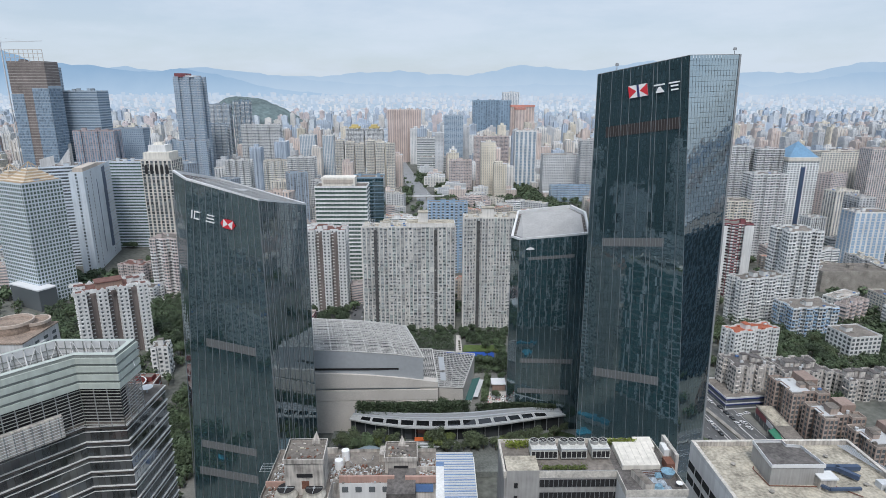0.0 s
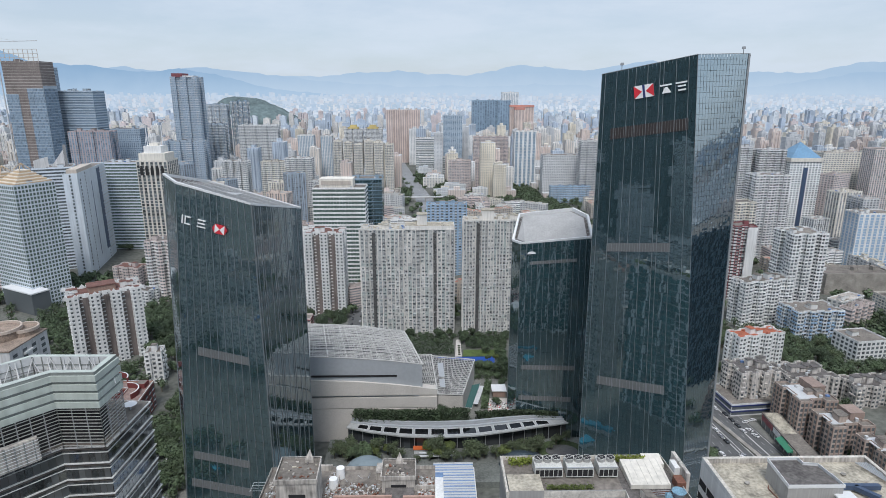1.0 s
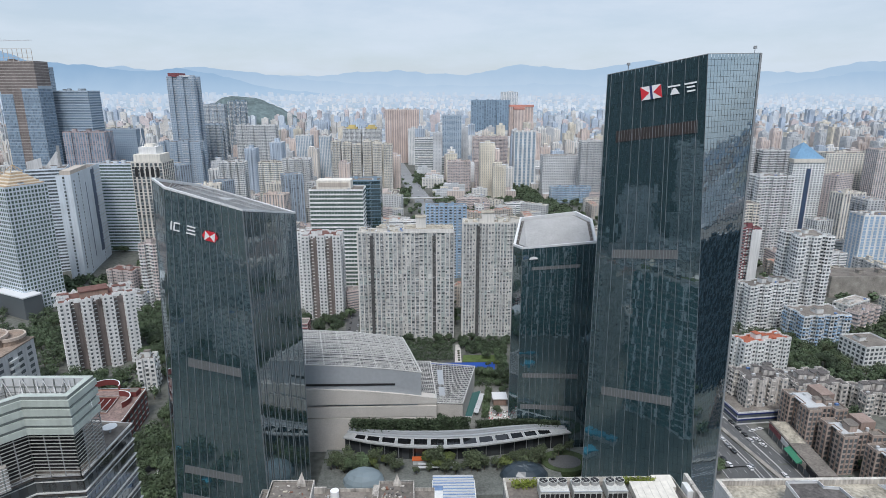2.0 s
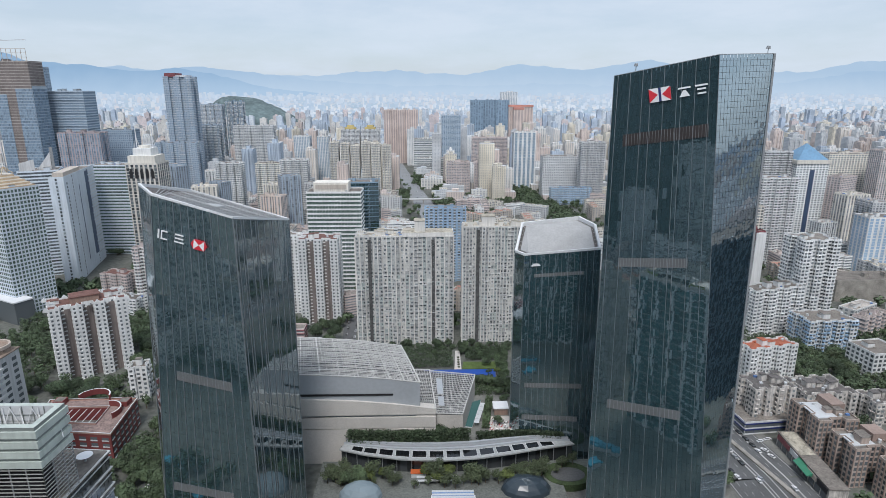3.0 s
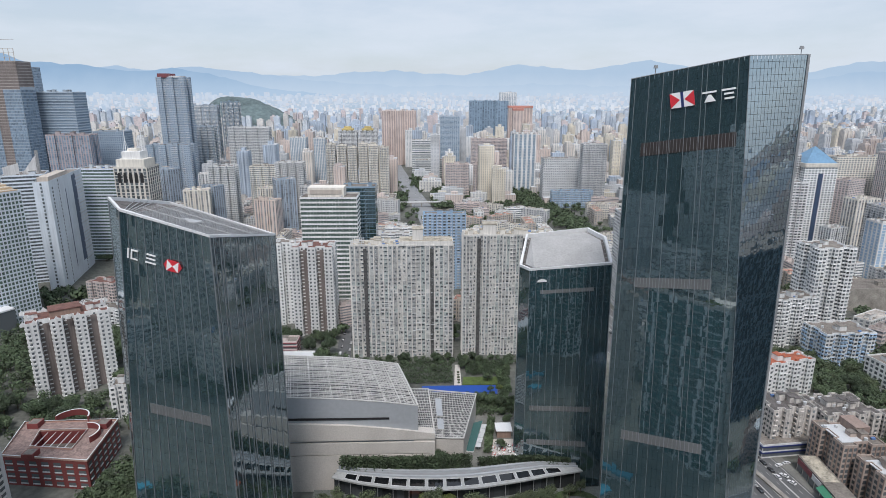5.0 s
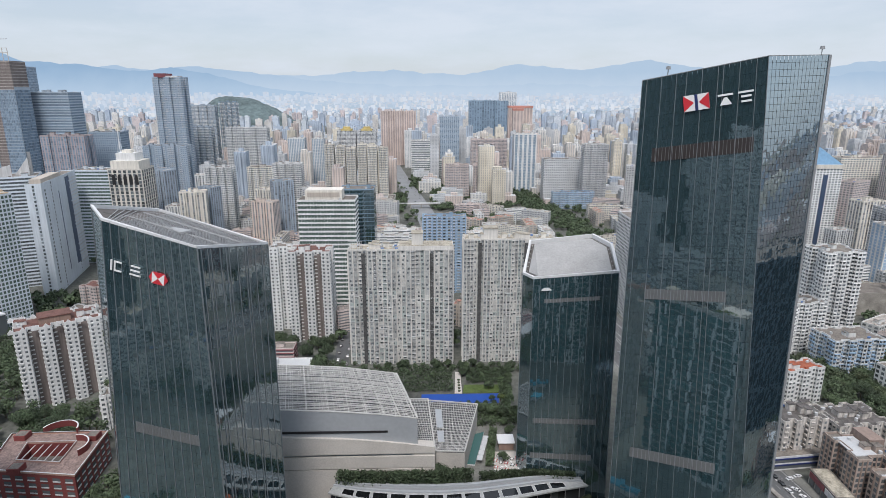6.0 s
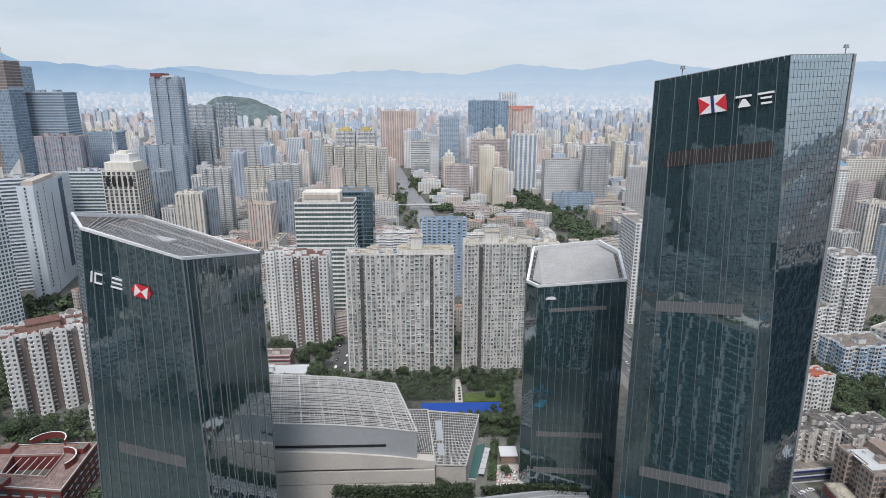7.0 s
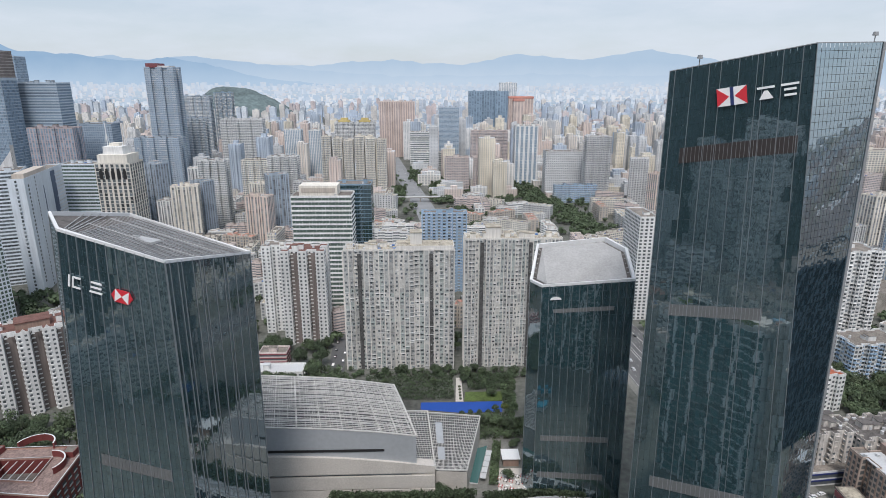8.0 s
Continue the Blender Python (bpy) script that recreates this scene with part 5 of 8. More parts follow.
def ring(poly, z0, z1, out, material, mesh=None, closed=True):
    """A band round a plan that stands out by a little."""
    m = mesh or Mesh()
    k = len(poly)
    mid = Vector((sum(p[0] for p in poly) / k, sum(p[1] for p in poly) / k, 0))

    def push(i):
        a, b, c = Vector(poly[i - 1]), Vector(poly[i]), Vector(poly[(i + 1) % k])
        e, f = (b - a).normalized(), (c - b).normalized()
        n = Vector((e.y, -e.x)) + Vector((f.y, -f.x))
        return b + n.normalized() * out / max(0.5, n.length / 2)
    o = [push(i) for i in range(k)]
    for i in range(k):
        j = (i + 1) % k
        m.face([(*o[i], z0), (*o[j], z0), (*o[j], z1), (*o[i], z1)], material)
        m.face([(*o[i], z1), (*o[j], z1), (*poly[j], z1), (*poly[i], z1)], material)
        m.face([(*poly[i], z0), (*poly[j], z0), (*o[j], z0), (*o[i], z0)], material)
    return m


SLATC = mat("trellis_grey", (0.40, 0.40, 0.38), 0.6, var=0.15)
COPE = mat("stained_coping", (0.58, 0.55, 0.50), 0.85, var=0.22, big=0.3, fine=1.5)
banded = thing("office_building", "angular office block with pale bands, trellis and dark glass", "office building", -90, 125)
def rel(pts, ox=-90, oy=125):
    return [(x - ox, y - oy) for x, y in pts]


CROWN = rel([(-116, 94.0), (-84.4, 129), (-74.9, 129), (-74.6, 138.2), (-94.1, 138.4), (-122, 107)])
BODY = rel([(-117, 94.5), (-85.4, 129.6), (-75.5, 130.3), (-74.9, 150), (-97, 152), (-126, 116)])
INNER = rel([(-113, 101), (-86, 131.5), (-77.5, 131.5), (-77.5, 136), (-93, 136.4), (-119, 109)])
part("core", Mesh().prism(BODY, 0, 121, BRONZEGL, top=ROOFG), banded, "dark glass body")
for i in range(28):
    z = 120.6 - 4.2 * i
    if z < 6:
        break
    part("band", ring(BODY, z, z + 0.24, 0.45, LEDGE), banded, "white projecting ledge")
    part("band", ring(BODY, z - 1.45, z - 1.30, 0.25, LEDGE), banded, "thin white ledge")
    part("spandrel", ring(BODY, z - 0.62, z - 0.05, 0.2, mat("bronze_spandrel", (0.10, 0.085, 0.075), 0.4, var=0.15) if i == 0 else bpy.data.materials["bronze_spandrel"]), banded, "dark bronze spandrel")
m = Mesh()
for i in range(len(BODY)):
    a, b = Vector(BODY[i]), Vector(BODY[(i + 1) % len(BODY)])
    n, e = max(1, round((b - a).length / 1.5)), (b - a).normalized()
    out = Vector((e.y, -e.x)) * 0.07
    for q in range(n):
        p0, p1 = a.lerp(b, (q + 0.04) / n) + out, a.lerp(b, (q + 0.96) / n) + out
        for k in range(27):
            z = 120.6 - 4.2 * k
            for z0, z1 in ((z - 4.0, z - 1.5), (z - 1.28, z - 0.64)):
                m.face([(p0.x, p0.y, z0), (p1.x, p1.y, z0), (p1.x, p1.y, z1), (p0.x, p0.y, z1)], PANEGL)
part("glass_panes", m, banded, "dark bronze and grey window panes", kind="stuff")
part("trellis_core", Mesh().prism(INNER, 121, 132, DARK), banded, "dark plant floor behind the trellis")
for i in range(12):
    part("trellis_slat", ring(CROWN, 121.6 + 0.82 * i, 121.78 + 0.82 * i, 0.10, SLATC), banded, "pale trellis slat")
for a, b in zip(CROWN[:3], CROWN[1:4]):
    n = int((Vector(b) - Vector(a)).length / 2.6)
    for i in range(n + 1):
        p = Vector(a).lerp(Vector(b), i / n)
        part("trellis_post", Mesh().bar((p.x, p.y, 121), (p.x, p.y, 131.6), 0.12, LOUVRE), banded)
for i in range(4):
    part("crown_band", ring(CROWN, 131.3 + 2.15 * i, 132.75 + 2.15 * i, 0.35, PALEG), banded, "pale green-white crown band")
    part("crown_joint", ring(CROWN, 132.75 + 2.15 * i, 133.45 + 2.15 * i, 0.0, CROWNJ), banded, "dark joint between bands")
m = Mesh()
k = len(CROWN)
cm = Vector((-0.0, -5.0))
INN = rel([(-117, 95.2), (-85.0, 130.3), (-76.0, 130.2), (-75.8, 137.0), (-93.6, 137.2), (-121, 107)])
for i in range(k):
    j = (i + 1) % k
    m.face([(*INN[j], 134.0), (*INN[i], 134.0), (*INN[i], 140.0), (*INN[j], 140.0)], SHEETW)
    m.face([(*CROWN[i], 139.95), (*CROWN[j], 139.95), (*INN[j], 140.0), (*INN[i], 140.0)], PALEG)
part("crown_lining", m, banded, "pale inner panels of the crown")
for i in (3, 4):
    a, b = Vector(INN[i]), Vector(INN[(i + 1) % k])
    n = int((b - a).length / 2.2)
    inward = Vector((b.y - a.y, a.x - b.x)).normalized() * -0.12
    for q in range(n + 1):
        p = a.lerp(b, q / n) + inward
        part("lining_joint", Mesh().bar((p.x, p.y, 134), (p.x, p.y, 139.9), 0.10, CROWNJ), banded)
    for q in range(n):
        p, p1 = a.lerp(b, q / n) + inward * 3, a.lerp(b, (q + 1) / n) + inward * 3
        part("brace", Mesh().bar((p.x, p.y, 134.2 if q % 2 else 139.6), (p1.x, p1.y, 139.6 if q % 2 else 134.2), 0.09, TRIM), banded, "white diagonal brace")
    for z in (136, 138):
        part("lining_joint", Mesh().bar((*(a + inward), z), (*(b + inward), z), 0.10, CROWNJ), banded)
a, b = Vector(CROWN[0]), Vector(CROWN[1])
out = Vector((b.y - a.y, a.x - b.x)).normalized() * 1.2
c, d = a + out, a.lerp(b, 0.9) + out
screen = part("screen_wall", Mesh().prism([tuple(c), tuple(d), tuple(d - out * 0.8), tuple(c - out * 0.8)], 121, 126.6, STAINW), banded, "stained pale plant screen")
for q in range(24):
    p = c.lerp(d, (q + 0.5) / 24) + out * 0.06
    part("screen_bar", Mesh().bar((p.x, p.y, 121.2), (p.x, p.y, 126.5), 0.13, CROWNJ), screen)
for q in range(7):
    part("screen_rail", Mesh().bar((*(c + out * 0.1), 121.6 + 0.75 * q), (*(d + out * 0.1), 121.6 + 0.75 * q), 0.08, TRIM), screen)
part("roof", Mesh().face([(x, y, 134.0) for x, y in INN], ROOFW), banded, "pale roof inside the crown")
for a, b in ((INN[4], INN[5]), (INN[3], INN[4])):
    n = int((Vector(a) - Vector(b)).length / 3.2)
    for i in range(n + 1):
        p = Vector(a).lerp(Vector(b), i / n)
        q = Vector((p.x + 0.8, p.y - 0.8))
        m = Mesh().bar((p.x + 0.2, p.y - 0.2, 134), (p.x + 0.2, p.y - 0.2, 139.6), 0.14, TRIM).bar((q.x + 1.0, q.y - 1.0, 134), (p.x, p.y, 138.6), 0.1, TRIM)
        part("truss", m, banded, "white steel prop")
    part("rail", Mesh().bar((*a, 136.6), (*b, 136.6), 0.1, LOUVRE), banded)
dish = thing("roof_dish", "white round dish on the lower roof", "dish", -77.6, 146, 121)
part("dish", Mesh().cyl(0, 0, 1.0, 1.5, 0.5, SIGNW, 1.7, sides=16), dish)
part("stand", Mesh().cyl(0, 0, 0, 1.0, 0.25, ALU, sides=8), dish)
tank = thing("water_tank", "blue tank lying on the trellis roof", "tank", -97, 118, 132)
part("tank", Mesh().bar((-2.5, -2.6, 1.2), (0.6, 0.8, 1.2), 1.1, SHEETB, 12), tank)

# old building with two stained roof houses
COOLW = mat("stained_cooling_shell", (0.42, 0.40, 0.35), 0.75, var=0.25, big=0.4, fine=1.5, streak=True)
old = thing("apartment_building", "old white building with stained roof houses and pink parapets", "apartment building", -24, 150)
rl = lambda pts: rel(pts, -24, 150)
part("wall", Mesh().prism(rl([(-48, 139), (-29.5, 139), (-29.5, 148.4), (0.3, 148.4), (0.3, 163), (-48, 163)]), 0, 90.5, STAINW, top=ROOFG).prism(rl([(-29.4, 139), (0.3, 139), (0.3, 148.3), (-29.4, 148.3)]), 0, 82, STAINW, top=ROOFG), old)
part("parapet", ring(rl([(-48, 139), (-29.5, 139), (-29.5, 148.4), (0.3, 148.4), (0.3, 163), (-48, 163)]), 88.0, 91.6, 0.15, STAINW), old, "stained parapet")
for gb in ((-3.5, -1.9, 90.5, 12.4, -1.3, 92.6), (-24, -3.9, 90.5, -15, -3.3, 92.4), (15.5, -2.2, 90.5, 24.3, -1.6, 92.6)):
    part("front_parapet", Mesh().box(*gb, PINKP), old, "pink rendered parapet")
part("front_wall", Mesh().box(-3.5, -1.95, 82, 12.4, -1.65, 90.4, WHITE), old, "white front wall")
part("window", Mesh().box(16.2, -1.9, 87.2, 23.6, -1.62, 89.8, SHEETB), old, "blue-framed window band")
for i in range(4):
    part("window", Mesh().box(-2.8 + 3.9 * i, -2.05, 87.4, -1.0 + 3.9 * i, -1.9, 89.2, WINDOW), old, "dark small window")
turret = part("roof_house", Mesh().prism(rl([(-41.5, 143), (-30.8, 143), (-31.3, 152.8), (-41.8, 152.8)]), 88, 101.2, STAINW, top=ROOFG), old, "tall stained roof house")
part("cornice", ring(rl([(-41.5, 143), (-30.8, 143), (-31.3, 152.8), (-41.8, 152.8)]), 100.6, 101.9, 0.3, STAINW), turret)
part("window", Mesh().box(-14.2, -7.15, 96.2, -9.8, -6.95, 97.3, DARK), turret, "dark slot window")
part("door", Mesh().box(-12.9, -7.15, 92.6, -10.9, -6.95, 95.0, RUST), turret, "rusty door")
part("gable", Mesh().prism(rl([(-35.3, 151.2), (-32.9, 151.2), (-34.1, 152.6)]), 101.2, [102.2, 102.2, 104.6], STAINW), turret, "pointed pale ornament")
turret = part("roof_house", Mesh().prism(rl([(-14.6, 152.4), (-5.2, 152.4), (-5.5, 160.2), (-14.6, 160.2)]), 88, 95.2, STAINW, top=ROOFG), old, "stained roof house")
part("cornice", ring(rl([(-14.6, 152.4), (-5.2, 152.4), (-5.5, 160.2), (-14.6, 160.2)]), 94.6, 95.9, 0.3, STAINW), turret)
part("window", Mesh().box(12.0, 2.25, 92.0, 16.2, 2.45, 93.0, DARK), turret, "dark slot window")
part("gable", Mesh().prism(rl([(-11, 159.0), (-8.8, 159.0), (-9.9, 160.1)]), 95.2, [96, 96, 98.4], STAINW), turret, "pointed pale ornament")
part("lean_to", Mesh().prism(rl([(-13.6, 143), (-5.5, 143), (-5.5, 152), (-13.6, 152)]), 81.9, [90.5, 90.5, 92.4, 92.4], ROOFD), old, "dark sheet lean-to roof")
part("low_wall", Mesh().box(-3.6, 3, 90.5, -3.2, 13, 92.0, STAINW).box(-16, 12.4, 90.5, -6, 13, 92.4, STAINW).box(7.2, 8, 90.5, 9.4, 13, 92.8, STAINW).box(18.8, 3, 90.5, 24.3, 3.4, 92.2, STAINW), old, "stained low roof walls")
for x, y in ((-41.2, 142.2), (-33.4, 142.0)):
    c = thing("cooling_tower", "round white cooling tower on the old roof", "cooling tower", x, y, 90.5, 0, "cooling towers")
    part("shell", Mesh().cyl(0, 0, 0, 1.0, 3.3, COOLW, 3.25, sides=24).cyl(0, 0, 1.0, 2.2, 3.25, COOLW, 2.3, sides=24).cyl(0, 0, 2.2, 2.9, 2.3, COOLW, 2.4, sides=24, top=DARK), c)
    part("fan", Mesh().box(-2.3, -0.07, 2.95, 2.3, 0.07, 3.02, ALU).box(-0.07, -2.3, 2.95, 0.07, 2.3, 3.02, ALU).cyl(0, 0, 2.92, 3.1, 0.4, ALU, sides=10), c, "cross bars over the dark fan mouth")
rr = random.Random(31)
for x, y in ((-27.2, 159.5), (-28.5, 154.5)):
    t = thing("water_tank", "pale round water tank on the roof", "tank", x, y, 90.5)
    part("tank", Mesh().cyl(0, 0, 0, 3.2, 1.25, SIGNW, 1.2, sides=16), t)
m = Mesh()
for _ in range(800):
    x, y = rr.choice(((rr.uniform(-27, -15.5), rr.uniform(148, 156)), (rr.uniform(-30.5, -27), rr.uniform(148, 161)), (rr.uniform(-4.5, 0), rr.uniform(149, 159)), (rr.uniform(-47, -42), rr.uniform(141, 157))))
    s = rr.uniform(0.1, 0.42)
    m.box(x + 24 - s, y - 150 - s * 0.7, 90.5, x + 24 + s, y - 150 + s * 0.7, 90.5 + rr.uniform(0.1, 0.7), rr.choice((CONC, STAINW, ROOFG, RUST, SHEETW)), rot=rr.uniform(0, 3))
for _ in range(60):
    x, y, z = rr.choice(((rr.uniform(-40.8, -31.6), rr.uniform(144, 152), 101.2), (rr.uniform(-14, -6), rr.uniform(153, 159.5), 95.2)))
    w = rr.uniform(0.15, 0.6)
    m.box(x + 24 - w, y - 150 - w * 0.5, z, x + 24 + w, y - 150 + w * 0.5, z + rr.uniform(0.08, 0.4), rr.choice((CONC, STAINW, ROOFD, RUST, ROOFW)), rot=rr.uniform(0, 3))
for _ in range(26):
    x, y = rr.uniform(-30, -15), rr.uniform(148, 161)
    m.bar((x + 24, y - 150, 90.8), (x + 24 + rr.uniform(-3, 3), y - 150 + rr.uniform(-2, 2), 90.8 + rr.uniform(0, 0.8)), 0.06, rr.choice((RUST, ALU, SHEETW)))
part("roof_clutter", m, old, "boards, pots and rubble on the roof", kind="stuff")
m = Mesh()
for i in range(4):
    m.bar((-24, 2.0 + 1.2 * i, 91.8), (-27.5, 2.0 + 1.2 * i, 91.8), 0.05, SHEETW)
m.bar((-27.3, 1.6, 91.8), (-27.3, 6, 91.8), 0.05, SHEETW)
part("drying_rack", m, old, "white metal drying rack")

# low building with a striped sheet roof
SHEETP = mat("faded_blue_sheet", (0.20, 0.31, 0.52), 0.55, var=0.15, fine=0.8)
stripes = thing("market_shed", "low shed with a striped blue and white sheet roof", "shed", 11, 250)
part("wall", Mesh().prism(rel([(-0.5, 232), (20, 232), (20.2, 267), (-0.5, 267)], 11, 250), 0, 17.5, WHITE), stripes)
for i in range(54):
    y0 = 232 + i * 0.65
    m = Mesh().prism(rel([(4.6 if y0 < 259 else -0.2, y0), (19.4, y0), (19.5, y0 + 0.63), (4.6 if y0 < 259 else -0.2, y0 + 0.63)], 11, 250), 17.5, [18.6 + 0.027 * i + (0.18 if i % 2 else 0)] * 4, SHEETP if i % 3 == 0 else SHEETW)
    part("roof_sheet", m, stripes, "blue sheet strip" if i % 3 == 0 else "white sheet strip")

# grey building with planters and chillers
CHILLW = mat("dulled_white_casing", (0.60, 0.60, 0.57), 0.6, var=0.15, big=0.5, fine=2)
CHILLG = mat("grey_fan_housing", (0.33, 0.33, 0.32), 0.6, var=0.15, fine=2)
grey = thing("office_building", "grey tiled office building with roof planters and chillers", "office building", 44, 150)
rg = lambda pts: rel(pts, 44, 150)
part("wall", Mesh().prism(rg([(19.6, 144.4), (51.5, 144.4), (51.5, 160.2), (19.6, 160.2)]), 0, 95.3, GREYT, top=ROOFG).prism(rg([(51.5, 136), (68, 136), (66.5, 160.2), (51.5, 160.2)]), 0, 95.0, WHITE, top=ROOFD), grey)
part("corner_block", Mesh().prism(rg([(20.2, 144.0), (29.4, 144.0), (29.4, 151), (20.2, 151)]), 80, 97.0, GREYT, top=ROOFW), grey, "raised corner block")
part("parapet", ring(rg([(19.6, 144.4), (51.5, 144.4), (51.5, 136), (68, 136), (66.5, 160.2), (19.6, 160.2)]), 94.4, 96.5, 0.2, COPE), grey, "pale parapet coping")
part("inner_parapet", Mesh().box(-24.2, 15.6 - 5.6, 95.3, 22.4, 10.2, 96.6, COPE).box(-24.4, -5.6, 95.3, -24.0, 10.2, 96.6, COPE).box(-14.6, -5.7, 95.3, 7.5, -5.3, 96.5, GREYT), grey, "pale inner parapet")
for i in range(9):
    z = 91.4 - 4.2 * i
    m = Mesh().box(-14.4, -5.75, z, 7.4, -5.6, z + 2.3, DARK)
    w = part("window_band", m, grey, "dark ribbon window")
    for q in range(17):
        part("mullion", Mesh().box(-14.4 + 1.32 * q, -5.85, z, -14.28 + 1.32 * q, -5.7, z + 2.3, LOUVRE), w)
    part("window", Mesh().box(-21.6, -6.16, z, -20.6, -6.0, z + 1.6, DARK), grey, "small dark window")
for x0, x1 in ((28.2, 35.8), (37.0, 44.4), (46.0, 51.2)):
    c = thing("chiller_unit", "white rooftop chiller with dark grilles and fans", "chiller", (x0 + x1) / 2, 153.5, 96.0, 0, "rooftop chillers")
    w = (x1 - x0) / 2
    part("casing", Mesh().box(-w, -2.6, 2.3, w, 2.6, 3.0, CHILLW).box(-w + 0.1, -2.45, 0.15, w - 0.1, 2.45, 2.3, DARK).box(-w, -2.6, 0, w, 2.6, 0.15, CHILLW), c)
    n = int(2 * w / 1.25)
    for i in range(n + 1):
        part("grille_post", Mesh().box(-w + 2 * w * i / n - 0.07, -2.62, 0, -w + 2 * w * i / n + 0.07, -2.44, 2.3, CHILLW), c)
    part("end_panel", Mesh().box(-w, -2.5, 0.15, -w + 0.12, 2.5, 2.3, CHILLW), c)
    part("end_panel", Mesh().box(w - 0.12, -2.5, 0.15, w, 2.5, 2.3, CHILLW), c)
    nf = 3 if w > 3 else 2
    for i in range(nf):
        cx = -w + 2 * w * (i + 0.5) / nf
        m = Mesh().cyl(cx, 0.7, 3.0, 4.1, 1.12, CHILLG, 1.18, sides=18, top=DARK)
        for a in range(18):
            u, v = 2 * math.pi * a / 18, 2 * math.pi * (a + 1) / 18
            m.bar((cx + 1.18 * math.cos(u), 0.7 + 1.18 * math.sin(u), 4.12), (cx + 1.18 * math.cos(v), 0.7 + 1.18 * math.sin(v), 4.12), 0.07, CHILLW)
        for a in (0.4, 1.97):
            m.bar((cx - 1.1 * math.cos(a), 0.7 - 1.1 * math.sin(a), 4.14), (cx + 1.1 * math.cos(a), 0.7 + 1.1 * math.sin(a), 4.14), 0.035, CHILLW)
        part("fan", m, c, "round fan housing with a wire guard")
    part("pipe", Mesh().bar((-w, -2.8, 3.2), (w, -2.8, 3.2), 0.12, ALU, 6), c)
m = Mesh().prism(rg([(53.6, 146.5), (64.5, 146.5), (64.8, 157.2), (53.6, 157.2)]), 95.2, [96.6, 96.6, 97.3, 97.3], CREAM, rot=0)
part("sheet_roof", m, grey, "cream sheet roof")
part("sheet_roof", Mesh().prism(rg([(60.5, 155.5), (66, 155.5), (66, 160), (60.5, 160)]), 95.2, [96.6, 96.6, 97.2, 97.2], CREAM), grey, "cream sheet roof")
part("screen_wall", Mesh().prism(rg([(69.2, 148), (70.2, 148), (70.0, 158.5), (69.0, 158.5)]), 0, 98.8, STAINW), grey, "tall narrow stained wall")
part("screen_wall", Mesh().prism(rg([(67.6, 152), (69.2, 152), (69.2, 156), (67.6, 156)]), 0, 97.8, WHITE), grey, "pale vent shaft")
part("vent_house", Mesh().prism(rg([(57.0, 137.2), (59.4, 137.2), (57.6, 144), (55.2, 144)]), 94, 97.2, STAINW, top=ROOFG), grey, "low vent house")
part("brown_box", Mesh().prism(rg([(66, 146), (68.4, 146), (68.4, 149.5), (66, 149.5)]), 95, 97.4, RUST), grey, "brown plant box")
for x in np.arange(10.4, 20.2, 1.9):
    part("sheet_seam", Mesh().bar((x, -3.4, 96.68), (x + 0.1, 7.1, 97.36), 0.05, COPE), grey, "raised seam of the sheet roof")


def heap(cx, cy, w, d, h, material, seed):
    """A crumpled cover over stacked goods."""
    m, n = Mesh(), 7
    def up(i, j):
        u, v = i / n, j / n
        e = min(u, 1 - u, v, 1 - v) * 5
        return (cx + w * (u - 0.5), cy + d * (v - 0.5), 95.02 + h * min(1, e) * (0.75 + 0.5 * noise.noise(Vector((u * 4, v * 4, seed)))))
    for i in range(n):
        for j in range(n):
            m.face([up(i, j), up(i + 1, j), up(i + 1, j + 1), up(i, j + 1)], material)
    return m


TARPB = mat("pale_blue_tarpaulin", (0.19, 0.33, 0.43), 0.6, var=0.3, big=0.8, fine=3, bump=0.3)
TARPG = mat("grey_blue_tarpaulin", (0.33, 0.38, 0.43), 0.6, var=0.3, big=0.8, fine=3, bump=0.3)
for k, (x, y, w, d, h, mt) in enumerate(((16.6, -8.4, 2.6, 2.0, 1.1, TARPG), (18.8, -9.4, 2.4, 2.2, 1.0, TARPG), (17.2, -11.2, 2.8, 2.0, 1.2, TARPB), (19.6, -11.8, 2.2, 1.8, 0.9, TARPG), (18.9, -6.4, 2.0, 1.6, 1.5, TARPB))):
    part("tarpaulin", heap(x, y, w, d, h, mt, k), grey, "crumpled blue-grey tarpaulin over stacked goods")
part("tank", Mesh().cyl(21.4, -6.6, 95.0, 96.9, 1.1, TARPG, 1.9, sides=18, top=TARPB), grey, "round grey tank with a pale blue cover")
part("dish", Mesh().cyl(23.0, -11.0, 95.9, 96.3, 0.35, SIGNW, 1.0, sides=14), grey, "white dish on a short post")
part("dish_post", Mesh().bar((23.0, -11.0, 95), (23.0, -11.0, 95.9), 0.08, ALU), grey)
for k in range(5):
    part("roof_pipe", Mesh().bar((14.5, -4.6 - 0.4 * k, 95.3), (20.5, -4.2 - 0.4 * k, 95.3), 0.08, RUST if k % 2 else ALU, 6), grey)

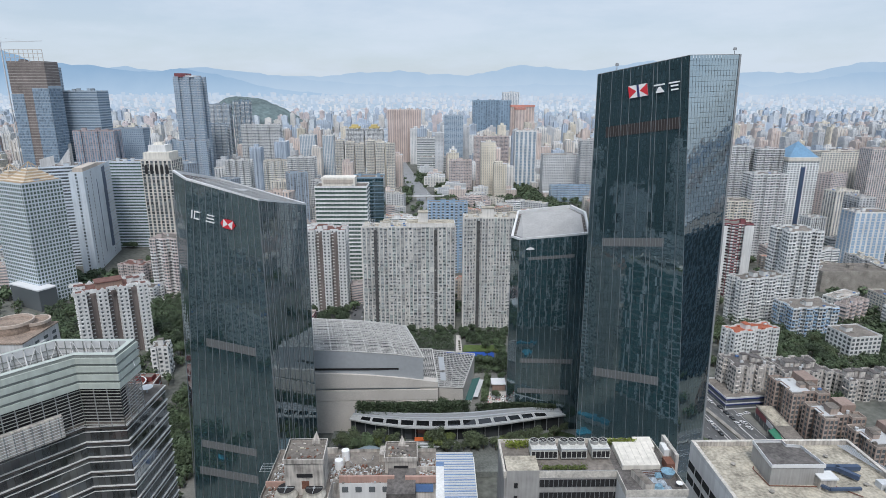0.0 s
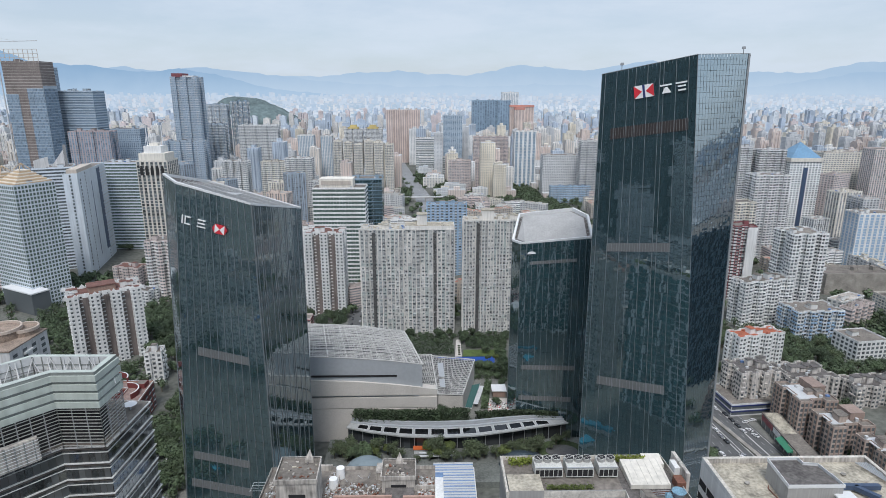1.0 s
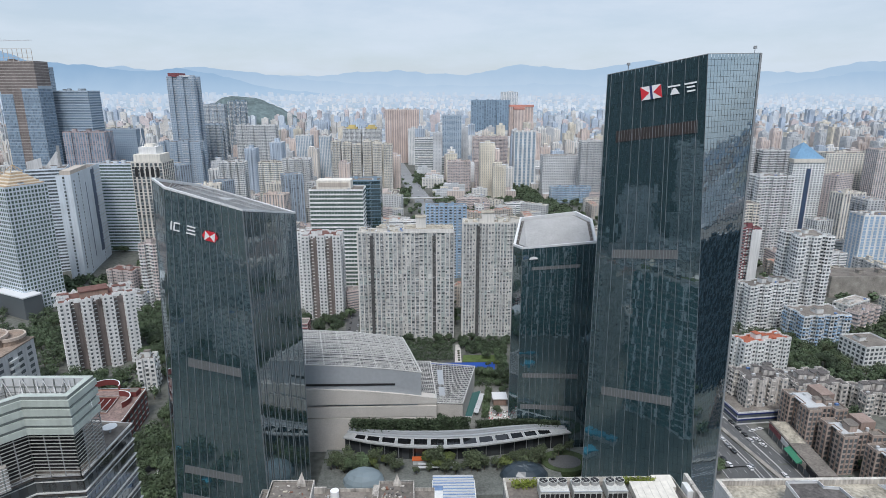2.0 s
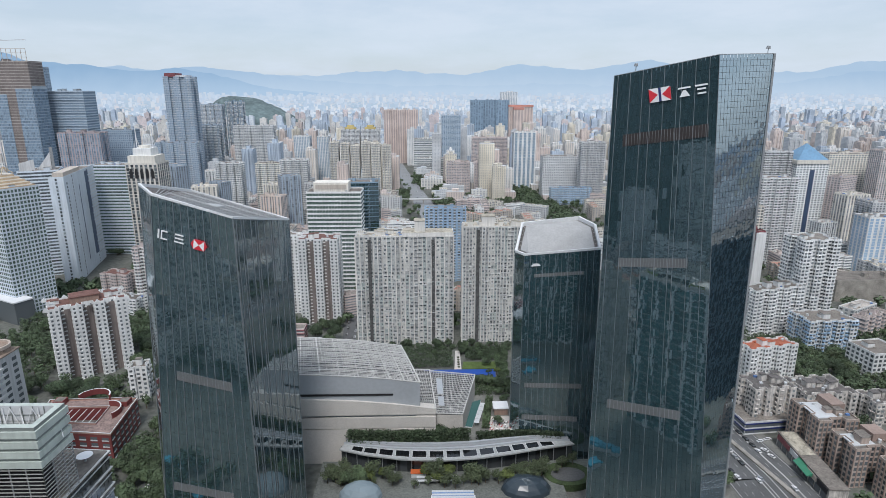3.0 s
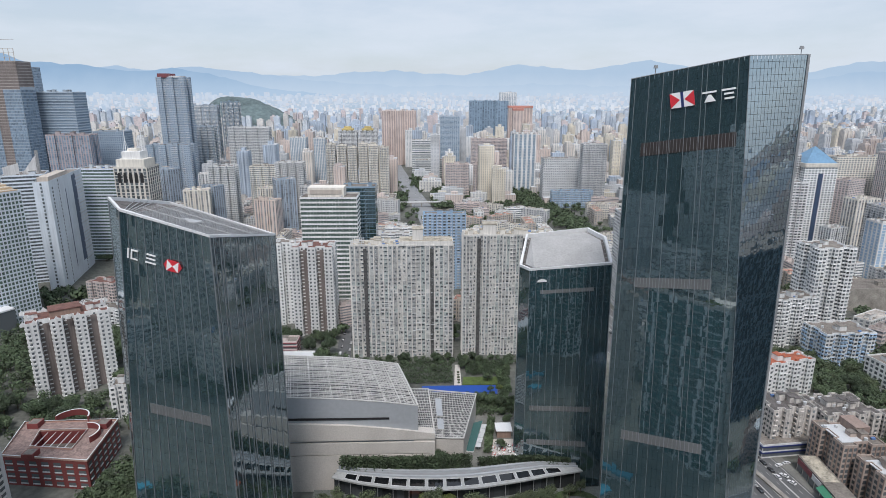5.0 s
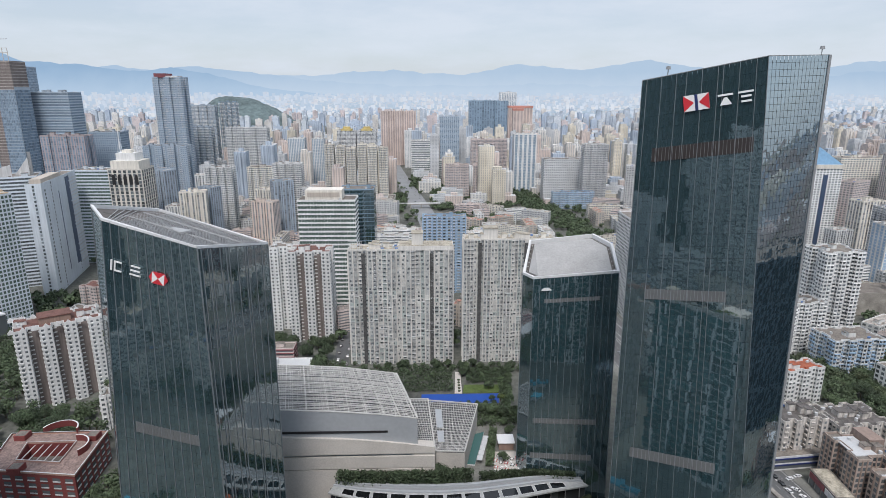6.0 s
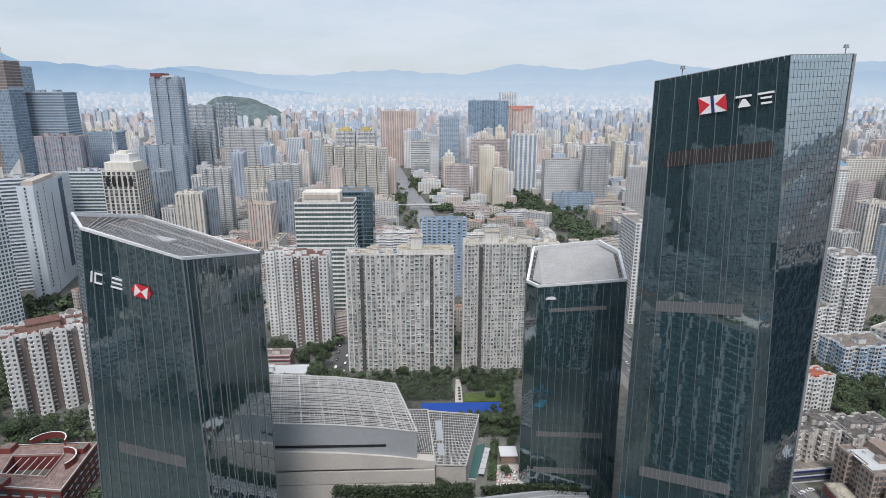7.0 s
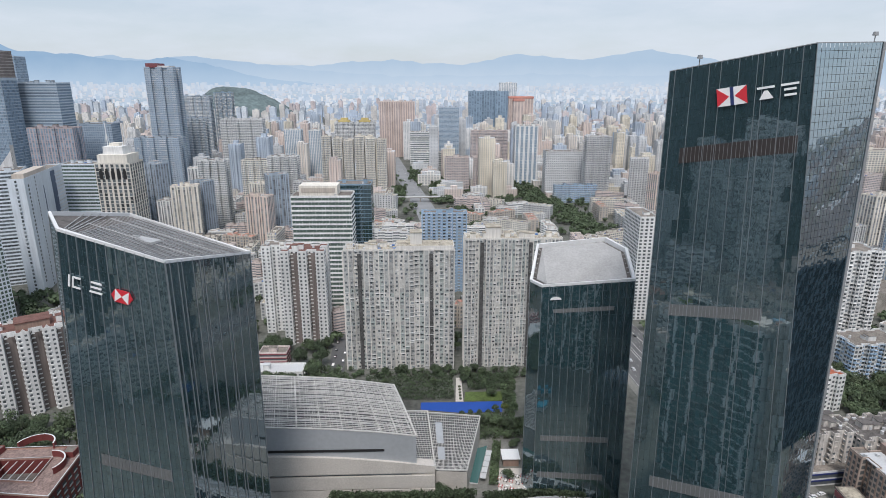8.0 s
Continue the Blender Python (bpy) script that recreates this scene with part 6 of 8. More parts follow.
# glazed rear of the grey building, and the windowed rear of the old one
TEALGL = glass_mat("teal_rear_glass", (0.035, 0.12, 0.125), 0.15, 0.0, 0.5, 0.5)
m = Mesh()
for z in range(22):
    for q in range(24):
        x0 = -24.2 + 1.95 * q
        m.face([(x0 + 1.85, 10.3, 2 + 4.2 * z), (x0, 10.3, 2 + 4.2 * z), (x0, 10.3, 5.6 + 4.2 * z), (x0 + 1.85, 10.3, 5.6 + 4.2 * z)], TEALGL)
part("rear_glazing", m, grey, "teal glass rear wall", kind="stuff")
for x in (-20, -10, 0, 10, 20):
    part("rear_fin", Mesh().box(x - 0.5, 10.3, 0, x + 0.5, 11.2, 95, SIGNW), grey, "white vertical fin")
m = Mesh()
for z in range(28):
    for q in range(16):
        x0 = -22.8 + 2.95 * q
        m.face([(x0 + 1.6, 13.06, 3.8 + 3.1 * z), (x0, 13.06, 3.8 + 3.1 * z), (x0, 13.06, 5.3 + 3.1 * z), (x0 + 1.6, 13.06, 5.3 + 3.1 * z)], WINDOW)
        if q % 3 == 1:
            m.box(x0 - 0.3, 13.0, 2.7 + 3.1 * z, x0 + 2.2, 14.0, 3.7 + 3.1 * z, WHITE)
part("rear_window", m, old, "windows and balconies of the rear wall", kind="stuff")

# low sheds with cyan sheet roofs in the yards below
CYANS = mat("cyan_sheet_metal", (0.05, 0.36, 0.52), 0.5, var=0.12, fine=0.6)
for x, y, w, d, a in ((-177, 192, 22, 6, -8), (34, 201, 20, 6, -14), (40, 219, 6, 9, 10), (-140, 205, 8, 5, 20)):
    sd = thing("yard_shed", "low yard shed with a cyan sheet roof", "shed", x, y, 0, a, "cyan sheds")
    part("wall", Mesh().box(-w / 2 + 0.3, -d / 2 + 0.3, 0, w / 2 - 0.3, d / 2 - 0.3, 3, GREYW), sd)
    part("roof", Mesh().prism([(-w / 2, -d / 2), (w / 2, -d / 2), (w / 2, d / 2), (-w / 2, d / 2)], 3, [3.2, 3.2, 4.2, 4.2], CYANS), sd)

# pale building with a wide beige roof
beige = thing("office_building", "pale rendered building with a wide stained beige roof", "office building", 100, 145)
rb = lambda pts: rel(pts, 100, 145)
part("wall", Mesh().prism(rb([(78.2, 122), (127, 122), (126, 158), (78, 158)]), 0, 95.6, WHITE, top=ROOFW), beige)
par = rb([(78.2, 122), (127, 122), (126, 158), (78, 158)])
m = Mesh()
inn = rb([(79.2, 123), (126, 123), (125, 157), (79, 157)])
for i in range(4):
    j = (i + 1) % 4
    m.face([(*par[i], 95.6), (*par[j], 95.6), (*par[j], 97.2), (*par[i], 97.2)], WHITE)
    m.face([(*par[i], 97.2), (*par[j], 97.2), (*inn[j], 97.2), (*inn[i], 97.2)], COPE)
    m.face([(*inn[j], 95.6), (*inn[i], 95.6), (*inn[i], 97.2), (*inn[j], 97.2)], STAINW)
part("parapet", m, beige, "stained parapet")
for i in range(7):
    part("window", Mesh().box(-22.0, -20 + 4.8 * i - 0.2, 88.2, -21.85, -16.0 + 4.8 * i, 90.6, DARK), beige, "dark window")
    part("window", Mesh().box(-22.0, -20 + 4.8 * i - 0.2, 83.7, -21.85, -16.0 + 4.8 * i, 86.1, DARK), beige, "dark window")
hp = rb([(91.5, 138.7), (105.9, 138.6), (104.6, 147.5), (100.8, 148), (100.6, 150.2), (92.4, 150.2)])
house = part("roof_house", Mesh().prism(hp, 95.6, 101.2, GREYT, top=ROOFD), beige, "grey stair house with a dark flat roof")
part("coping", ring(hp, 101.0, 102.0, 0.18, TRIM), house)
part("porch", Mesh().box(3.9, -8.6, 95.6, 8.3, -5.6, 98.8, STAINW).box(3.6, -9.0, 98.8, 8.6, -5.2, 99.2, TRIM), house, "small white porch")
part("hatch", Mesh().box(8.3, 0.2, 95.6, 10.6, 4.4, 97.6, GREYT), beige, "low roof hatch")
for ax, ay, bx, by, rr0 in ((8.6, -0.6, 20.0, -0.9, 0.9), (13.2, -1, 16.8, -5.6, 0.9), (4.2, -8.2, 5.6, -10.2, 0.5), (5.6, -10.2, 14.2, -10.0, 0.5)):
    part("duct", Mesh().bar((ax, ay, 97.0), (bx, by, 97.0), rr0, STEELB), beige, "blue painted square duct")
for x0, y0, x1, y1 in ((-8.8, -7, -9.4, 0.5), (-8.8, -7, 5, -7.6), (8.5, -7, 13.6, -12), (-9.4, 0.5, -8.6, 1.5)):
    part("pipe", Mesh().bar((x0, y0, 95.9), (x1, y1, 95.9), 0.14, RUST, 6), beige, "thin rusty red pipe")
for x, y in ((-14, 2.6), (-9.5, -9.5), (15, 6), (18, -7)):
    v = thing("roof_vent", "small round rusty roof vent", "vent", x + 100, y + 145, 95.6, 0, "roof vents")
    part("cap", Mesh().cyl(0, 0, 0.35, 0.6, 0.7, CONC, sides=10), v)
    part("stub", Mesh().cyl(0, 0, 0, 0.4, 0.4, CONC, sides=8), v)
for i in range(5):
    part("pipe_run", Mesh().bar((21.5 + 0.7 * i, 10.5, 96.6), (27.5 + 0.7 * i, -9, 96.6), 0.18, ALU, 6), beige, "silver pipe run")
for i in range(3):
    part("plant_box", Mesh().box(20.5 + 0.5 * i, -9 - 3.2 * i, 95.6, 23.6, -6.6 - 3.2 * i, 97.4 + 0.3 * i, (SHEETW, ALU, SHEETB)[i]), beige, "boxed roof plant")
FOOTPRINTS += [(-90, 125, 34, 34), (-24, 150, 26, 14), (11, 250, 12, 20), (44, 150, 26, 14), (100, 145, 26, 20), (-92, 265, 34, 36), (100, 270, 36, 36), (68, 335, 26, 22), (-50, 340, 85, 30), (15, 360, 25, 20)]


# ---- crowns and special shapes of the named buildings ----
SHELLP = glass_mat("pale_shell_glass", (0.20, 0.25, 0.28), 0.6, 0.0, 0.3, 0.5)
SHELLG = glass_mat("dark_blue_shell_glass", (0.035, 0.05, 0.065), 0.3, 0.0, 0.5, 0.3)
PLAZA = mat("plaza_paving", (0.15, 0.16, 0.148), 0.9, var=0.25, big=0.1, fine=0.9)
DGRASS = mat("dark_grass", (0.052, 0.078, 0.032), 0.95, var=0.35, big=0.2, fine=1.5)
TANR = mat("tan_roof_tile", (0.52, 0.40, 0.27), 0.8, var=0.12, fine=0.6)
BLUER = mat("blue_roof_glass", (0.16, 0.30, 0.45), 0.35, var=0.12, fine=0.4)




def find(text):
    return next(o for o in scene.objects if o.get("label") == text)


t = find("pale grid office tower with a stepped pagoda roof")
for cx, cy, w, z in ((8, 1, 32, 117), (-14, -4, 26, 114)):
    for i in range(5):
        s = w * (1 - 0.17 * i) / 2
        part("roof_tier", Mesh().prism([(cx - s, cy - s), (cx + s, cy - s), (cx + s, cy + s), (cx - s, cy + s)], z + 2.4 * i, [z + 1.6 + 2.4 * i] * 4, TANR).prism([(cx - s * 0.88, cy - s * 0.88), (cx + s * 0.88, cy - s * 0.88), (cx + s * 0.88, cy + s * 0.88), (cx - s * 0.88, cy + s * 0.88)], z + 1.6 + 2.4 * i, z + 2.4 + 2.4 * i, CREAM), t, "stepped tan roof tier")
    m = Mesh()
    for sx in (-1, 1):
        for sy in (-1, 1):
            m.bar((cx + sx * 5, cy + sy * 5, z + 12), (cx, cy, z + 18), 0.4, TANR)
    part("roof_peak", m, t, "open pointed frame")
part("podium", Mesh().box(-8, -26, 0, 38, -10, 20, WINDOW).box(-8.5, -26.5, 20, 38.5, -10, 21.2, TRIM), t, "dark glass podium with a white edge")
t = find("white office tower with dark horizontal bands")
part("roof_fin", Mesh().prism([(-2, 0), (12, 0), (12, 1.2), (-2, 1.2)], 116, [117, 136, 136, 117], GREYW), t, "triangular grey roof fin")
part("roof_screen", Mesh().prism([(-18, -6), (-4, -6), (-4, -5), (-18, -5)], 116, [124, 128, 128, 124], GREYW), t, "slanted grey roof screen")
part("mast", Mesh().box(11, 0, 116, 14, 2, 140, LOUVRE), t, "dark square mast")
t = find("white office tower with a vertical glass slit")
part("glass_slit", Mesh().box(7.03, 16, 14, 7.3, 28, 111, STEELB), t, "long dark blue glass slit")
part("slit_line", Mesh().box(7.03, -8.4, 14, 7.25, -7.0, 100, STEELB), t, "thin dark line")
for i in range(26):
    part("wall_rib", Mesh().box(7.02, 30, 12 + 3.8 * i, 7.4, 51, 13.2 + 3.8 * i, GREYW), t, "shallow pale rib")
    part("window", Mesh().box(7.02, -46, 10 + 3.8 * i, 7.1, -43, 12.2 + 3.8 * i, WINDOW), t)
part("base_block", Mesh().box(-22, -8, 0, -7.2, 20, 22, GREYW), t, "low grey link block")
part("roof_house", Mesh().box(-5, -46, 113, 5, 10, 117.5, TANW), t, "tan roof house")
t = find("cream tower with tall dark slots and arches at its top")
part("crown", Mesh().box(-15, -13, 120, 15, 13, 129, CREAM).box(-10, -9, 129, 10, 9, 137, WHITE).box(-5, -5, 137, 5, 5, 140, CREAM), t, "stepped cream crown")
for i in range(5):
    part("arch_window", Mesh().prism([(-14 + 6 * i, -15.3), (-10.4 + 6 * i, -15.3), (-10.4 + 6 * i, -15.0), (-14 + 6 * i, -15.0)], 104, 113, DARK).prism([(-13.4 + 6 * i, -15.3), (-11 + 6 * i, -15.3), (-11 + 6 * i, -15.0), (-13.4 + 6 * i, -15.0)], 113, 115, DARK), t, "dark arched window")
for x in (-9, 9):
    part("mast", Mesh().bar((x, 0, 137), (x, 0, 160), 0.5, TRIM).bar((x - 3, 0, 137), (x, 0, 150), 0.25, TRIM).bar((x + 3, 0, 137), (x, 0, 150), 0.25, TRIM), t, "white roof mast")
t = find("tall concrete tower still under construction")
for x0, x1, top in ((-28.5, -10, 46), (4, 28.5, 48)):
    m = Mesh().box(x0, -17.7, 0, x1, -17.4, 4.2 * top, HAZEGL)
    n = round((x1 - x0) / 2.3)
    for k in range(top):
        for q in range(n):
            a = x0 + (x1 - x0) * q / n
            m.face([(a + 0.1, -17.85, 4.2 * k + 0.2), (a + (x1 - x0) / n - 0.1, -17.85, 4.2 * k + 0.2), (a + (x1 - x0) / n - 0.1, -17.85, 4.2 * k + 3.7), (a + 0.1, -17.85, 4.2 * k + 3.7)], FARGL)
    part("glass_skin", m, t, "blue glass skin climbing the frame")
m = Mesh().box(28.4, -17.1, 0, 28.7, 17, 205, HAZEGL)
for k in range(48):
    for q in range(14):
        m.face([(28.8, -17 + 2.4 * q, 4.2 * k + 0.2), (28.8, -14.8 + 2.4 * q, 4.2 * k + 0.2), (28.8, -14.8 + 2.4 * q, 4.2 * k + 3.7), (28.8, -17 + 2.4 * q, 4.2 * k + 3.7)], FARGL)
part("glass_skin", m, t, "blue glass skin climbing the frame")
m = Mesh()
for i in range(9):
    m.bar((-28 + 7 * i, -17, 240), (-28 + 7 * i, -17, 258), 0.4, TANW)
for z in (246, 252, 258):
    m.bar((-28, -17, z), (28, -17, z), 0.35, TANW)
part("open_frame", m, t, "bare steel frame at the top")
part("tower_crane", Mesh().bar((-31, -19, 0), (-31, -19, 275), 0.9, SHEETW).bar((-36, -19, 268), (32, -19, 270), 0.6, SHEETW).bar((-31, -19, 275), (0, -19, 269.5), 0.2, SHEETW), t, "white tower crane")
t = find("very tall slender grey-blue tower")
part("roof_crown", Mesh().box(-22, -15, 222, -2, 15, 229, MAROON).box(-2, -15, 222, 18, 10, 225, GREYW), t, "dull red roof crown")
t = find("white tower with a blue pyramid roof")
part("pyramid_roof", Mesh().prism([(-22, -21), (22, -21), (22, 21), (-22, 21)], 108, 113, CREAM).face([(-20, -19, 113), (20, -19, 113), (0, 0, 133)], BLUER).face([(20, -19, 113), (20, 19, 113), (0, 0, 133)], BLUER).face([(20, 19, 113), (-20, 19, 113), (0, 0, 133)], BLUER).face([(-20, 19, 113), (-20, -19, 113), (0, 0, 133)], BLUER), t, "blue glass pyramid")
part("glass_strip", Mesh().box(-3, -20.4, 4, 3, -20.0, 100, STEELB), t, "dark blue glass strip")
t = find("white office building with green window bands")
part("roof_house", Mesh().box(-20, -8, 104, 14, 10, 113, CREAM).box(-18, -8.4, 107, 12, -8, 111, TANW), t, "cream plant house")
t = find("white apartment tower with brown roofs and gables")
for i in range(9):
    x = -25 + 6.2 * i
    for y in (-12.8, 11.8):
        peak = 57.4
        part("gable", Mesh().prism([(x - 1.7, y), (x + 1.7, y), (x + 1.7, y + 0.8), (x - 1.7, y + 0.8)], 54, [55.4] * 4, WHITE).face([(x - 1.7, y, 55.4), (x + 1.7, y, 55.4), (x, y, peak)], WHITE).face([(x + 1.7, y + 0.8, 55.4), (x - 1.7, y + 0.8, 55.4), (x, y + 0.8, peak)], WHITE).face([(x - 1.7, y, 55.4), (x, y, peak), (x, y + 0.8, peak), (x - 1.7, y + 0.8, 55.4)], WHITE).face([(x + 1.7, y, 55.4), (x + 1.7, y + 0.8, 55.4), (x, y + 0.8, peak), (x, y, peak)], WHITE), t, "white pointed gable")
part("roof_block", Mesh().box(-10, -6, 54, 8, 6, 59, BROWNW).box(-10.5, -6.5, 59, 8.5, 6.5, 59.6, ROOFB), t, "brown stair block")
part("dark_recess", Mesh().box(-16.8, -9.3, 0, -10.6, -9.05, 53, SHADEB).box(-3.1, -9.3, 0, 3.1, -9.05, 53, SHADEB).box(10.6, -9.3, 0, 16.8, -9.05, 53, SHADEB), t, "brown recessed bay")
t = find("maroon and white apartment tower")
part("white_bay", Mesh().box(-18, -12.6, 0, -8, -11, 72, WHITE).box(9, -12.6, 0, 18, -11, 72, WHITE), t, "white tiled bay")

t = find("pinkish twin block of flats with stepped bays")
part("recess", Mesh().box(-10, -7.85, 0, -3.6, -7.55, 75, SHADEB), t, "grey-brown recessed bay")
part("recess", Mesh().box(3.6, -7.85, 0, 10, -7.55, 75, SHADEB), t, "grey-brown recessed bay")

# red school round a court
ROSER = mat("rose_grey_roof", (0.27, 0.195, 0.175), 0.9, var=0.28, big=0.3, fine=1.2)
sch = thing("school_building", "red brick school with white copings round a court", "school", -203, 342)
rs = lambda pts: rel(pts, -203, 342)
OUT = rs([(-224.5, 327), (-177.5, 321.5), (-181.5, 361), (-233, 359)])
COURT = [(x * 0.5 - 1, y * 0.48) for x, y in OUT]
m = Mesh()
rf = Mesh()
for i in range(4):
    j = (i + 1) % 4
    m.face([(*OUT[i], 0), (*OUT[j], 0), (*OUT[j], 17), (*OUT[i], 17)], REDBRICK)
    m.face([(*COURT[j], 0), (*COURT[i], 0), (*COURT[i], 17), (*COURT[j], 17)], REDBRICK)
    rf.face([(*OUT[i], 17), (*OUT[j], 17), (*COURT[j], 17), (*COURT[i], 17)], ROSER)
part("wall", m, sch)
part("roof", rf, sch, "dark flat roof")
for poly, o in ((OUT, 0.3), (COURT, 0.1)):
    part("coping", ring(poly, 17.0, 18.0, o, PINKP), sch, "pale coping")
    part("coping", ring(poly, 18.0, 18.25, o + 0.1, TRIM), sch, "white coping line")
for lev in range(4):
    z = 2.0 + 3.8 * lev
    for a, b in ((OUT[0], OUT[1]), (OUT[1], OUT[2])):
        a, b = Vector(a), Vector(b)
        e = (b - a).normalized()
        n = Vector((e.y, -e.x))
        for k in range(7):
            s, w = (b - a).length * (k + 0.2) / 7, (b - a).length * 0.6 / 7
            p, q = a + e * s + n * 0.06, a + e * (s + w) + n * 0.06
            win = part("window", Mesh().face([(p.x, p.y, z), (q.x, q.y, z), (q.x, q.y, z + 1.7), (p.x, p.y, z + 1.7)], WINDOW), sch, "wide dark window")
            p, q = p + n * 0.25, q + n * 0.25
            part("sill", Mesh().prism([tuple(p), tuple(q), tuple(q - n * 0.3), tuple(p - n * 0.3)], z - 0.7, z - 0.1, SHEETW), win, "white sill band")
for i in range(6):
    x = -11 + 4.2 * i
    part("pergola_beam", Mesh().bar((x, -8.4, 16.2), (x - 1, 8.6, 16.2), 0.22, TRIM), sch, "white pergola beam over the court")
part("court_floor", Mesh().prism(COURT, 0, 9, ROOFG), sch, "grey inner deck of the court")
for cx, cy in ((-6, -15.5), (17, 13), (-22, 14)):
    part("roof_box", Mesh().box(cx - 3, cy - 3, 17, cx + 3, cy + 3, 20, REDBRICK).box(cx - 2.6, cy - 2.6, 19.9, cx + 2.6, cy + 2.6, 20.05, ROOFG), sch, "low red roof box")
for c, r0, a0, a1 in (((10, 2), 9, -0.6, 1.7), ((-4, 17), 9, 0.1, 3.0)):
    n = 14
    for k in range(n):
        q = [(c[0] + rr1 * math.cos(a0 + (a1 - a0) * f / n), c[1] + rr1 * math.sin(a0 + (a1 - a0) * f / n)) for rr1, f in ((r0, k), (r0 + 0.7, k), (r0 + 0.7, k + 1), (r0, k + 1))]
        part("curved_wall", Mesh().prism(q, 16.8, 20.6, REDBRICK, top=TRIM), sch, "curved red roof wall with white top")
FOOTPRINTS.append((-203, 342, 30, 24))


# old terraced building with round roof decks
TERR = mat("terrace_brown", (0.30, 0.235, 0.19), 0.9, var=0.3, big=0.2, fine=1.2)
ter = thing("terraced_building", "old grey building with round brown roof terraces", "building", -223, 282)
part("wall", Mesh().box(-22, -14, 0, 24, 14, 81, GREYW), ter)
part("roof", Mesh().box(-22.4, -14.4, 81, 24.4, 14.4, 81.6, TERR), ter, "brown roof deck")
for x, y, r0, z in ((-9, -2, 12, 83.5), (9, 3, 9, 85.5), (17, 8, 6.5, 84), (-14, 5, 8, 87)):
    dk = part("round_deck", Mesh().cyl(x, y, 77, z, r0, TERR, sides=28, top=TERR), ter, "round brown roof deck")
    m = Mesh()
    for k in range(28):
        a0, a1 = 2 * math.pi * k / 28, 2 * math.pi * (k + 1) / 28
        m.prism([(x + rr0 * math.cos(a), y + rr0 * math.sin(a)) for rr0, a in ((r0 + 0.3, a0), (r0 + 0.3, a1), (r0 - 0.5, a1), (r0 - 0.5, a0))], z - 0.2, z + 1.3, TANP)
    part("rim", m, dk, "pale curved parapet")
for k in range(20):
    z = 16 + 3.2 * k
    for i in range(4):
        part("window", Mesh().box(24.0, -12 + 6.8 * i, z, 24.12, -9 + 6.8 * i, z + 1.6, WINDOW), ter)
    part("balcony", Mesh().box(24.0, -5, z - 1.0, 25.2, 1, z + 0.1, WHITE), ter, "pale balcony")
FOOTPRINTS.append((-222, 282, 27, 17))
building("apartment_building", "small white block of flats among trees", -194.9, 390.4, 11.5, 12, 23, "flatw", WHITE, nb=1, depth=1.5, roof=ROOFG, turn=12, clutter=1.5)


# ---- vehicles ----
def car_meshes(paint):
    b = Mesh()
    side = [(-2.2, 0.35), (2.2, 0.35), (2.25, 0.75), (1.2, 0.95), (-2.1, 1.0), (-2.25, 0.7)]
    cab = [(-1.7, 0.98), (0.95, 0.94), (0.3, 1.45), (-1.2, 1.48)]
    for prof, w, mt in ((side, 0.88, paint), (cab, 0.74, WINDOW)):
        k = len(prof)
        b.face([(x, -w, z) for x, z in prof], mt)
        b.face([(x, w, z) for x, z in prof][::-1], mt)
        for i in range(k):
            j = (i + 1) % k
            b.face([(prof[j][0], -w, prof[j][1]), (prof[i][0], -w, prof[i][1]), (prof[i][0], w, prof[i][1]), (prof[j][0], w, prof[j][1])], paint if (mt is paint or i == 2) else mt)
    wh = Mesh().bar((0, -0.1, 0), (0, 0.1, 0), 0.33, TYRE, 10)
    return b.done("body"), wh.done("wheel")


CARS_M = {n: car_meshes(p) for n, p in (("white", CARW), ("dark", CARD), ("silver", CARS))}


def car(x, y, turn, colour, z=0.03, group="parked cars"):
    c = thing("car", f"{colour} saloon car standing on the asphalt", "car", x, y, z, turn, group)
    part("body", CARS_M[colour][0], c)
    for sx in (-1.35, 1.4):
        for sy in (-0.8, 0.8):
            part("wheel", CARS_M[colour][1], c, at=pose(sx, sy, 0.33))


vr = random.Random(8)
for i in range(34):
    y = 292 + 7.2 * i + vr.uniform(-2, 2)
    xr = np.interp(y, [p[1] for p in ROAD], [p[0] for p in ROAD])
    lane = vr.choice((-14.2, -10.8, -7.5, -4.4, 4.4, 7.5, 10.8, 14.3))
    if 312 < y < 345 and lane > 2:
        continue
    car(xr + lane, y, 93 + vr.uniform(-2, 2), vr.choice(("white", "white", "silver", "dark")), group="road cars")
for i in range(14):
    car(-66 - 0.16 * i * 2 + (3.6 if i % 2 else -3.4), 446 + 6.5 * i, 92, vr.choice(("white", "dark", "silver")), group="side street cars")
for x, y, a, c in ((183, 351, 97, "white"), (185.9, 343.7, 97, "dark"), (186.6, 336.5, 97, "dark"), (187.2, 330, 97, "dark"), (187.6, 324, 100, "white"), (191.8, 325, 120, "white"), (192.4, 319, 115, "white"), (194.1, 334, 20, "white"), (199.6, 336, 15, "white"), (171.5, 325.5, 100, "white"), (175.4, 299.3, 100, "silver"), (163.9, 301, 96, "white")):
    car(x, y, a, c, group="shop cars")
for i in range(6):
    car(56 + 2.6 * i, 402 + 2.5 * i, 100, vr.choice(("white", "dark")), group="garden cars")
for x, y in ((-150, 240), (-151, 268), (-149, 300), (-150.5, 224), (-151.5, 318)):
    car(x, y, 90 if x < -100 else 4, vr.choice(("white", "dark", "silver")), group="street cars")
bridge = thing("footbridge", "pale concrete footbridge over the avenue", "bridge", -14, 1092, 0, 4)
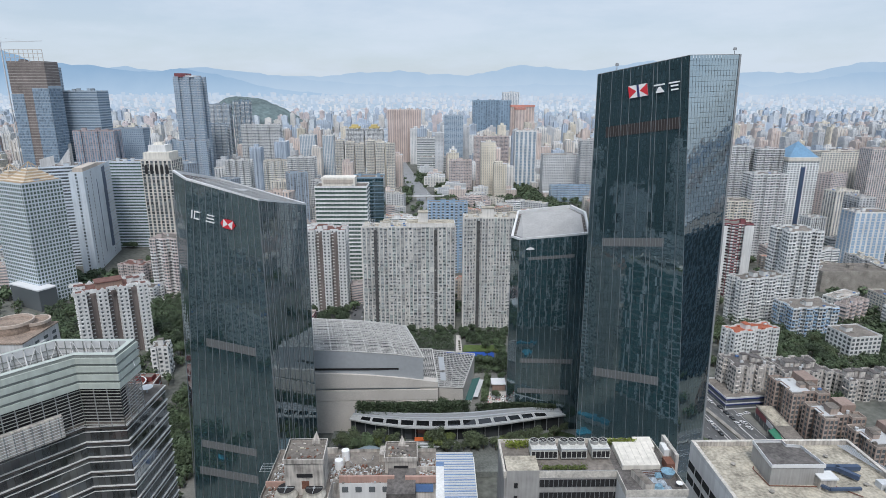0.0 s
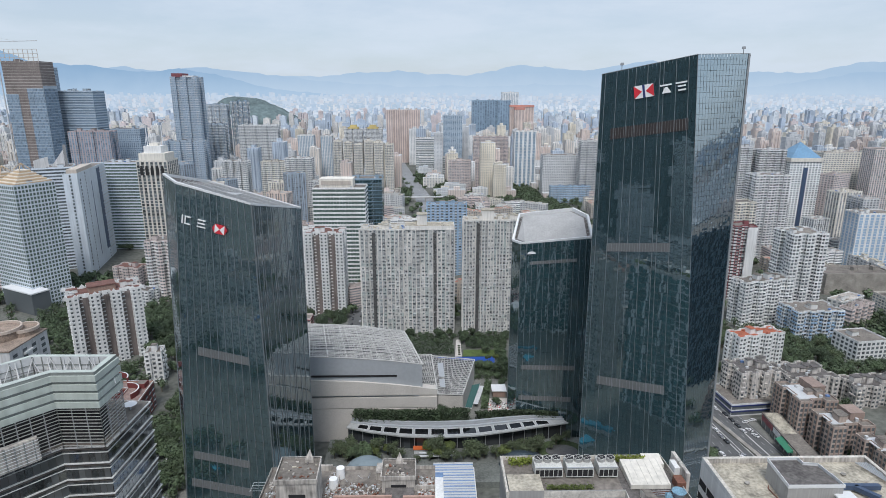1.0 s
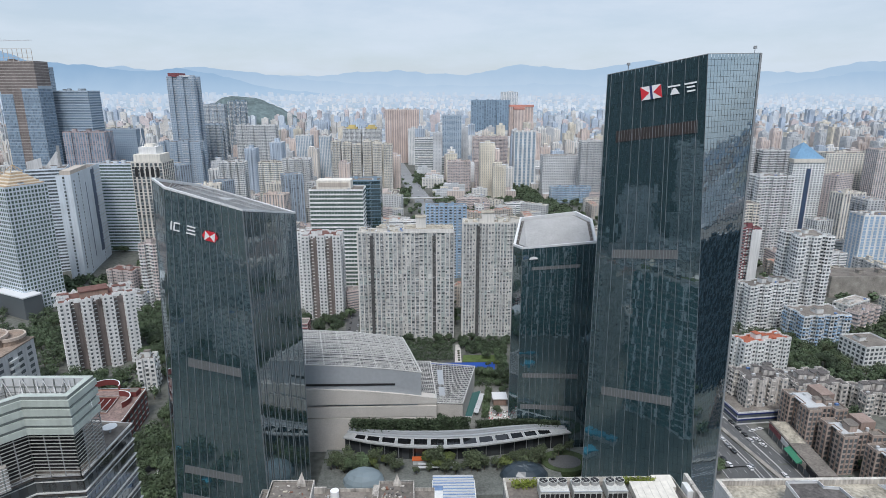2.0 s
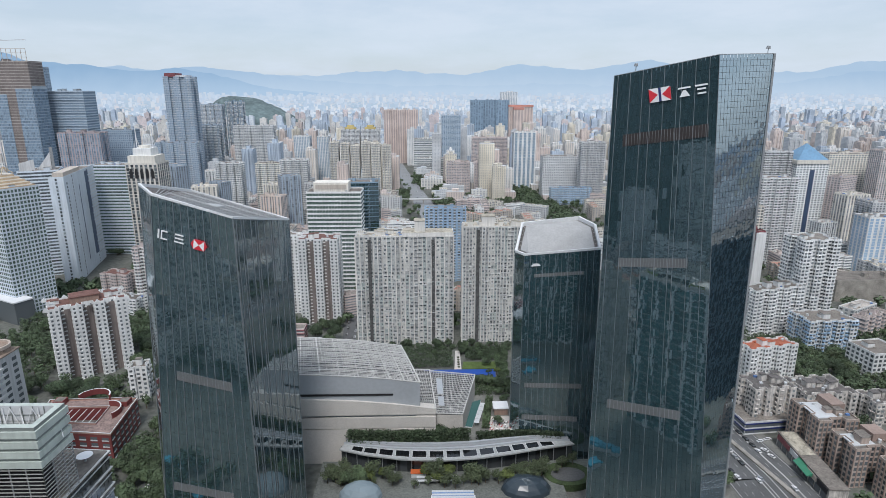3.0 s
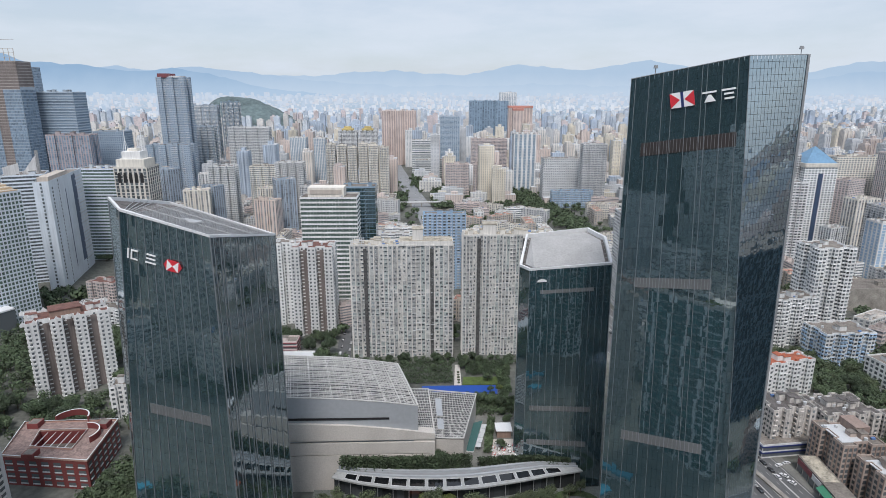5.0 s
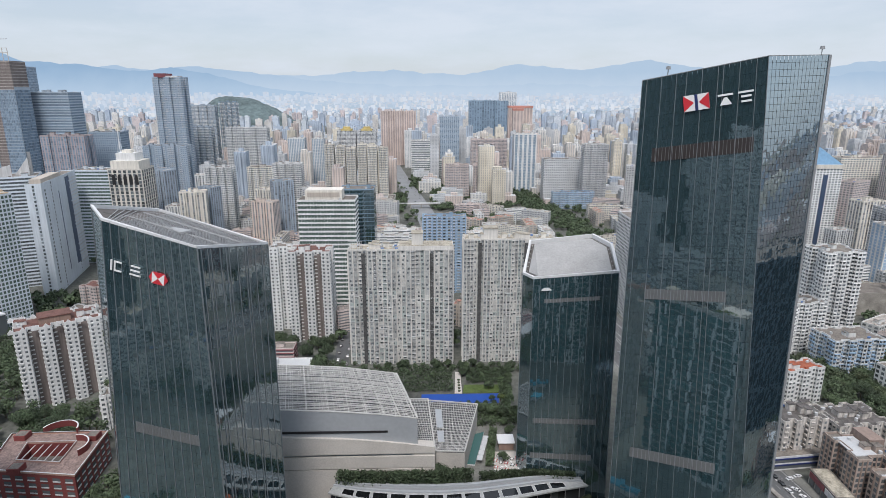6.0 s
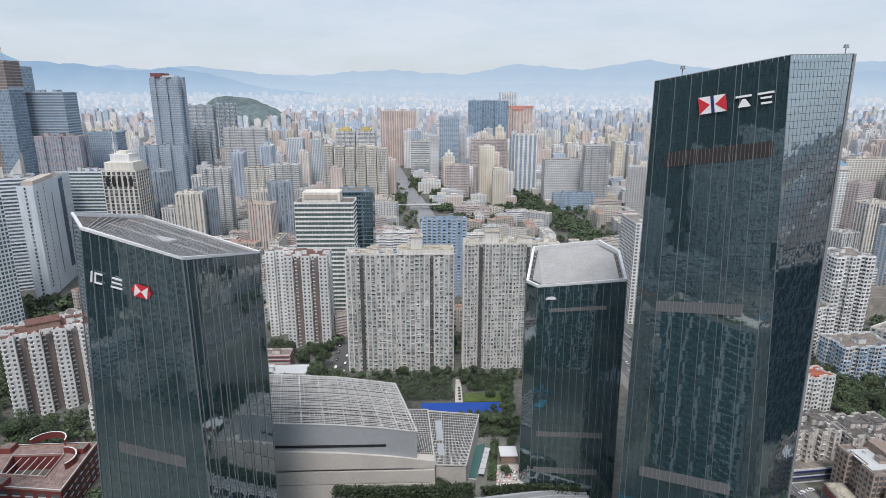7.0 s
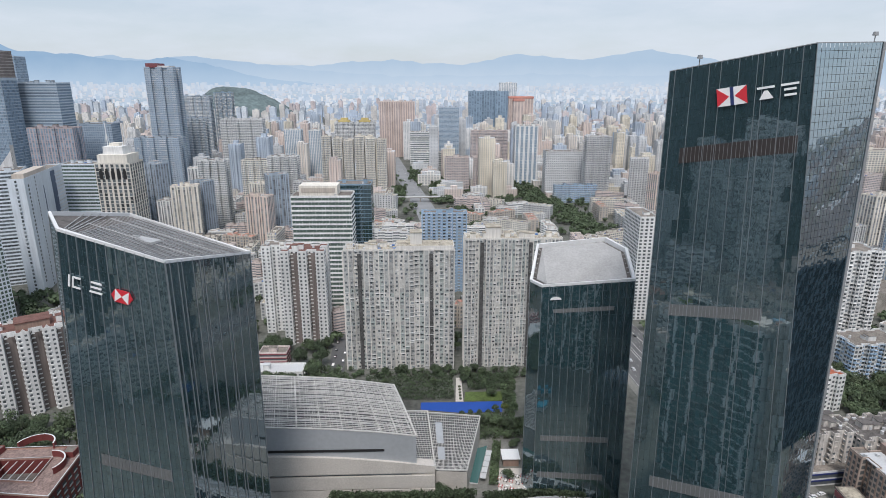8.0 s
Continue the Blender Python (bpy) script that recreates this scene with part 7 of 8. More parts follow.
part("deck", Mesh().box(-44, -3, 7, 44, 3, 8.4, CONC).box(-44, -3.3, 8.4, 44, -3.0, 9.6, TRIM).box(-44, 3.0, 8.4, 44, 3.3, 9.6, TRIM), bridge)
for x in (-38, -19, 0, 19, 38):
    part("pier", Mesh().box(x - 0.8, -1.5, 0, x + 0.8, 1.5, 7, CONC), bridge)
for i in range(22):
    y = 1100 + 17 * i + vr.uniform(-4, 4)
    car(np.interp(y, [p[1] for p in AVENUE], [p[0] for p in AVENUE]) + vr.choice((-12, -8, -4, 4, 8, 12)), y, 98, vr.choice(("white", "white", "silver", "dark")), group="avenue cars")
kiosk = thing("street_kiosk", "orange roofed kiosk before the canopy", "kiosk", -7.2, 300.6, PLAZA_Z)
part("roof", Mesh().box(-4.2, -1.8, 2.6, 4.2, 1.8, 3.0, ORANGE), kiosk)
part("wall", Mesh().box(-3.8, -1.4, 0, 3.8, 1.4, 2.6, GREYW), kiosk)
stall = thing("street_stall", "pale flat-topped stall beside the kiosk", "kiosk", 5.4, 300.6, PLAZA_Z)
part("roof", Mesh().box(-4.8, -1.9, 2.7, 4.8, 1.9, 3.0, TANP), stall)
part("wall", Mesh().box(-4.4, -1.5, 0, 4.4, 1.5, 2.7, DARK), stall)
for y in (293.2, 296.0):
    sh = thing("bus_shelter", "long white flat shelter roof on posts", "shelter", 2.5, y, PLAZA_Z, 1, "shelters")
    part("roof", Mesh().box(-10.5, -0.7, 2.7, 10.5, 0.7, 2.95, SHEETW), sh)
    for x in (-9, 0, 9):
        part("post", Mesh().bar((x, 0, 0), (x, 0, 2.7), 0.08, ALU, 6), sh)


def shell(name, label, x, y, rx, ry, h, material, seed):
    """A faceted glass shell over an entrance."""
    r = random.Random(seed)
    t = thing(name, label, "glass canopy", x, y, PLAZA_Z)
    rows = [[Vector((rx * math.sin(math.pi / 2 * i / 5) * math.cos(a), ry * math.sin(math.pi / 2 * i / 5) * math.sin(a), h * math.cos(math.pi / 2 * i / 5) + r.uniform(-0.25, 0.25))) for a in [2 * math.pi * k / 12 for k in range(12)]] for i in range(6)]
    for i in range(5):
        for k in range(12):
            q = (k + 1) % 12
            part("glass_facet", Mesh().face([rows[i][k], rows[i + 1][k], rows[i + 1][q], rows[i][q]] if i else [rows[0][0], rows[1][k], rows[1][q]], material), t)


shell("entrance_shell", "pale blue faceted glass shell over an entrance", -36, 285.5, 11, 8, 7, SHELLP, 4)
shell("entrance_shell", "dark blue faceted glass shell over an entrance", 48, 289, 13, 9, 7, SHELLG, 5)
m, inner = [], []
plain("oval_lawn", Mesh().prism([(72 + 13 * math.cos(a), 301 + 10 * math.sin(a)) for a in [2 * math.pi * k / 24 for k in range(24)]], 0, PLAZA_Z + 0.4, DGRASS), "oval lawn with a pale kerb beside the tower", kind="structure")
plain("oval_pavement", Mesh().prism([(72 + 9 * math.cos(a), 300 + 6 * math.sin(a)) for a in [2 * math.pi * k / 24 for k in range(24)]], 0, PLAZA_Z + 0.6, ASPH), "dark paved oval inside the lawn", kind="structure")
plain("plaza_pavement", Mesh().prism([(-60, 274), (68, 274), (68, 296), (92, 303), (92, 314), (-60, 314)], 0, PLAZA_Z, PLAZA), "grey-green patterned plaza paving", kind="structure")
for x, y, z in ((125, 257, 213.6), (77, 259, 207.4)):
    cr = thing("roof_camera_mast", "small dark mast with a round head on the tower roof", "mast", x, y, z - 1.2)
    part("pole", Mesh().bar((0, 0, 0), (0, 0, 4), 0.15, LOUVRE, 6), cr)
    part("head", Mesh().cyl(0, 0, 3.6, 4.6, 0.8, LOUVRE, 0.6, sides=10), cr)


# ---- trees ----
def tree_parts(seed, h, r0, leaf, n):
    """A trunk with limbs, and a crown of leaf clumps with gaps."""
    r = random.Random(seed)
    trunk = Mesh()
    trunk.cyl(0, 0, 0, h * 0.45, 0.28, BARK, 0.2, sides=7)
    heads = []
    for i in range(6):
        a = 2 * math.pi * i / 6 + r.uniform(-0.4, 0.4)
        q = Vector((math.cos(a) * r0 * r.uniform(0.4, 0.75), math.sin(a) * r0 * r.uniform(0.4, 0.75), h * r.uniform(0.55, 0.85)))
        trunk.bar((0, 0, h * r.uniform(0.3, 0.44)), q, 0.1, BARK)
        heads.append((q, r0 * r.uniform(0.42, 0.62)))
    heads.append((Vector((0, 0, h * 0.86)), r0 * 0.6))
    crown = Mesh()
    for _ in range(n):
        c, rad = r.choice(heads)
        d = Vector((r.gauss(0, 1), r.gauss(0, 1), r.gauss(0, 0.75))).normalized()
        p = c + d * rad * r.uniform(0.55, 1.05)
        s = r.uniform(0.2, 0.42)
        nrm = (d + Vector((r.gauss(0, 0.5), r.gauss(0, 0.5), r.gauss(0.4, 0.5)))).normalized()
        u = nrm.cross(Vector((r.gauss(0, 1), r.gauss(0, 1), r.gauss(0, 1)))).normalized()
        w = nrm.cross(u)
        crown.face([p - u * s - w * s * 0.4, p + u * s * 0.3 - w * s, p + u * s + w * s * 0.5, p - u * s * 0.2 + w * s], leaf)
    return trunk.done("trunk"), crown.done("crown")


TREES = [tree_parts(11, 9.5, 4.6, LEAF, 2300), tree_parts(12, 8.0, 4.0, LEAF, 1800), tree_parts(13, 11, 5.2, LEAFD, 2600), tree_parts(14, 7, 3.4, LEAFY, 1300), tree_parts(15, 10, 3.8, LEAFO, 620), tree_parts(16, 8.5, 3.3, LEAFO, 520)]


def tree(x, y, z=0.0, kind=0, s=1.0, group="street trees"):
    r = random.Random(f"{x:.1f},{y:.1f}")
    t = new("tree")
    t.matrix_basis = Matrix.Translation((x, y, z)) @ pose(0, 0, 0, 0, 0, r.uniform(0, 360)) @ Matrix.Diagonal((s, s, s * r.uniform(0.9, 1.1), 1))
    part("trunk", TREES[kind][0], t)
    part("crown", TREES[kind][1], t)
    return tagged(t, ("broad green street tree", "small green street tree", "dark green broad-leaved tree", "young yellow-green street tree", "thin olive-green plaza tree", "small olive-green plaza tree")[kind], "tree", group)


def clear(x, y, pad=3):
    return all(abs(x - a) > b + pad or abs(y - c) > d + pad for a, c, b, d in FOOTPRINTS)


def grove(x0, y0, x1, y1, n, kinds=(0, 1, 2), z=0.0, s=(0.8, 1.25), group="grove"):
    r = random.Random(f"{x0}{y0}")
    for _ in range(n):
        x, y = r.uniform(x0, x1), r.uniform(y0, y1)
        if clear(x, y):
            tree(x, y, z, r.choice(kinds), r.uniform(*s), group)


grove(-58, 290, -34, 302, 18, (4, 4, 5, 0), z=PLAZA_Z, s=(0.75, 1.05), group="podium street trees")
grove(-34, 292, 62, 299.5, 26, (4, 4, 5, 3), z=PLAZA_Z, s=(0.8, 1.15), group="podium street trees")
grove(58, 298, 84, 309, 10, (4, 5, 0), z=PLAZA_Z, s=(0.6, 0.9), group="podium street trees")
for i in range(34):
    p = along(ARC_O, (i + 0.5) / 34)
    r = random.Random(900 + i)
    if abs(p.x + 7) > 6 and abs(p.x - 5) > 6 or i % 2:
        tree(p.x + r.uniform(-1.5, 1.5), p.y - r.uniform(3.0, 10.0), PLAZA_Z, r.choice((4, 5)), r.uniform(0.55, 0.85), "podium street trees")
grove(205, 395, 330, 440, 46, (0, 0, 4), group="trees among the flats")
grove(232, 440, 330, 470, 26, (0, 1, 4), group="trees among the flats")
grove(290, 350, 400, 420, 40, (0, 2), group="trees among the flats")
grove(-330, 370, -210, 420, 40, (0, 2), group="trees round the school")
grove(-235, 400, -190, 540, 34, (0, 2), group="trees round the school")
grove(-165, 190, -135, 330, 34, (0, 1), group="lane trees")
grove(-175, 300, -150, 350, 10, (0, 1), group="lane trees")
grove(26, 374, 72, 386, 22, (1, 0), z=12, s=(0.5, 0.8), group="terrace trees")
grove(30, 330, 50, 400, 22, (1, 3), z=12, s=(0.4, 0.7), group="terrace trees")
grove(-60, 452, 100, 472, 20, (0, 2), s=(0.45, 0.7), group="trees below the slabs")
grove(140, 285, 152, 360, 12, (1, 0), group="road trees")
grove(-128, 440, -78, 516, 30, (0, 2), group="trees by the side street")


def hedge(line, n, z, w, h, leaf, label, size=(0.3, 0.62)):
    """A clipped-loose hedge of leaf clumps along a line."""
    r = random.Random(label)
    m = Mesh()
    for _ in range(n):
        p = along(line, r.random())
        q = Vector((p.x + r.gauss(0, w / 3), p.y + r.gauss(0, w / 3), z + h * r.random() ** 0.6))
        s = r.uniform(*size)
        u = Vector((r.gauss(0, 1), r.gauss(0, 1), r.gauss(0, 1))).normalized()
        v = u.cross(Vector((r.gauss(0, 1), r.gauss(0, 1), r.gauss(0, 1)))).normalized()
        m.face([q - u * s - v * s * 0.4, q + u * s * 0.3 - v * s, q + u * s + v * s * 0.5, q - u * s * 0.2 + v * s], leaf)
    plain("hedge", m, label, "hedge")


hedge([(-46, 316.5), (-20, 315.4), (0, 315.4), (20, 317)], 8500, 13.0, 2.4, 8.5, LEAFD, "dense dark green hedge behind the canopy")
hedge([(25, 319), (40, 320.4), (52, 320.6), (62, 319.4), (72, 318.0)], 4600, 12.5, 1.7, 5.5, LEAFD, "lower dark green hedge behind the canopy")
tree(5, 320.5, 12, 2, 0.85, "terrace trees")
for i in range(5):
    tree(20 + 5.6 * i, 414.6 + 0.2 * i, 0, 1, 0.42, "pool side trees")
for i in range(4):
    tree(52 + 1.5 * i, 424 + 9 * i, 0, 0, 0.62, "garden edge trees")
tree(41, 436.5, 0, 1, 0.8, "lawn tree")


def shrubbery(x0, y0, x1, y1, n, z, h, leaf, label, slope=0.0):
    """Loose shrubs and low trees that crowd a bed."""
    r = random.Random(label)
    m = Mesh()
    for _ in range(n):
        x, y = r.uniform(x0, x1), r.uniform(y0, y1)
        top = h * (0.45 + 0.75 * abs(noise.noise(Vector((x * 0.16, y * 0.16, h)))) * 2)
        q = Vector((x + slope * (y - y0), y, z + top * r.random() ** 0.5))
        s = r.uniform(0.22, 0.55)
        u = Vector((r.gauss(0, 1), r.gauss(0, 1), r.gauss(0, 0.6))).normalized()
        v = u.cross(Vector((r.gauss(0, 1), r.gauss(0, 1), r.gauss(0, 1)))).normalized()
        m.face([q - u * s - v * s * 0.4, q + u * s * 0.3 - v * s, q + u * s + v * s * 0.5, q - u * s * 0.2 + v * s], leaf)
    plain("shrubbery", m, label, "shrubs", kind="stuff")


shrubbery(-45, 433, 16, 466, 7000, 0, 2.9, LEAFD, "dark green shrubs and palms below the slab")
shrubbery(26, 445, 58, 467, 5000, 0, 3.8, LEAFD, "dense dark trees behind the lawn")
shrubbery(48, 416, 56, 446, 2400, 0, 5.5, LEAF, "green shrubs beside the garden pool")
shrubbery(14, 392, 52, 411, 5000, 0, 6.0, LEAF, "mixed green garden beds before the blue pool")
shrubbery(27, 370, 58, 386, 3400, 12, 3.6, LEAF, "green beds at the back of the terrace")
shrubbery(28.5, 331, 33, 366, 1900, 12, 4.0, LEAF, "row of green shrubs beside the swimming pool", 0.16)
shrubbery(50, 351, 72, 366, 1700, 12, 3.0, LEAFD, "dark shrubs behind the pavilion")
hedge([(22, 157.6), (28, 157.8)], 700, 95.4, 1.7, 2.0, LEAFB, "yellow-green roof planting beside the chillers", (0.12, 0.3))
hedge([(31, 146.4), (43, 146.4)], 900, 95.4, 1.2, 1.3, LEAFY, "green shrubs along the roof parapet", (0.1, 0.26))
hedge([(52.5, 158.4), (61, 158.4)], 700, 95.4, 1.4, 2.0, LEAFB, "bright green roof planting behind the sheet roof", (0.12, 0.3))


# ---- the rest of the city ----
# Filler windows greyed in the colour for the haze over the city.
WINFAR = glass_mat("haze_greyed_window_glass", (0.23, 0.25, 0.27), 0.15, 0.0, 0.5, 0.5)


def filler(seed, w, d, h, style, wall, nb, roof):
    """A block of the general city, as one small family of parts."""
    r = random.Random(seed)
    poly = bays(w, d, nb, 2.2, 0) if nb else rect(w, d)
    n = max(1, round(h / 3.1))
    wall_m = Mesh().prism(poly, 0, h, wall).done("wall")
    roof_m = roof_mesh(poly, h, wall, roof, r, 1.3).done("roof")
    win = Mesh()
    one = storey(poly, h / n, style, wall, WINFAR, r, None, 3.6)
    for i in range(n):
        k = len(win.v)
        win.v.extend((x, y, z + i * h / n) for x, y, z in one.v)
        win.f.extend(tuple(q + k for q in f) for f in one.f)
        slots = [win.slot(x) for x in one.mats]
        win.m.extend(slots[q] for q in one.m)
    return wall_m, roof_m, win.done("window")


ROOFC = mat("pale_screed_roof", (0.36, 0.33, 0.30), 0.92, var=0.3, big=0.12, fine=0.6, jitter=0.25)
ROOFP = mat("faded_red_roof", (0.42, 0.23, 0.18), 0.9, var=0.25, big=0.15, fine=0.8, jitter=0.2)
LOW = [filler(40 + i, 34 + 6 * (i % 4), 12 + i % 3, 17 + 2.5 * (i % 4), "grid" if i % 3 else "band", (WHITE, CREAM, GREYW, PINKW, WHITE, TANW)[i % 6], (0, 3, 2, 0)[i % 4], (ROOFC, ROOFG, ROOFW, ROOFC, ROOFC, ROOFP)[i % 6]) for i in range(10)]
HIGH = [filler(70 + i, 26 + 4 * (i % 4), 20, 55 + 9 * (i % 5), "grid" if i % 2 else "vert", (WHITE, GREYW, CREAM, PINKW, FARBLUE, WHITE, PEACH, GREYW)[i % 8], (2, 3, 2, 0)[i % 4], ROOFC) for i in range(10)]
NAMES = {0: ("apartment_building", "old low block of city flats", "apartment building", "low city blocks"), 1: ("apartment_tower", "grey city apartment tower", "apartment building", "city towers")}


def stand(kind, parts, x, y, turn, s=(1, 1, 1)):
    nm, label, cat, grp = NAMES[kind]
    t = new(nm)
    t.matrix_basis = pose(x, y, 0, 0, 0, turn) @ Matrix.Diagonal((*s, 1))
    part("wall", parts[0], t)
    part("roof", parts[1], t)
    part("window", parts[2], t, kind="stuff")
    tagged(t, label, cat, grp)


def on_road(x, y, pad):
    ax = np.interp(y, [p[1] for p in AVENUE], [p[0] for p in AVENUE])
    rx = np.interp(y, [p[1] for p in ROAD], [p[0] for p in ROAD])
    return (y > 840 and abs(x - ax) < 22 + pad) or (pad > 4 and 800 < y < 1330 and abs(x - (225 - 60 * (y - 833) / 451)) < 24 + pad * 0.6) or (y < 800 and abs(x - rx) < 22 + pad)


CITY = random.Random(5)
for iy in range(21):
    y = 384 + 34 * iy
    for ix in range(-22, 24):
        x = ix * 46 + (iy % 3) * 14 + CITY.uniform(-5, 5)
        yy = y + CITY.uniform(-5, 5)
        if abs(x) > 0.80 * yy + 60 or on_road(x, yy, 24) or not clear(x, yy, 16) or (yy < 520 and (abs(x) < 200 or 200 < x < 330 or -340 < x < -190)) or (yy < 665 and -430 < x < -185):
            continue
        centre = -170 < x < 330
        low = CITY.random() < (1.0 if centre and yy < 1120 else 1.0 if yy < (820 if x < -120 else 640) else 0.74)
        if 120 < x < 300 and 1000 < yy < 1150:
            continue
        k = CITY.uniform(0.85, 1.1)
        stand(0 if low else 1, CITY.choice(LOW if low else HIGH), x, yy, CITY.choice((0, 90, 90, 12, -14, 28, -30)), (k, k, CITY.uniform(0.8, 1.1)))

QUARTER = mat("dark_grey_cladding", (0.125, 0.148, 0.165), 0.5, var=0.2)
# unseen dark towers added to the south so the glass reflects less sky
for x, y, w, h in ((-120, -300, 110, 430), (-250, -190, 170, 400), (-430, 10, 70, 300), (20, -380, 80, 400), (-250, -420, 130, 450)):
    building("office_tower", "unseen dark tower added to block sky in the glass", x, y, w, 40, h, "grid", QUARTER, TOWERIN, fh=36, pitch=6, category="office tower", group="business quarter")
# Pale towers out of view, added to brighten what the glass reflects.
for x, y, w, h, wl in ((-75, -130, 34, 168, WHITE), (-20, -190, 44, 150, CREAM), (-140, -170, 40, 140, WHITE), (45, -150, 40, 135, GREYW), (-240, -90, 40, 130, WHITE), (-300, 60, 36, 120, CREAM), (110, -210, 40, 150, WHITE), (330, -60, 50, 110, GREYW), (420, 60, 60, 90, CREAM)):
    building("apartment_tower", "unseen white apartment tower added for the glass to reflect", x, y - 24, w, 24, h, "flatw", wl, WINDOW, nb=2, fh=6, pitch=4, turn=0, group="south towers", clutter=0.5)

# Out of view to the east: added to darken the lower mirror facet.
building("office_tower", "unseen dark tower added to darken the mirror facet", 322, 185, 60, 100, 112, "grid", QUARTER, TOWERIN, fh=28, pitch=6, category="office tower", group="business quarter")

# unseen old quarter added to the south, which the glass reflects
for i in range(44):
    x, y = -390 + 52 * (i % 11) + CITY.uniform(-8, 8), -110 + 62 * (i // 11) + CITY.uniform(-10, 10)
    if abs(x - 180) > 40:
        stand(0, CITY.choice(LOW), x, y, CITY.choice((0, 90, 8, -12)), (1.1, 1.1, CITY.uniform(0.9, 1.9)))
for i in range(46):
    x, y = CITY.uniform(-420, 420), -60 - 620 * CITY.random()
    stand(1 if i % 3 else 0, CITY.choice(HIGH if i % 3 else LOW), x, y, CITY.choice((0, 90, 8)), (1.1, 1.1, CITY.uniform(0.9, 1.6)))

def woods(name, spots, label, leaf, seed, size=(0.8, 1.7), dense=50):
    """Many tree clumps too small to tell apart, as loose leaf masses on short stems."""
    r = random.Random(seed)
    m = Mesh()
    for x, y, rad, h in spots:
        lobes = [(r.uniform(-0.55, 0.55) * rad, r.uniform(-0.55, 0.55) * rad, r.uniform(-0.16, 0.16) * h) for _ in range(5)]
        for _ in range(int(dense * rad / 4)):
            d = Vector((r.gauss(0, 1), r.gauss(0, 1), r.gauss(0, 0.7))).normalized()
            lx, ly, lz = r.choice(lobes)
            q = Vector((x + lx, y + ly, h * 0.6 + lz)) + Vector((d.x * rad, d.y * rad, d.z * h * 0.5)) * 0.58 * r.uniform(0.6, 1.05)
            s = r.uniform(*size)
            nrm = (d + Vector((r.gauss(0, 0.4), r.gauss(0, 0.4), 0.5))).normalized()
            u = nrm.cross(Vector((r.gauss(0, 1), r.gauss(0, 1), r.gauss(0, 1)))).normalized()
            w = nrm.cross(u)
            m.face([q - u * s - w * s * 0.4, q + u * s * 0.3 - w * s, q + u * s + w * s * 0.5, q - u * s * 0.2 + w * s], leaf)
        m.bar((x, y, 0), (x, y, h * 0.5), 0.3, BARK)
    plain(name, m, label, "trees", kind="stuff")


WR = random.Random(77)
spots = [(WR.uniform(-420, 160), WR.uniform(-120, 105), WR.uniform(4, 7), WR.uniform(7, 11)) for _ in range(260)]
spots += [(WR.uniform(210, 460), WR.uniform(60, 300), WR.uniform(4, 7), WR.uniform(7, 11)) for _ in range(160)]
while len(spots) < 2500:
    y = WR.uniform(500, 1500)
    x = WR.uniform(-0.78 * y, 0.78 * y)
    if clear(x, y, 2) and not on_road(x, y, -14) and not (x < -190 and y < 665):
        spots.append((x, y, WR.uniform(3, 6), WR.uniform(7, 11)))
woods("street_woods", spots, "green trees scattered through the city streets", LEAFG, 5)
belt = []
for _ in range(620):
    x, y = WR.choice(((WR.uniform(95, 320), WR.uniform(1010, 1140)), (WR.uniform(40, 120), WR.uniform(880, 1010)), (WR.uniform(5, 40), WR.uniform(1060, 1300)), (WR.uniform(-38, 5), WR.uniform(1300, 1480)), (WR.uniform(-75, -45), WR.uniform(1050, 1200)), (WR.uniform(330, 420), WR.uniform(410, 520)), (WR.uniform(-430, -340), WR.uniform(540, 660))))
    if clear(x, y, 0):
        belt.append((x, y, WR.uniform(4, 7), WR.uniform(8, 13)))
for _ in range(300):
    y = WR.uniform(815, 1330)
    belt.append((225 - 60 * (y - 833) / 451 + WR.uniform(-26, 26), y, WR.uniform(4, 7), WR.uniform(8, 13)))
belt = [q for q in belt if clear(q[0], q[1], 0)]
woods("park_woods", belt, "dense green park trees between the blocks", LEAFG, 6)
near = []
while len(near) < 2300:
    x, y = WR.choice(((WR.uniform(205, 420), WR.uniform(345, 490)), (WR.uniform(230, 400), WR.uniform(390, 470)), (WR.uniform(-340, -190), WR.uniform(440, 540)), (WR.uniform(-430, -195), WR.uniform(480, 660)), (WR.uniform(-350, -185), WR.uniform(365, 540)), (WR.uniform(-175, -130), WR.uniform(180, 420)), (WR.uniform(-170, -60), WR.uniform(380, 470))))
    if clear(x, y, 1) and not on_road(x, y, 2) and abs(x + 151) > 5:
        near.append((x, y, WR.uniform(3, 5), WR.uniform(7, 11)))
woods("garden_woods", near, "broad green trees crowding the gardens between flats", LEAFG, 8, (0.32, 0.75), 120)

low = [(WR.uniform(-62, 104), WR.uniform(464, 475), WR.uniform(1.8, 2.8), WR.uniform(2.5, 4.5)) for _ in range(90)]
woods("slab_garden_woods", [q for q in low if clear(q[0], q[1], 1)], "low dark trees along the foot of the slabs", LEAFD, 9, (0.3, 0.7), 110)

# Far facades: haze is put into the base colours, paler, bluer, less contrast.
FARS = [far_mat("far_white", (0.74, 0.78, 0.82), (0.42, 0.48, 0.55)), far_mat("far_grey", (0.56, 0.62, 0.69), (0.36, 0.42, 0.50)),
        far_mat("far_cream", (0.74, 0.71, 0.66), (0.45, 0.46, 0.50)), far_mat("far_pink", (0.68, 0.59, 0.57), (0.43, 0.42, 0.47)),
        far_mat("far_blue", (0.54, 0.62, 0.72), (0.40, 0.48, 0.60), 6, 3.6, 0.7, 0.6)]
# Hill foliage paled towards blue, its haze put into the colour.
HILLG = mat("hazed_hill_woods", (0.13, 0.175, 0.18), 0.95, var=0.3, big=0.008, fine=0.05)
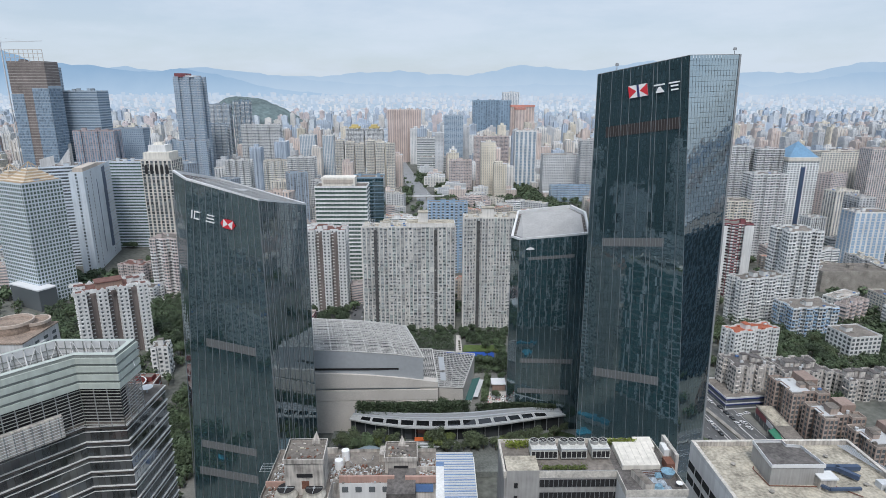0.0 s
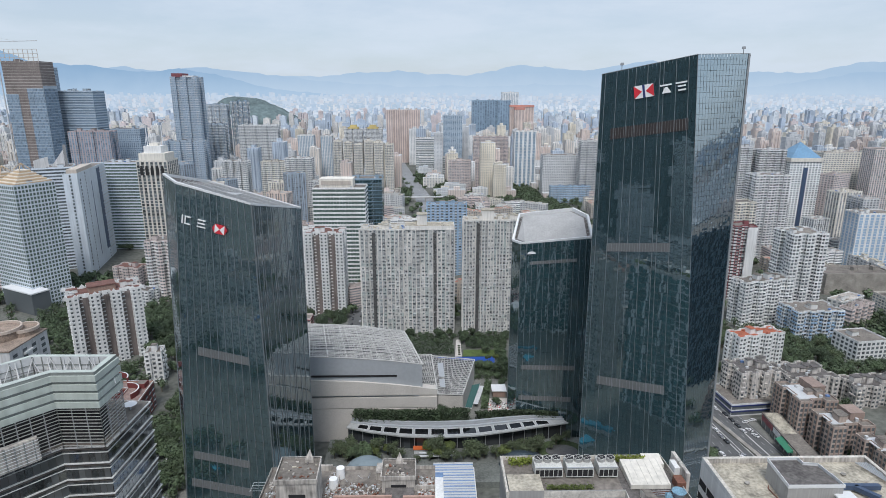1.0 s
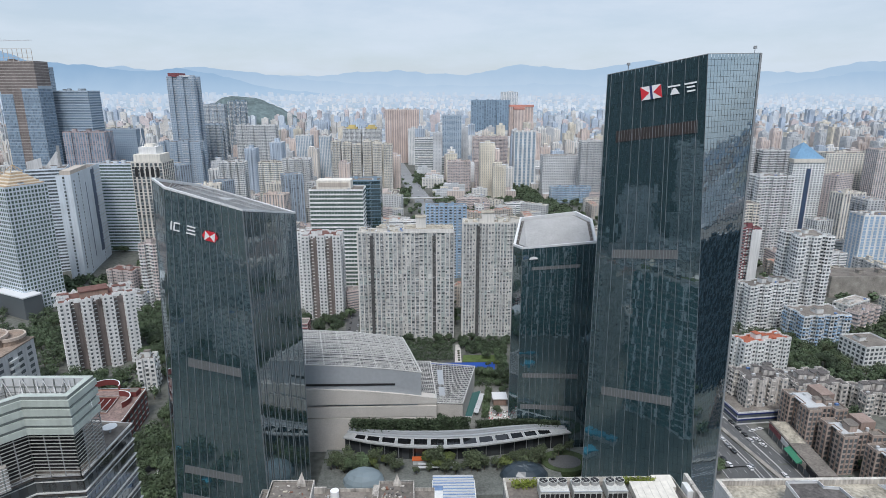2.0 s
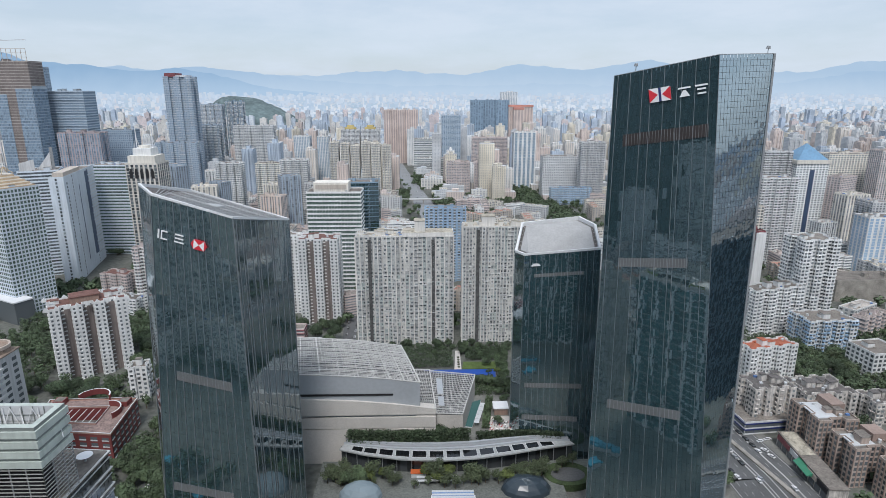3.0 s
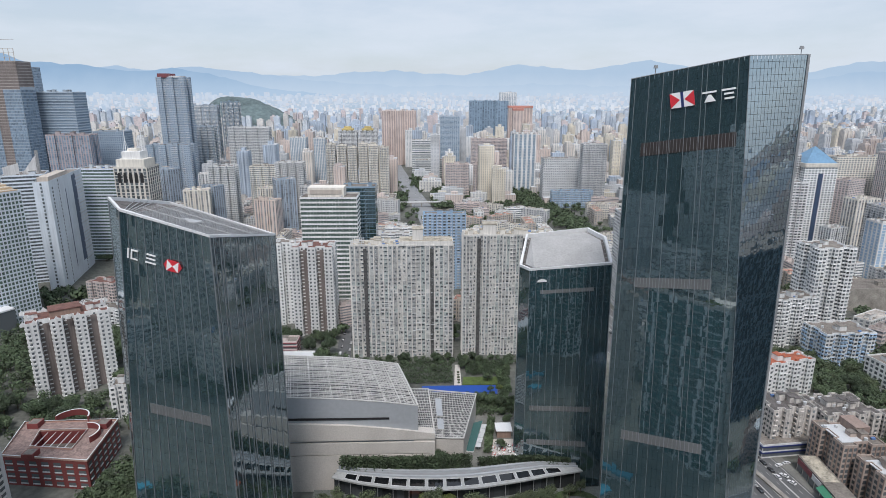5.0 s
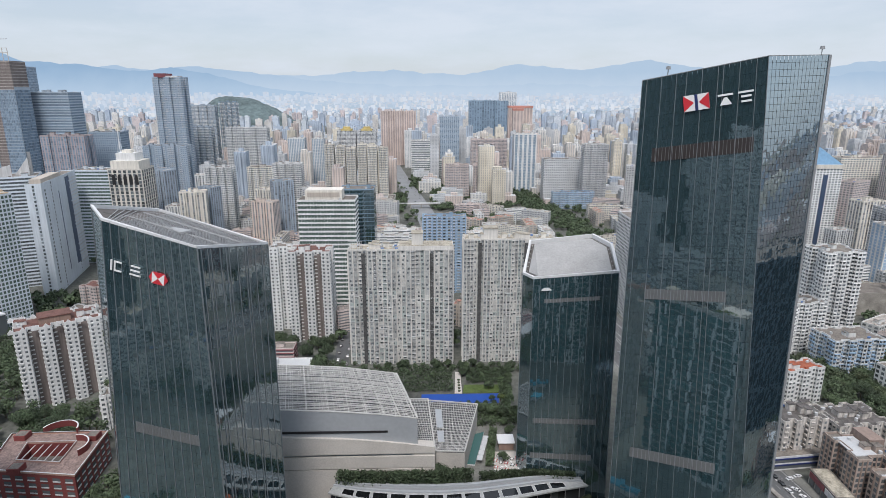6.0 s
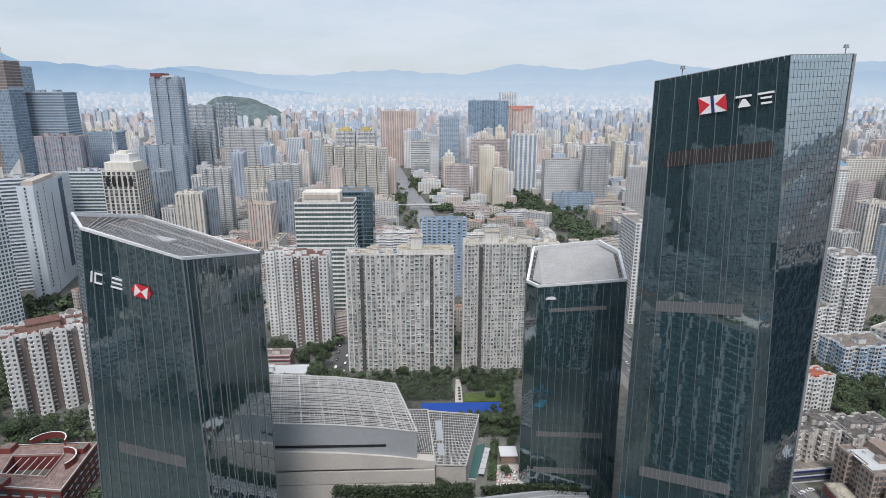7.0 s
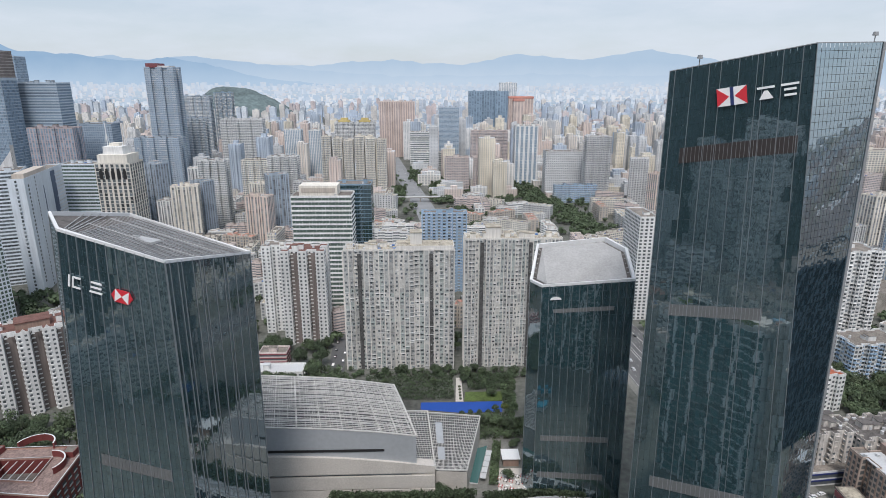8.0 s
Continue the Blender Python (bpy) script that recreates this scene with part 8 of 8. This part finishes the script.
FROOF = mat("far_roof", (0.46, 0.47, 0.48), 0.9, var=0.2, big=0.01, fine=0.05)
# Mid-distance facades: windows near the wall tone, haze put into the colours.
MIDS = [far_mat("mid_white", (0.74, 0.745, 0.74), (0.44, 0.47, 0.50), 4.2, 3.1, 0.45, 0.7), far_mat("mid_grey", (0.60, 0.615, 0.63), (0.40, 0.43, 0.47), 3.4, 3.1, 0.5, 0.55),
        far_mat("mid_beige", (0.71, 0.665, 0.61), (0.45, 0.44, 0.44), 5.0, 3.1, 0.4, 0.8), far_mat("mid_brown", (0.62, 0.535, 0.49), (0.42, 0.385, 0.385), 4.2, 3.1, 0.4, 0.7),
        far_mat("mid_blue", (0.50, 0.575, 0.66), (0.36, 0.42, 0.51), 5.5, 3.1, 0.5, 0.85), far_mat("mid_pale", (0.77, 0.755, 0.72), (0.40, 0.42, 0.45), 6.0, 3.1, 0.5, 0.6),
        far_mat("mid_peach", (0.70, 0.61, 0.56), (0.47, 0.41, 0.40), 4.6, 3.1, 0.4, 0.75), far_mat("mid_cream", (0.76, 0.71, 0.60), (0.46, 0.44, 0.41), 3.8, 3.1, 0.5, 0.6)]


def far_city(name, y0, y1, step, lo, hi, tall, seed, label, east=0.0):
    r = random.Random(seed)
    m = Mesh()
    y = y0
    while y < y1:
        x, x1 = (max(0.86 * y + 60, 430), east) if east else (-0.82 * y - 60, 0.82 * y + 60)
        while x < x1:
            px, py = x + r.uniform(-8, 8), y + r.uniform(-10, 10)
            x += step * r.uniform(0.8, 1.4)
            if on_road(px, py, 16) or not clear(px, py, 12) or r.random() < 0.06:
                continue
            up = r.random() < (0.12 if y < 1400 and -430 < px < 420 and not east else tall)
            w, d = (r.uniform(16, 30), r.uniform(16, 24)) if up else (r.uniform(24, 46), r.uniform(12, 20))
            h = r.uniform(50, hi) if up else r.uniform(lo, 28)
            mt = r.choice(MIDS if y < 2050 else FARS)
            rest, own = m, up and not east and y < 1420
            if own:
                m = Mesh()
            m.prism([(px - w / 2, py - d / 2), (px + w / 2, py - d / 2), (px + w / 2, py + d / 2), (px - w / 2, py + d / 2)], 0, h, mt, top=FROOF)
            m.box(px - w / 6, py - d / 5, h, px + w / 5, py + d / 5, h + r.uniform(3, 7), mt)
            if r.random() < 0.4:
                m.box(px - w / 2.3, py - d / 2.5, h, px + w * r.uniform(-0.2, 0.3), py + d / 2.6, h + r.uniform(2, 5), mt, bottom=False)
            if up and y < 2050:
                for sx in (-0.36, 0.02, 0.36):
                    m.box(px + w * sx - w * 0.09, py - d / 2 - 2.2, 0, px + w * sx + w * 0.09, py + d / 2 + 2.2, h - r.uniform(0, 6), mt)
            if own:
                tagged(new("apartment_tower" if up else "apartment_building", m.done("block", uv=True)), "tall pale apartment block with stepped roof" if up else "low pale city block with a flat roof", "apartment building", "distant blocks")
                m = rest
        y += step * 0.9
    ob = new(name, m.done(name, uv=True))
    tagged(ob, label, "city", kind="stuff")


far_city("distant_city", 1110, 2000, 39, 12, 104, 0.42, 21, "dense pale apartment blocks of the distant city")
# The east blocks stay unseen; they are added for the mirror facet's reflection.
far_city("east_city", -1150, 1500, 56, 14, 120, 0.5, 23, "city blocks east of the avenue", 2900)
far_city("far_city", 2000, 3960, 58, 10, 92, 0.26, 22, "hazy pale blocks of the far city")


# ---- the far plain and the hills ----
# Haze colour that the far blocks' own tones are blended towards.
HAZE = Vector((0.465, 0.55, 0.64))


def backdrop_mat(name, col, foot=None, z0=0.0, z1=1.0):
    """A glowing far backdrop, haze put in its colour; foot: paler haze at base."""
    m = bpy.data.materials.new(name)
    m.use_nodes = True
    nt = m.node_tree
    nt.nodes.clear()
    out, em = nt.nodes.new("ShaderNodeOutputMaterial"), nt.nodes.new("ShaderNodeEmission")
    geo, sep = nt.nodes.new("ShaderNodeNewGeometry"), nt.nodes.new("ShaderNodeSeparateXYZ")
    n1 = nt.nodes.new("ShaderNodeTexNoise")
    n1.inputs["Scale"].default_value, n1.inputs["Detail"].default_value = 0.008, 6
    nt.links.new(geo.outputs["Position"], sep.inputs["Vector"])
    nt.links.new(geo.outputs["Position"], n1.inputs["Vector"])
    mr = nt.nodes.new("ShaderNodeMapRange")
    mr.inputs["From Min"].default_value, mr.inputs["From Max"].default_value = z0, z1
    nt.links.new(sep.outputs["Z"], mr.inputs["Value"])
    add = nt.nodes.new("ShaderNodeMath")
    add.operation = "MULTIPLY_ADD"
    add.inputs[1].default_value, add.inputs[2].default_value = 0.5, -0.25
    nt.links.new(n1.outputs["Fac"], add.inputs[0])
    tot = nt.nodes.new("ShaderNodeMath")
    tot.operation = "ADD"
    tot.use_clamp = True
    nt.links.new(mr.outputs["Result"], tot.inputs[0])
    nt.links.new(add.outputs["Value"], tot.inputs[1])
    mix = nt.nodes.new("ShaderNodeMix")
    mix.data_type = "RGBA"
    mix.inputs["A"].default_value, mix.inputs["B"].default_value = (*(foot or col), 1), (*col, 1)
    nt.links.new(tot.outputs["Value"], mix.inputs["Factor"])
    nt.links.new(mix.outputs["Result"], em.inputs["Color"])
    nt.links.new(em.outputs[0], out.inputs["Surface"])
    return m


def ridge(name, y, heights, material, seed, x0=-4600, x1=4600):
    """A line of far hills across the horizon."""
    m, n = Mesh(), 240
    tops = []
    for i in range(n + 1):
        x = x0 + (x1 - x0) * i / n
        h = np.interp(x, [p[0] for p in heights], [p[1] for p in heights])
        h += 18 * noise.noise(Vector((x * 0.004, seed, 0))) + 11 * noise.noise(Vector((x * 0.013, seed, 3))) + 3 * noise.noise(Vector((x * 0.05, seed, 7)))
        tops.append((x, max(h, 0)))
    for i in range(n):
        (xa, ha), (xb, hb) = tops[i], tops[i + 1]
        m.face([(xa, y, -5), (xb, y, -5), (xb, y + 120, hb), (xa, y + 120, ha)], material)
    plain(name, m, "far hills glowing in haze blue on the horizon", kind="structure")


# Hills emit a haze blue that pales towards their foot.
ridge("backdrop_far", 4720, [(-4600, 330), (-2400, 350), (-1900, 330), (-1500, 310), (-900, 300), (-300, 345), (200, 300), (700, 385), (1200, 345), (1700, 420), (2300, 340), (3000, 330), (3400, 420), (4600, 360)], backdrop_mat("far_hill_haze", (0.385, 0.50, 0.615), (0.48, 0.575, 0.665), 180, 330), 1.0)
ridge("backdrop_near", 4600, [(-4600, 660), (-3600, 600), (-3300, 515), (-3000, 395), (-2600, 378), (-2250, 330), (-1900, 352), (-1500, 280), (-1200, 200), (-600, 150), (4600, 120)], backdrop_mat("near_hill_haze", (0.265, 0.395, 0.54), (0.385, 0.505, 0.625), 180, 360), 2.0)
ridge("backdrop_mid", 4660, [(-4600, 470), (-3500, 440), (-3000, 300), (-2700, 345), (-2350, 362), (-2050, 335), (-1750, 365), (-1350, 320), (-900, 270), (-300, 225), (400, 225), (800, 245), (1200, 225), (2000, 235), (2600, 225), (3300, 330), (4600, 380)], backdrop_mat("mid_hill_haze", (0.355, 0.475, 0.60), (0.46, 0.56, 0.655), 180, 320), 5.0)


def far_place(dist, x=0.0, z=0.0):
    """A point of the plain beyond the modelled city, drawn in towards the eye's height so that it keeps its size and place to the eye."""
    y = 3900 + 660 * (1 - 3900 / dist) / (1 - 3900 / 18000)
    k = y / dist
    return Vector((x * k, y, 200 + (z - 200) * k))


STEPS = [3900 * (18000 / 3900) ** (i / 69) for i in range(70)]
# The far plain glows; haze is put into its colour, paler with distance.
g = Mesh()
for d0, d1 in zip(STEPS[:-1], STEPS[1:]):
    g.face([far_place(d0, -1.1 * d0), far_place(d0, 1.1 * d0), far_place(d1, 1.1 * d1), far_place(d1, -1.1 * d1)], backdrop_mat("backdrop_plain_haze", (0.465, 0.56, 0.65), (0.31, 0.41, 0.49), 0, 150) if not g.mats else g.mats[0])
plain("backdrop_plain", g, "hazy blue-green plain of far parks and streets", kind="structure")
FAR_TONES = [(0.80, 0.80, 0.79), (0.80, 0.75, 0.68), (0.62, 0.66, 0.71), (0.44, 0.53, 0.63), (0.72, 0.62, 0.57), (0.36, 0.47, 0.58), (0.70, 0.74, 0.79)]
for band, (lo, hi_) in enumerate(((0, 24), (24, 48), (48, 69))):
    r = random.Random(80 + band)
    # Each tone gets a darker copy for shaded fronts; both glow, blended to haze.
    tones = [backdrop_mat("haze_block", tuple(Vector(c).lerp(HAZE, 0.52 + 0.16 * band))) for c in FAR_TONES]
    shaded_tones = [backdrop_mat("haze_shaded_side", tuple((Vector(c) * 0.80).lerp(HAZE, 0.52 + 0.16 * band))) for c in FAR_TONES]
    m = Mesh()
    for d in STEPS[lo:hi_]:
        x = -0.95 * d
        while x < 0.95 * d:
            w, tall = d * r.uniform(0.0018, 0.0065), r.random() ** 4
            patch = noise.noise(Vector((x * 0.0007, d * 0.0006, 4)))
            if r.random() < 0.62 + 0.7 * patch:
                h = d * (0.0009 + 0.0075 * tall)
                q = r.randrange(len(tones))
                dist = d * r.uniform(1.0, 1.03)
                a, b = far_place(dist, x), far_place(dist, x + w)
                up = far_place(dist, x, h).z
                m.prism([(a.x, a.y), (b.x, b.y), (b.x, b.y + 6), (a.x, a.y + 6)], a.z - 1, up, shaded_tones[q] if tall < 0.3 else tones[q], top=tones[q])
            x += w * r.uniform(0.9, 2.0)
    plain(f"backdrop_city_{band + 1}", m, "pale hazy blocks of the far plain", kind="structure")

# green hill in the city
m = Mesh()
HN = 44
def hill_h(u, v):
    d = math.hypot((u - 0.30) * (1.45 if u > 0.30 else 3.2), (v - 0.5) * 2.0)
    return max(0, 172 * (1 - d * d) ** 1.3 if d < 1 else 0) + 9 * noise.noise(Vector((u * 9, v * 9, 2))) + 5 * noise.noise(Vector((u * 30, v * 30, 5)))


for i in range(HN):
    for j in range(HN):
        m.face([(-1250 + 640 * (i + a) / HN, 2950 + 700 * (j + b) / HN, hill_h((i + a) / HN, (j + b) / HN) - 6) for a, b in ((0, 0), (1, 0), (1, 1), (0, 1))], HILLG)
plain("wooded_hill", m, "dark green wooded hill in the city", kind="structure")
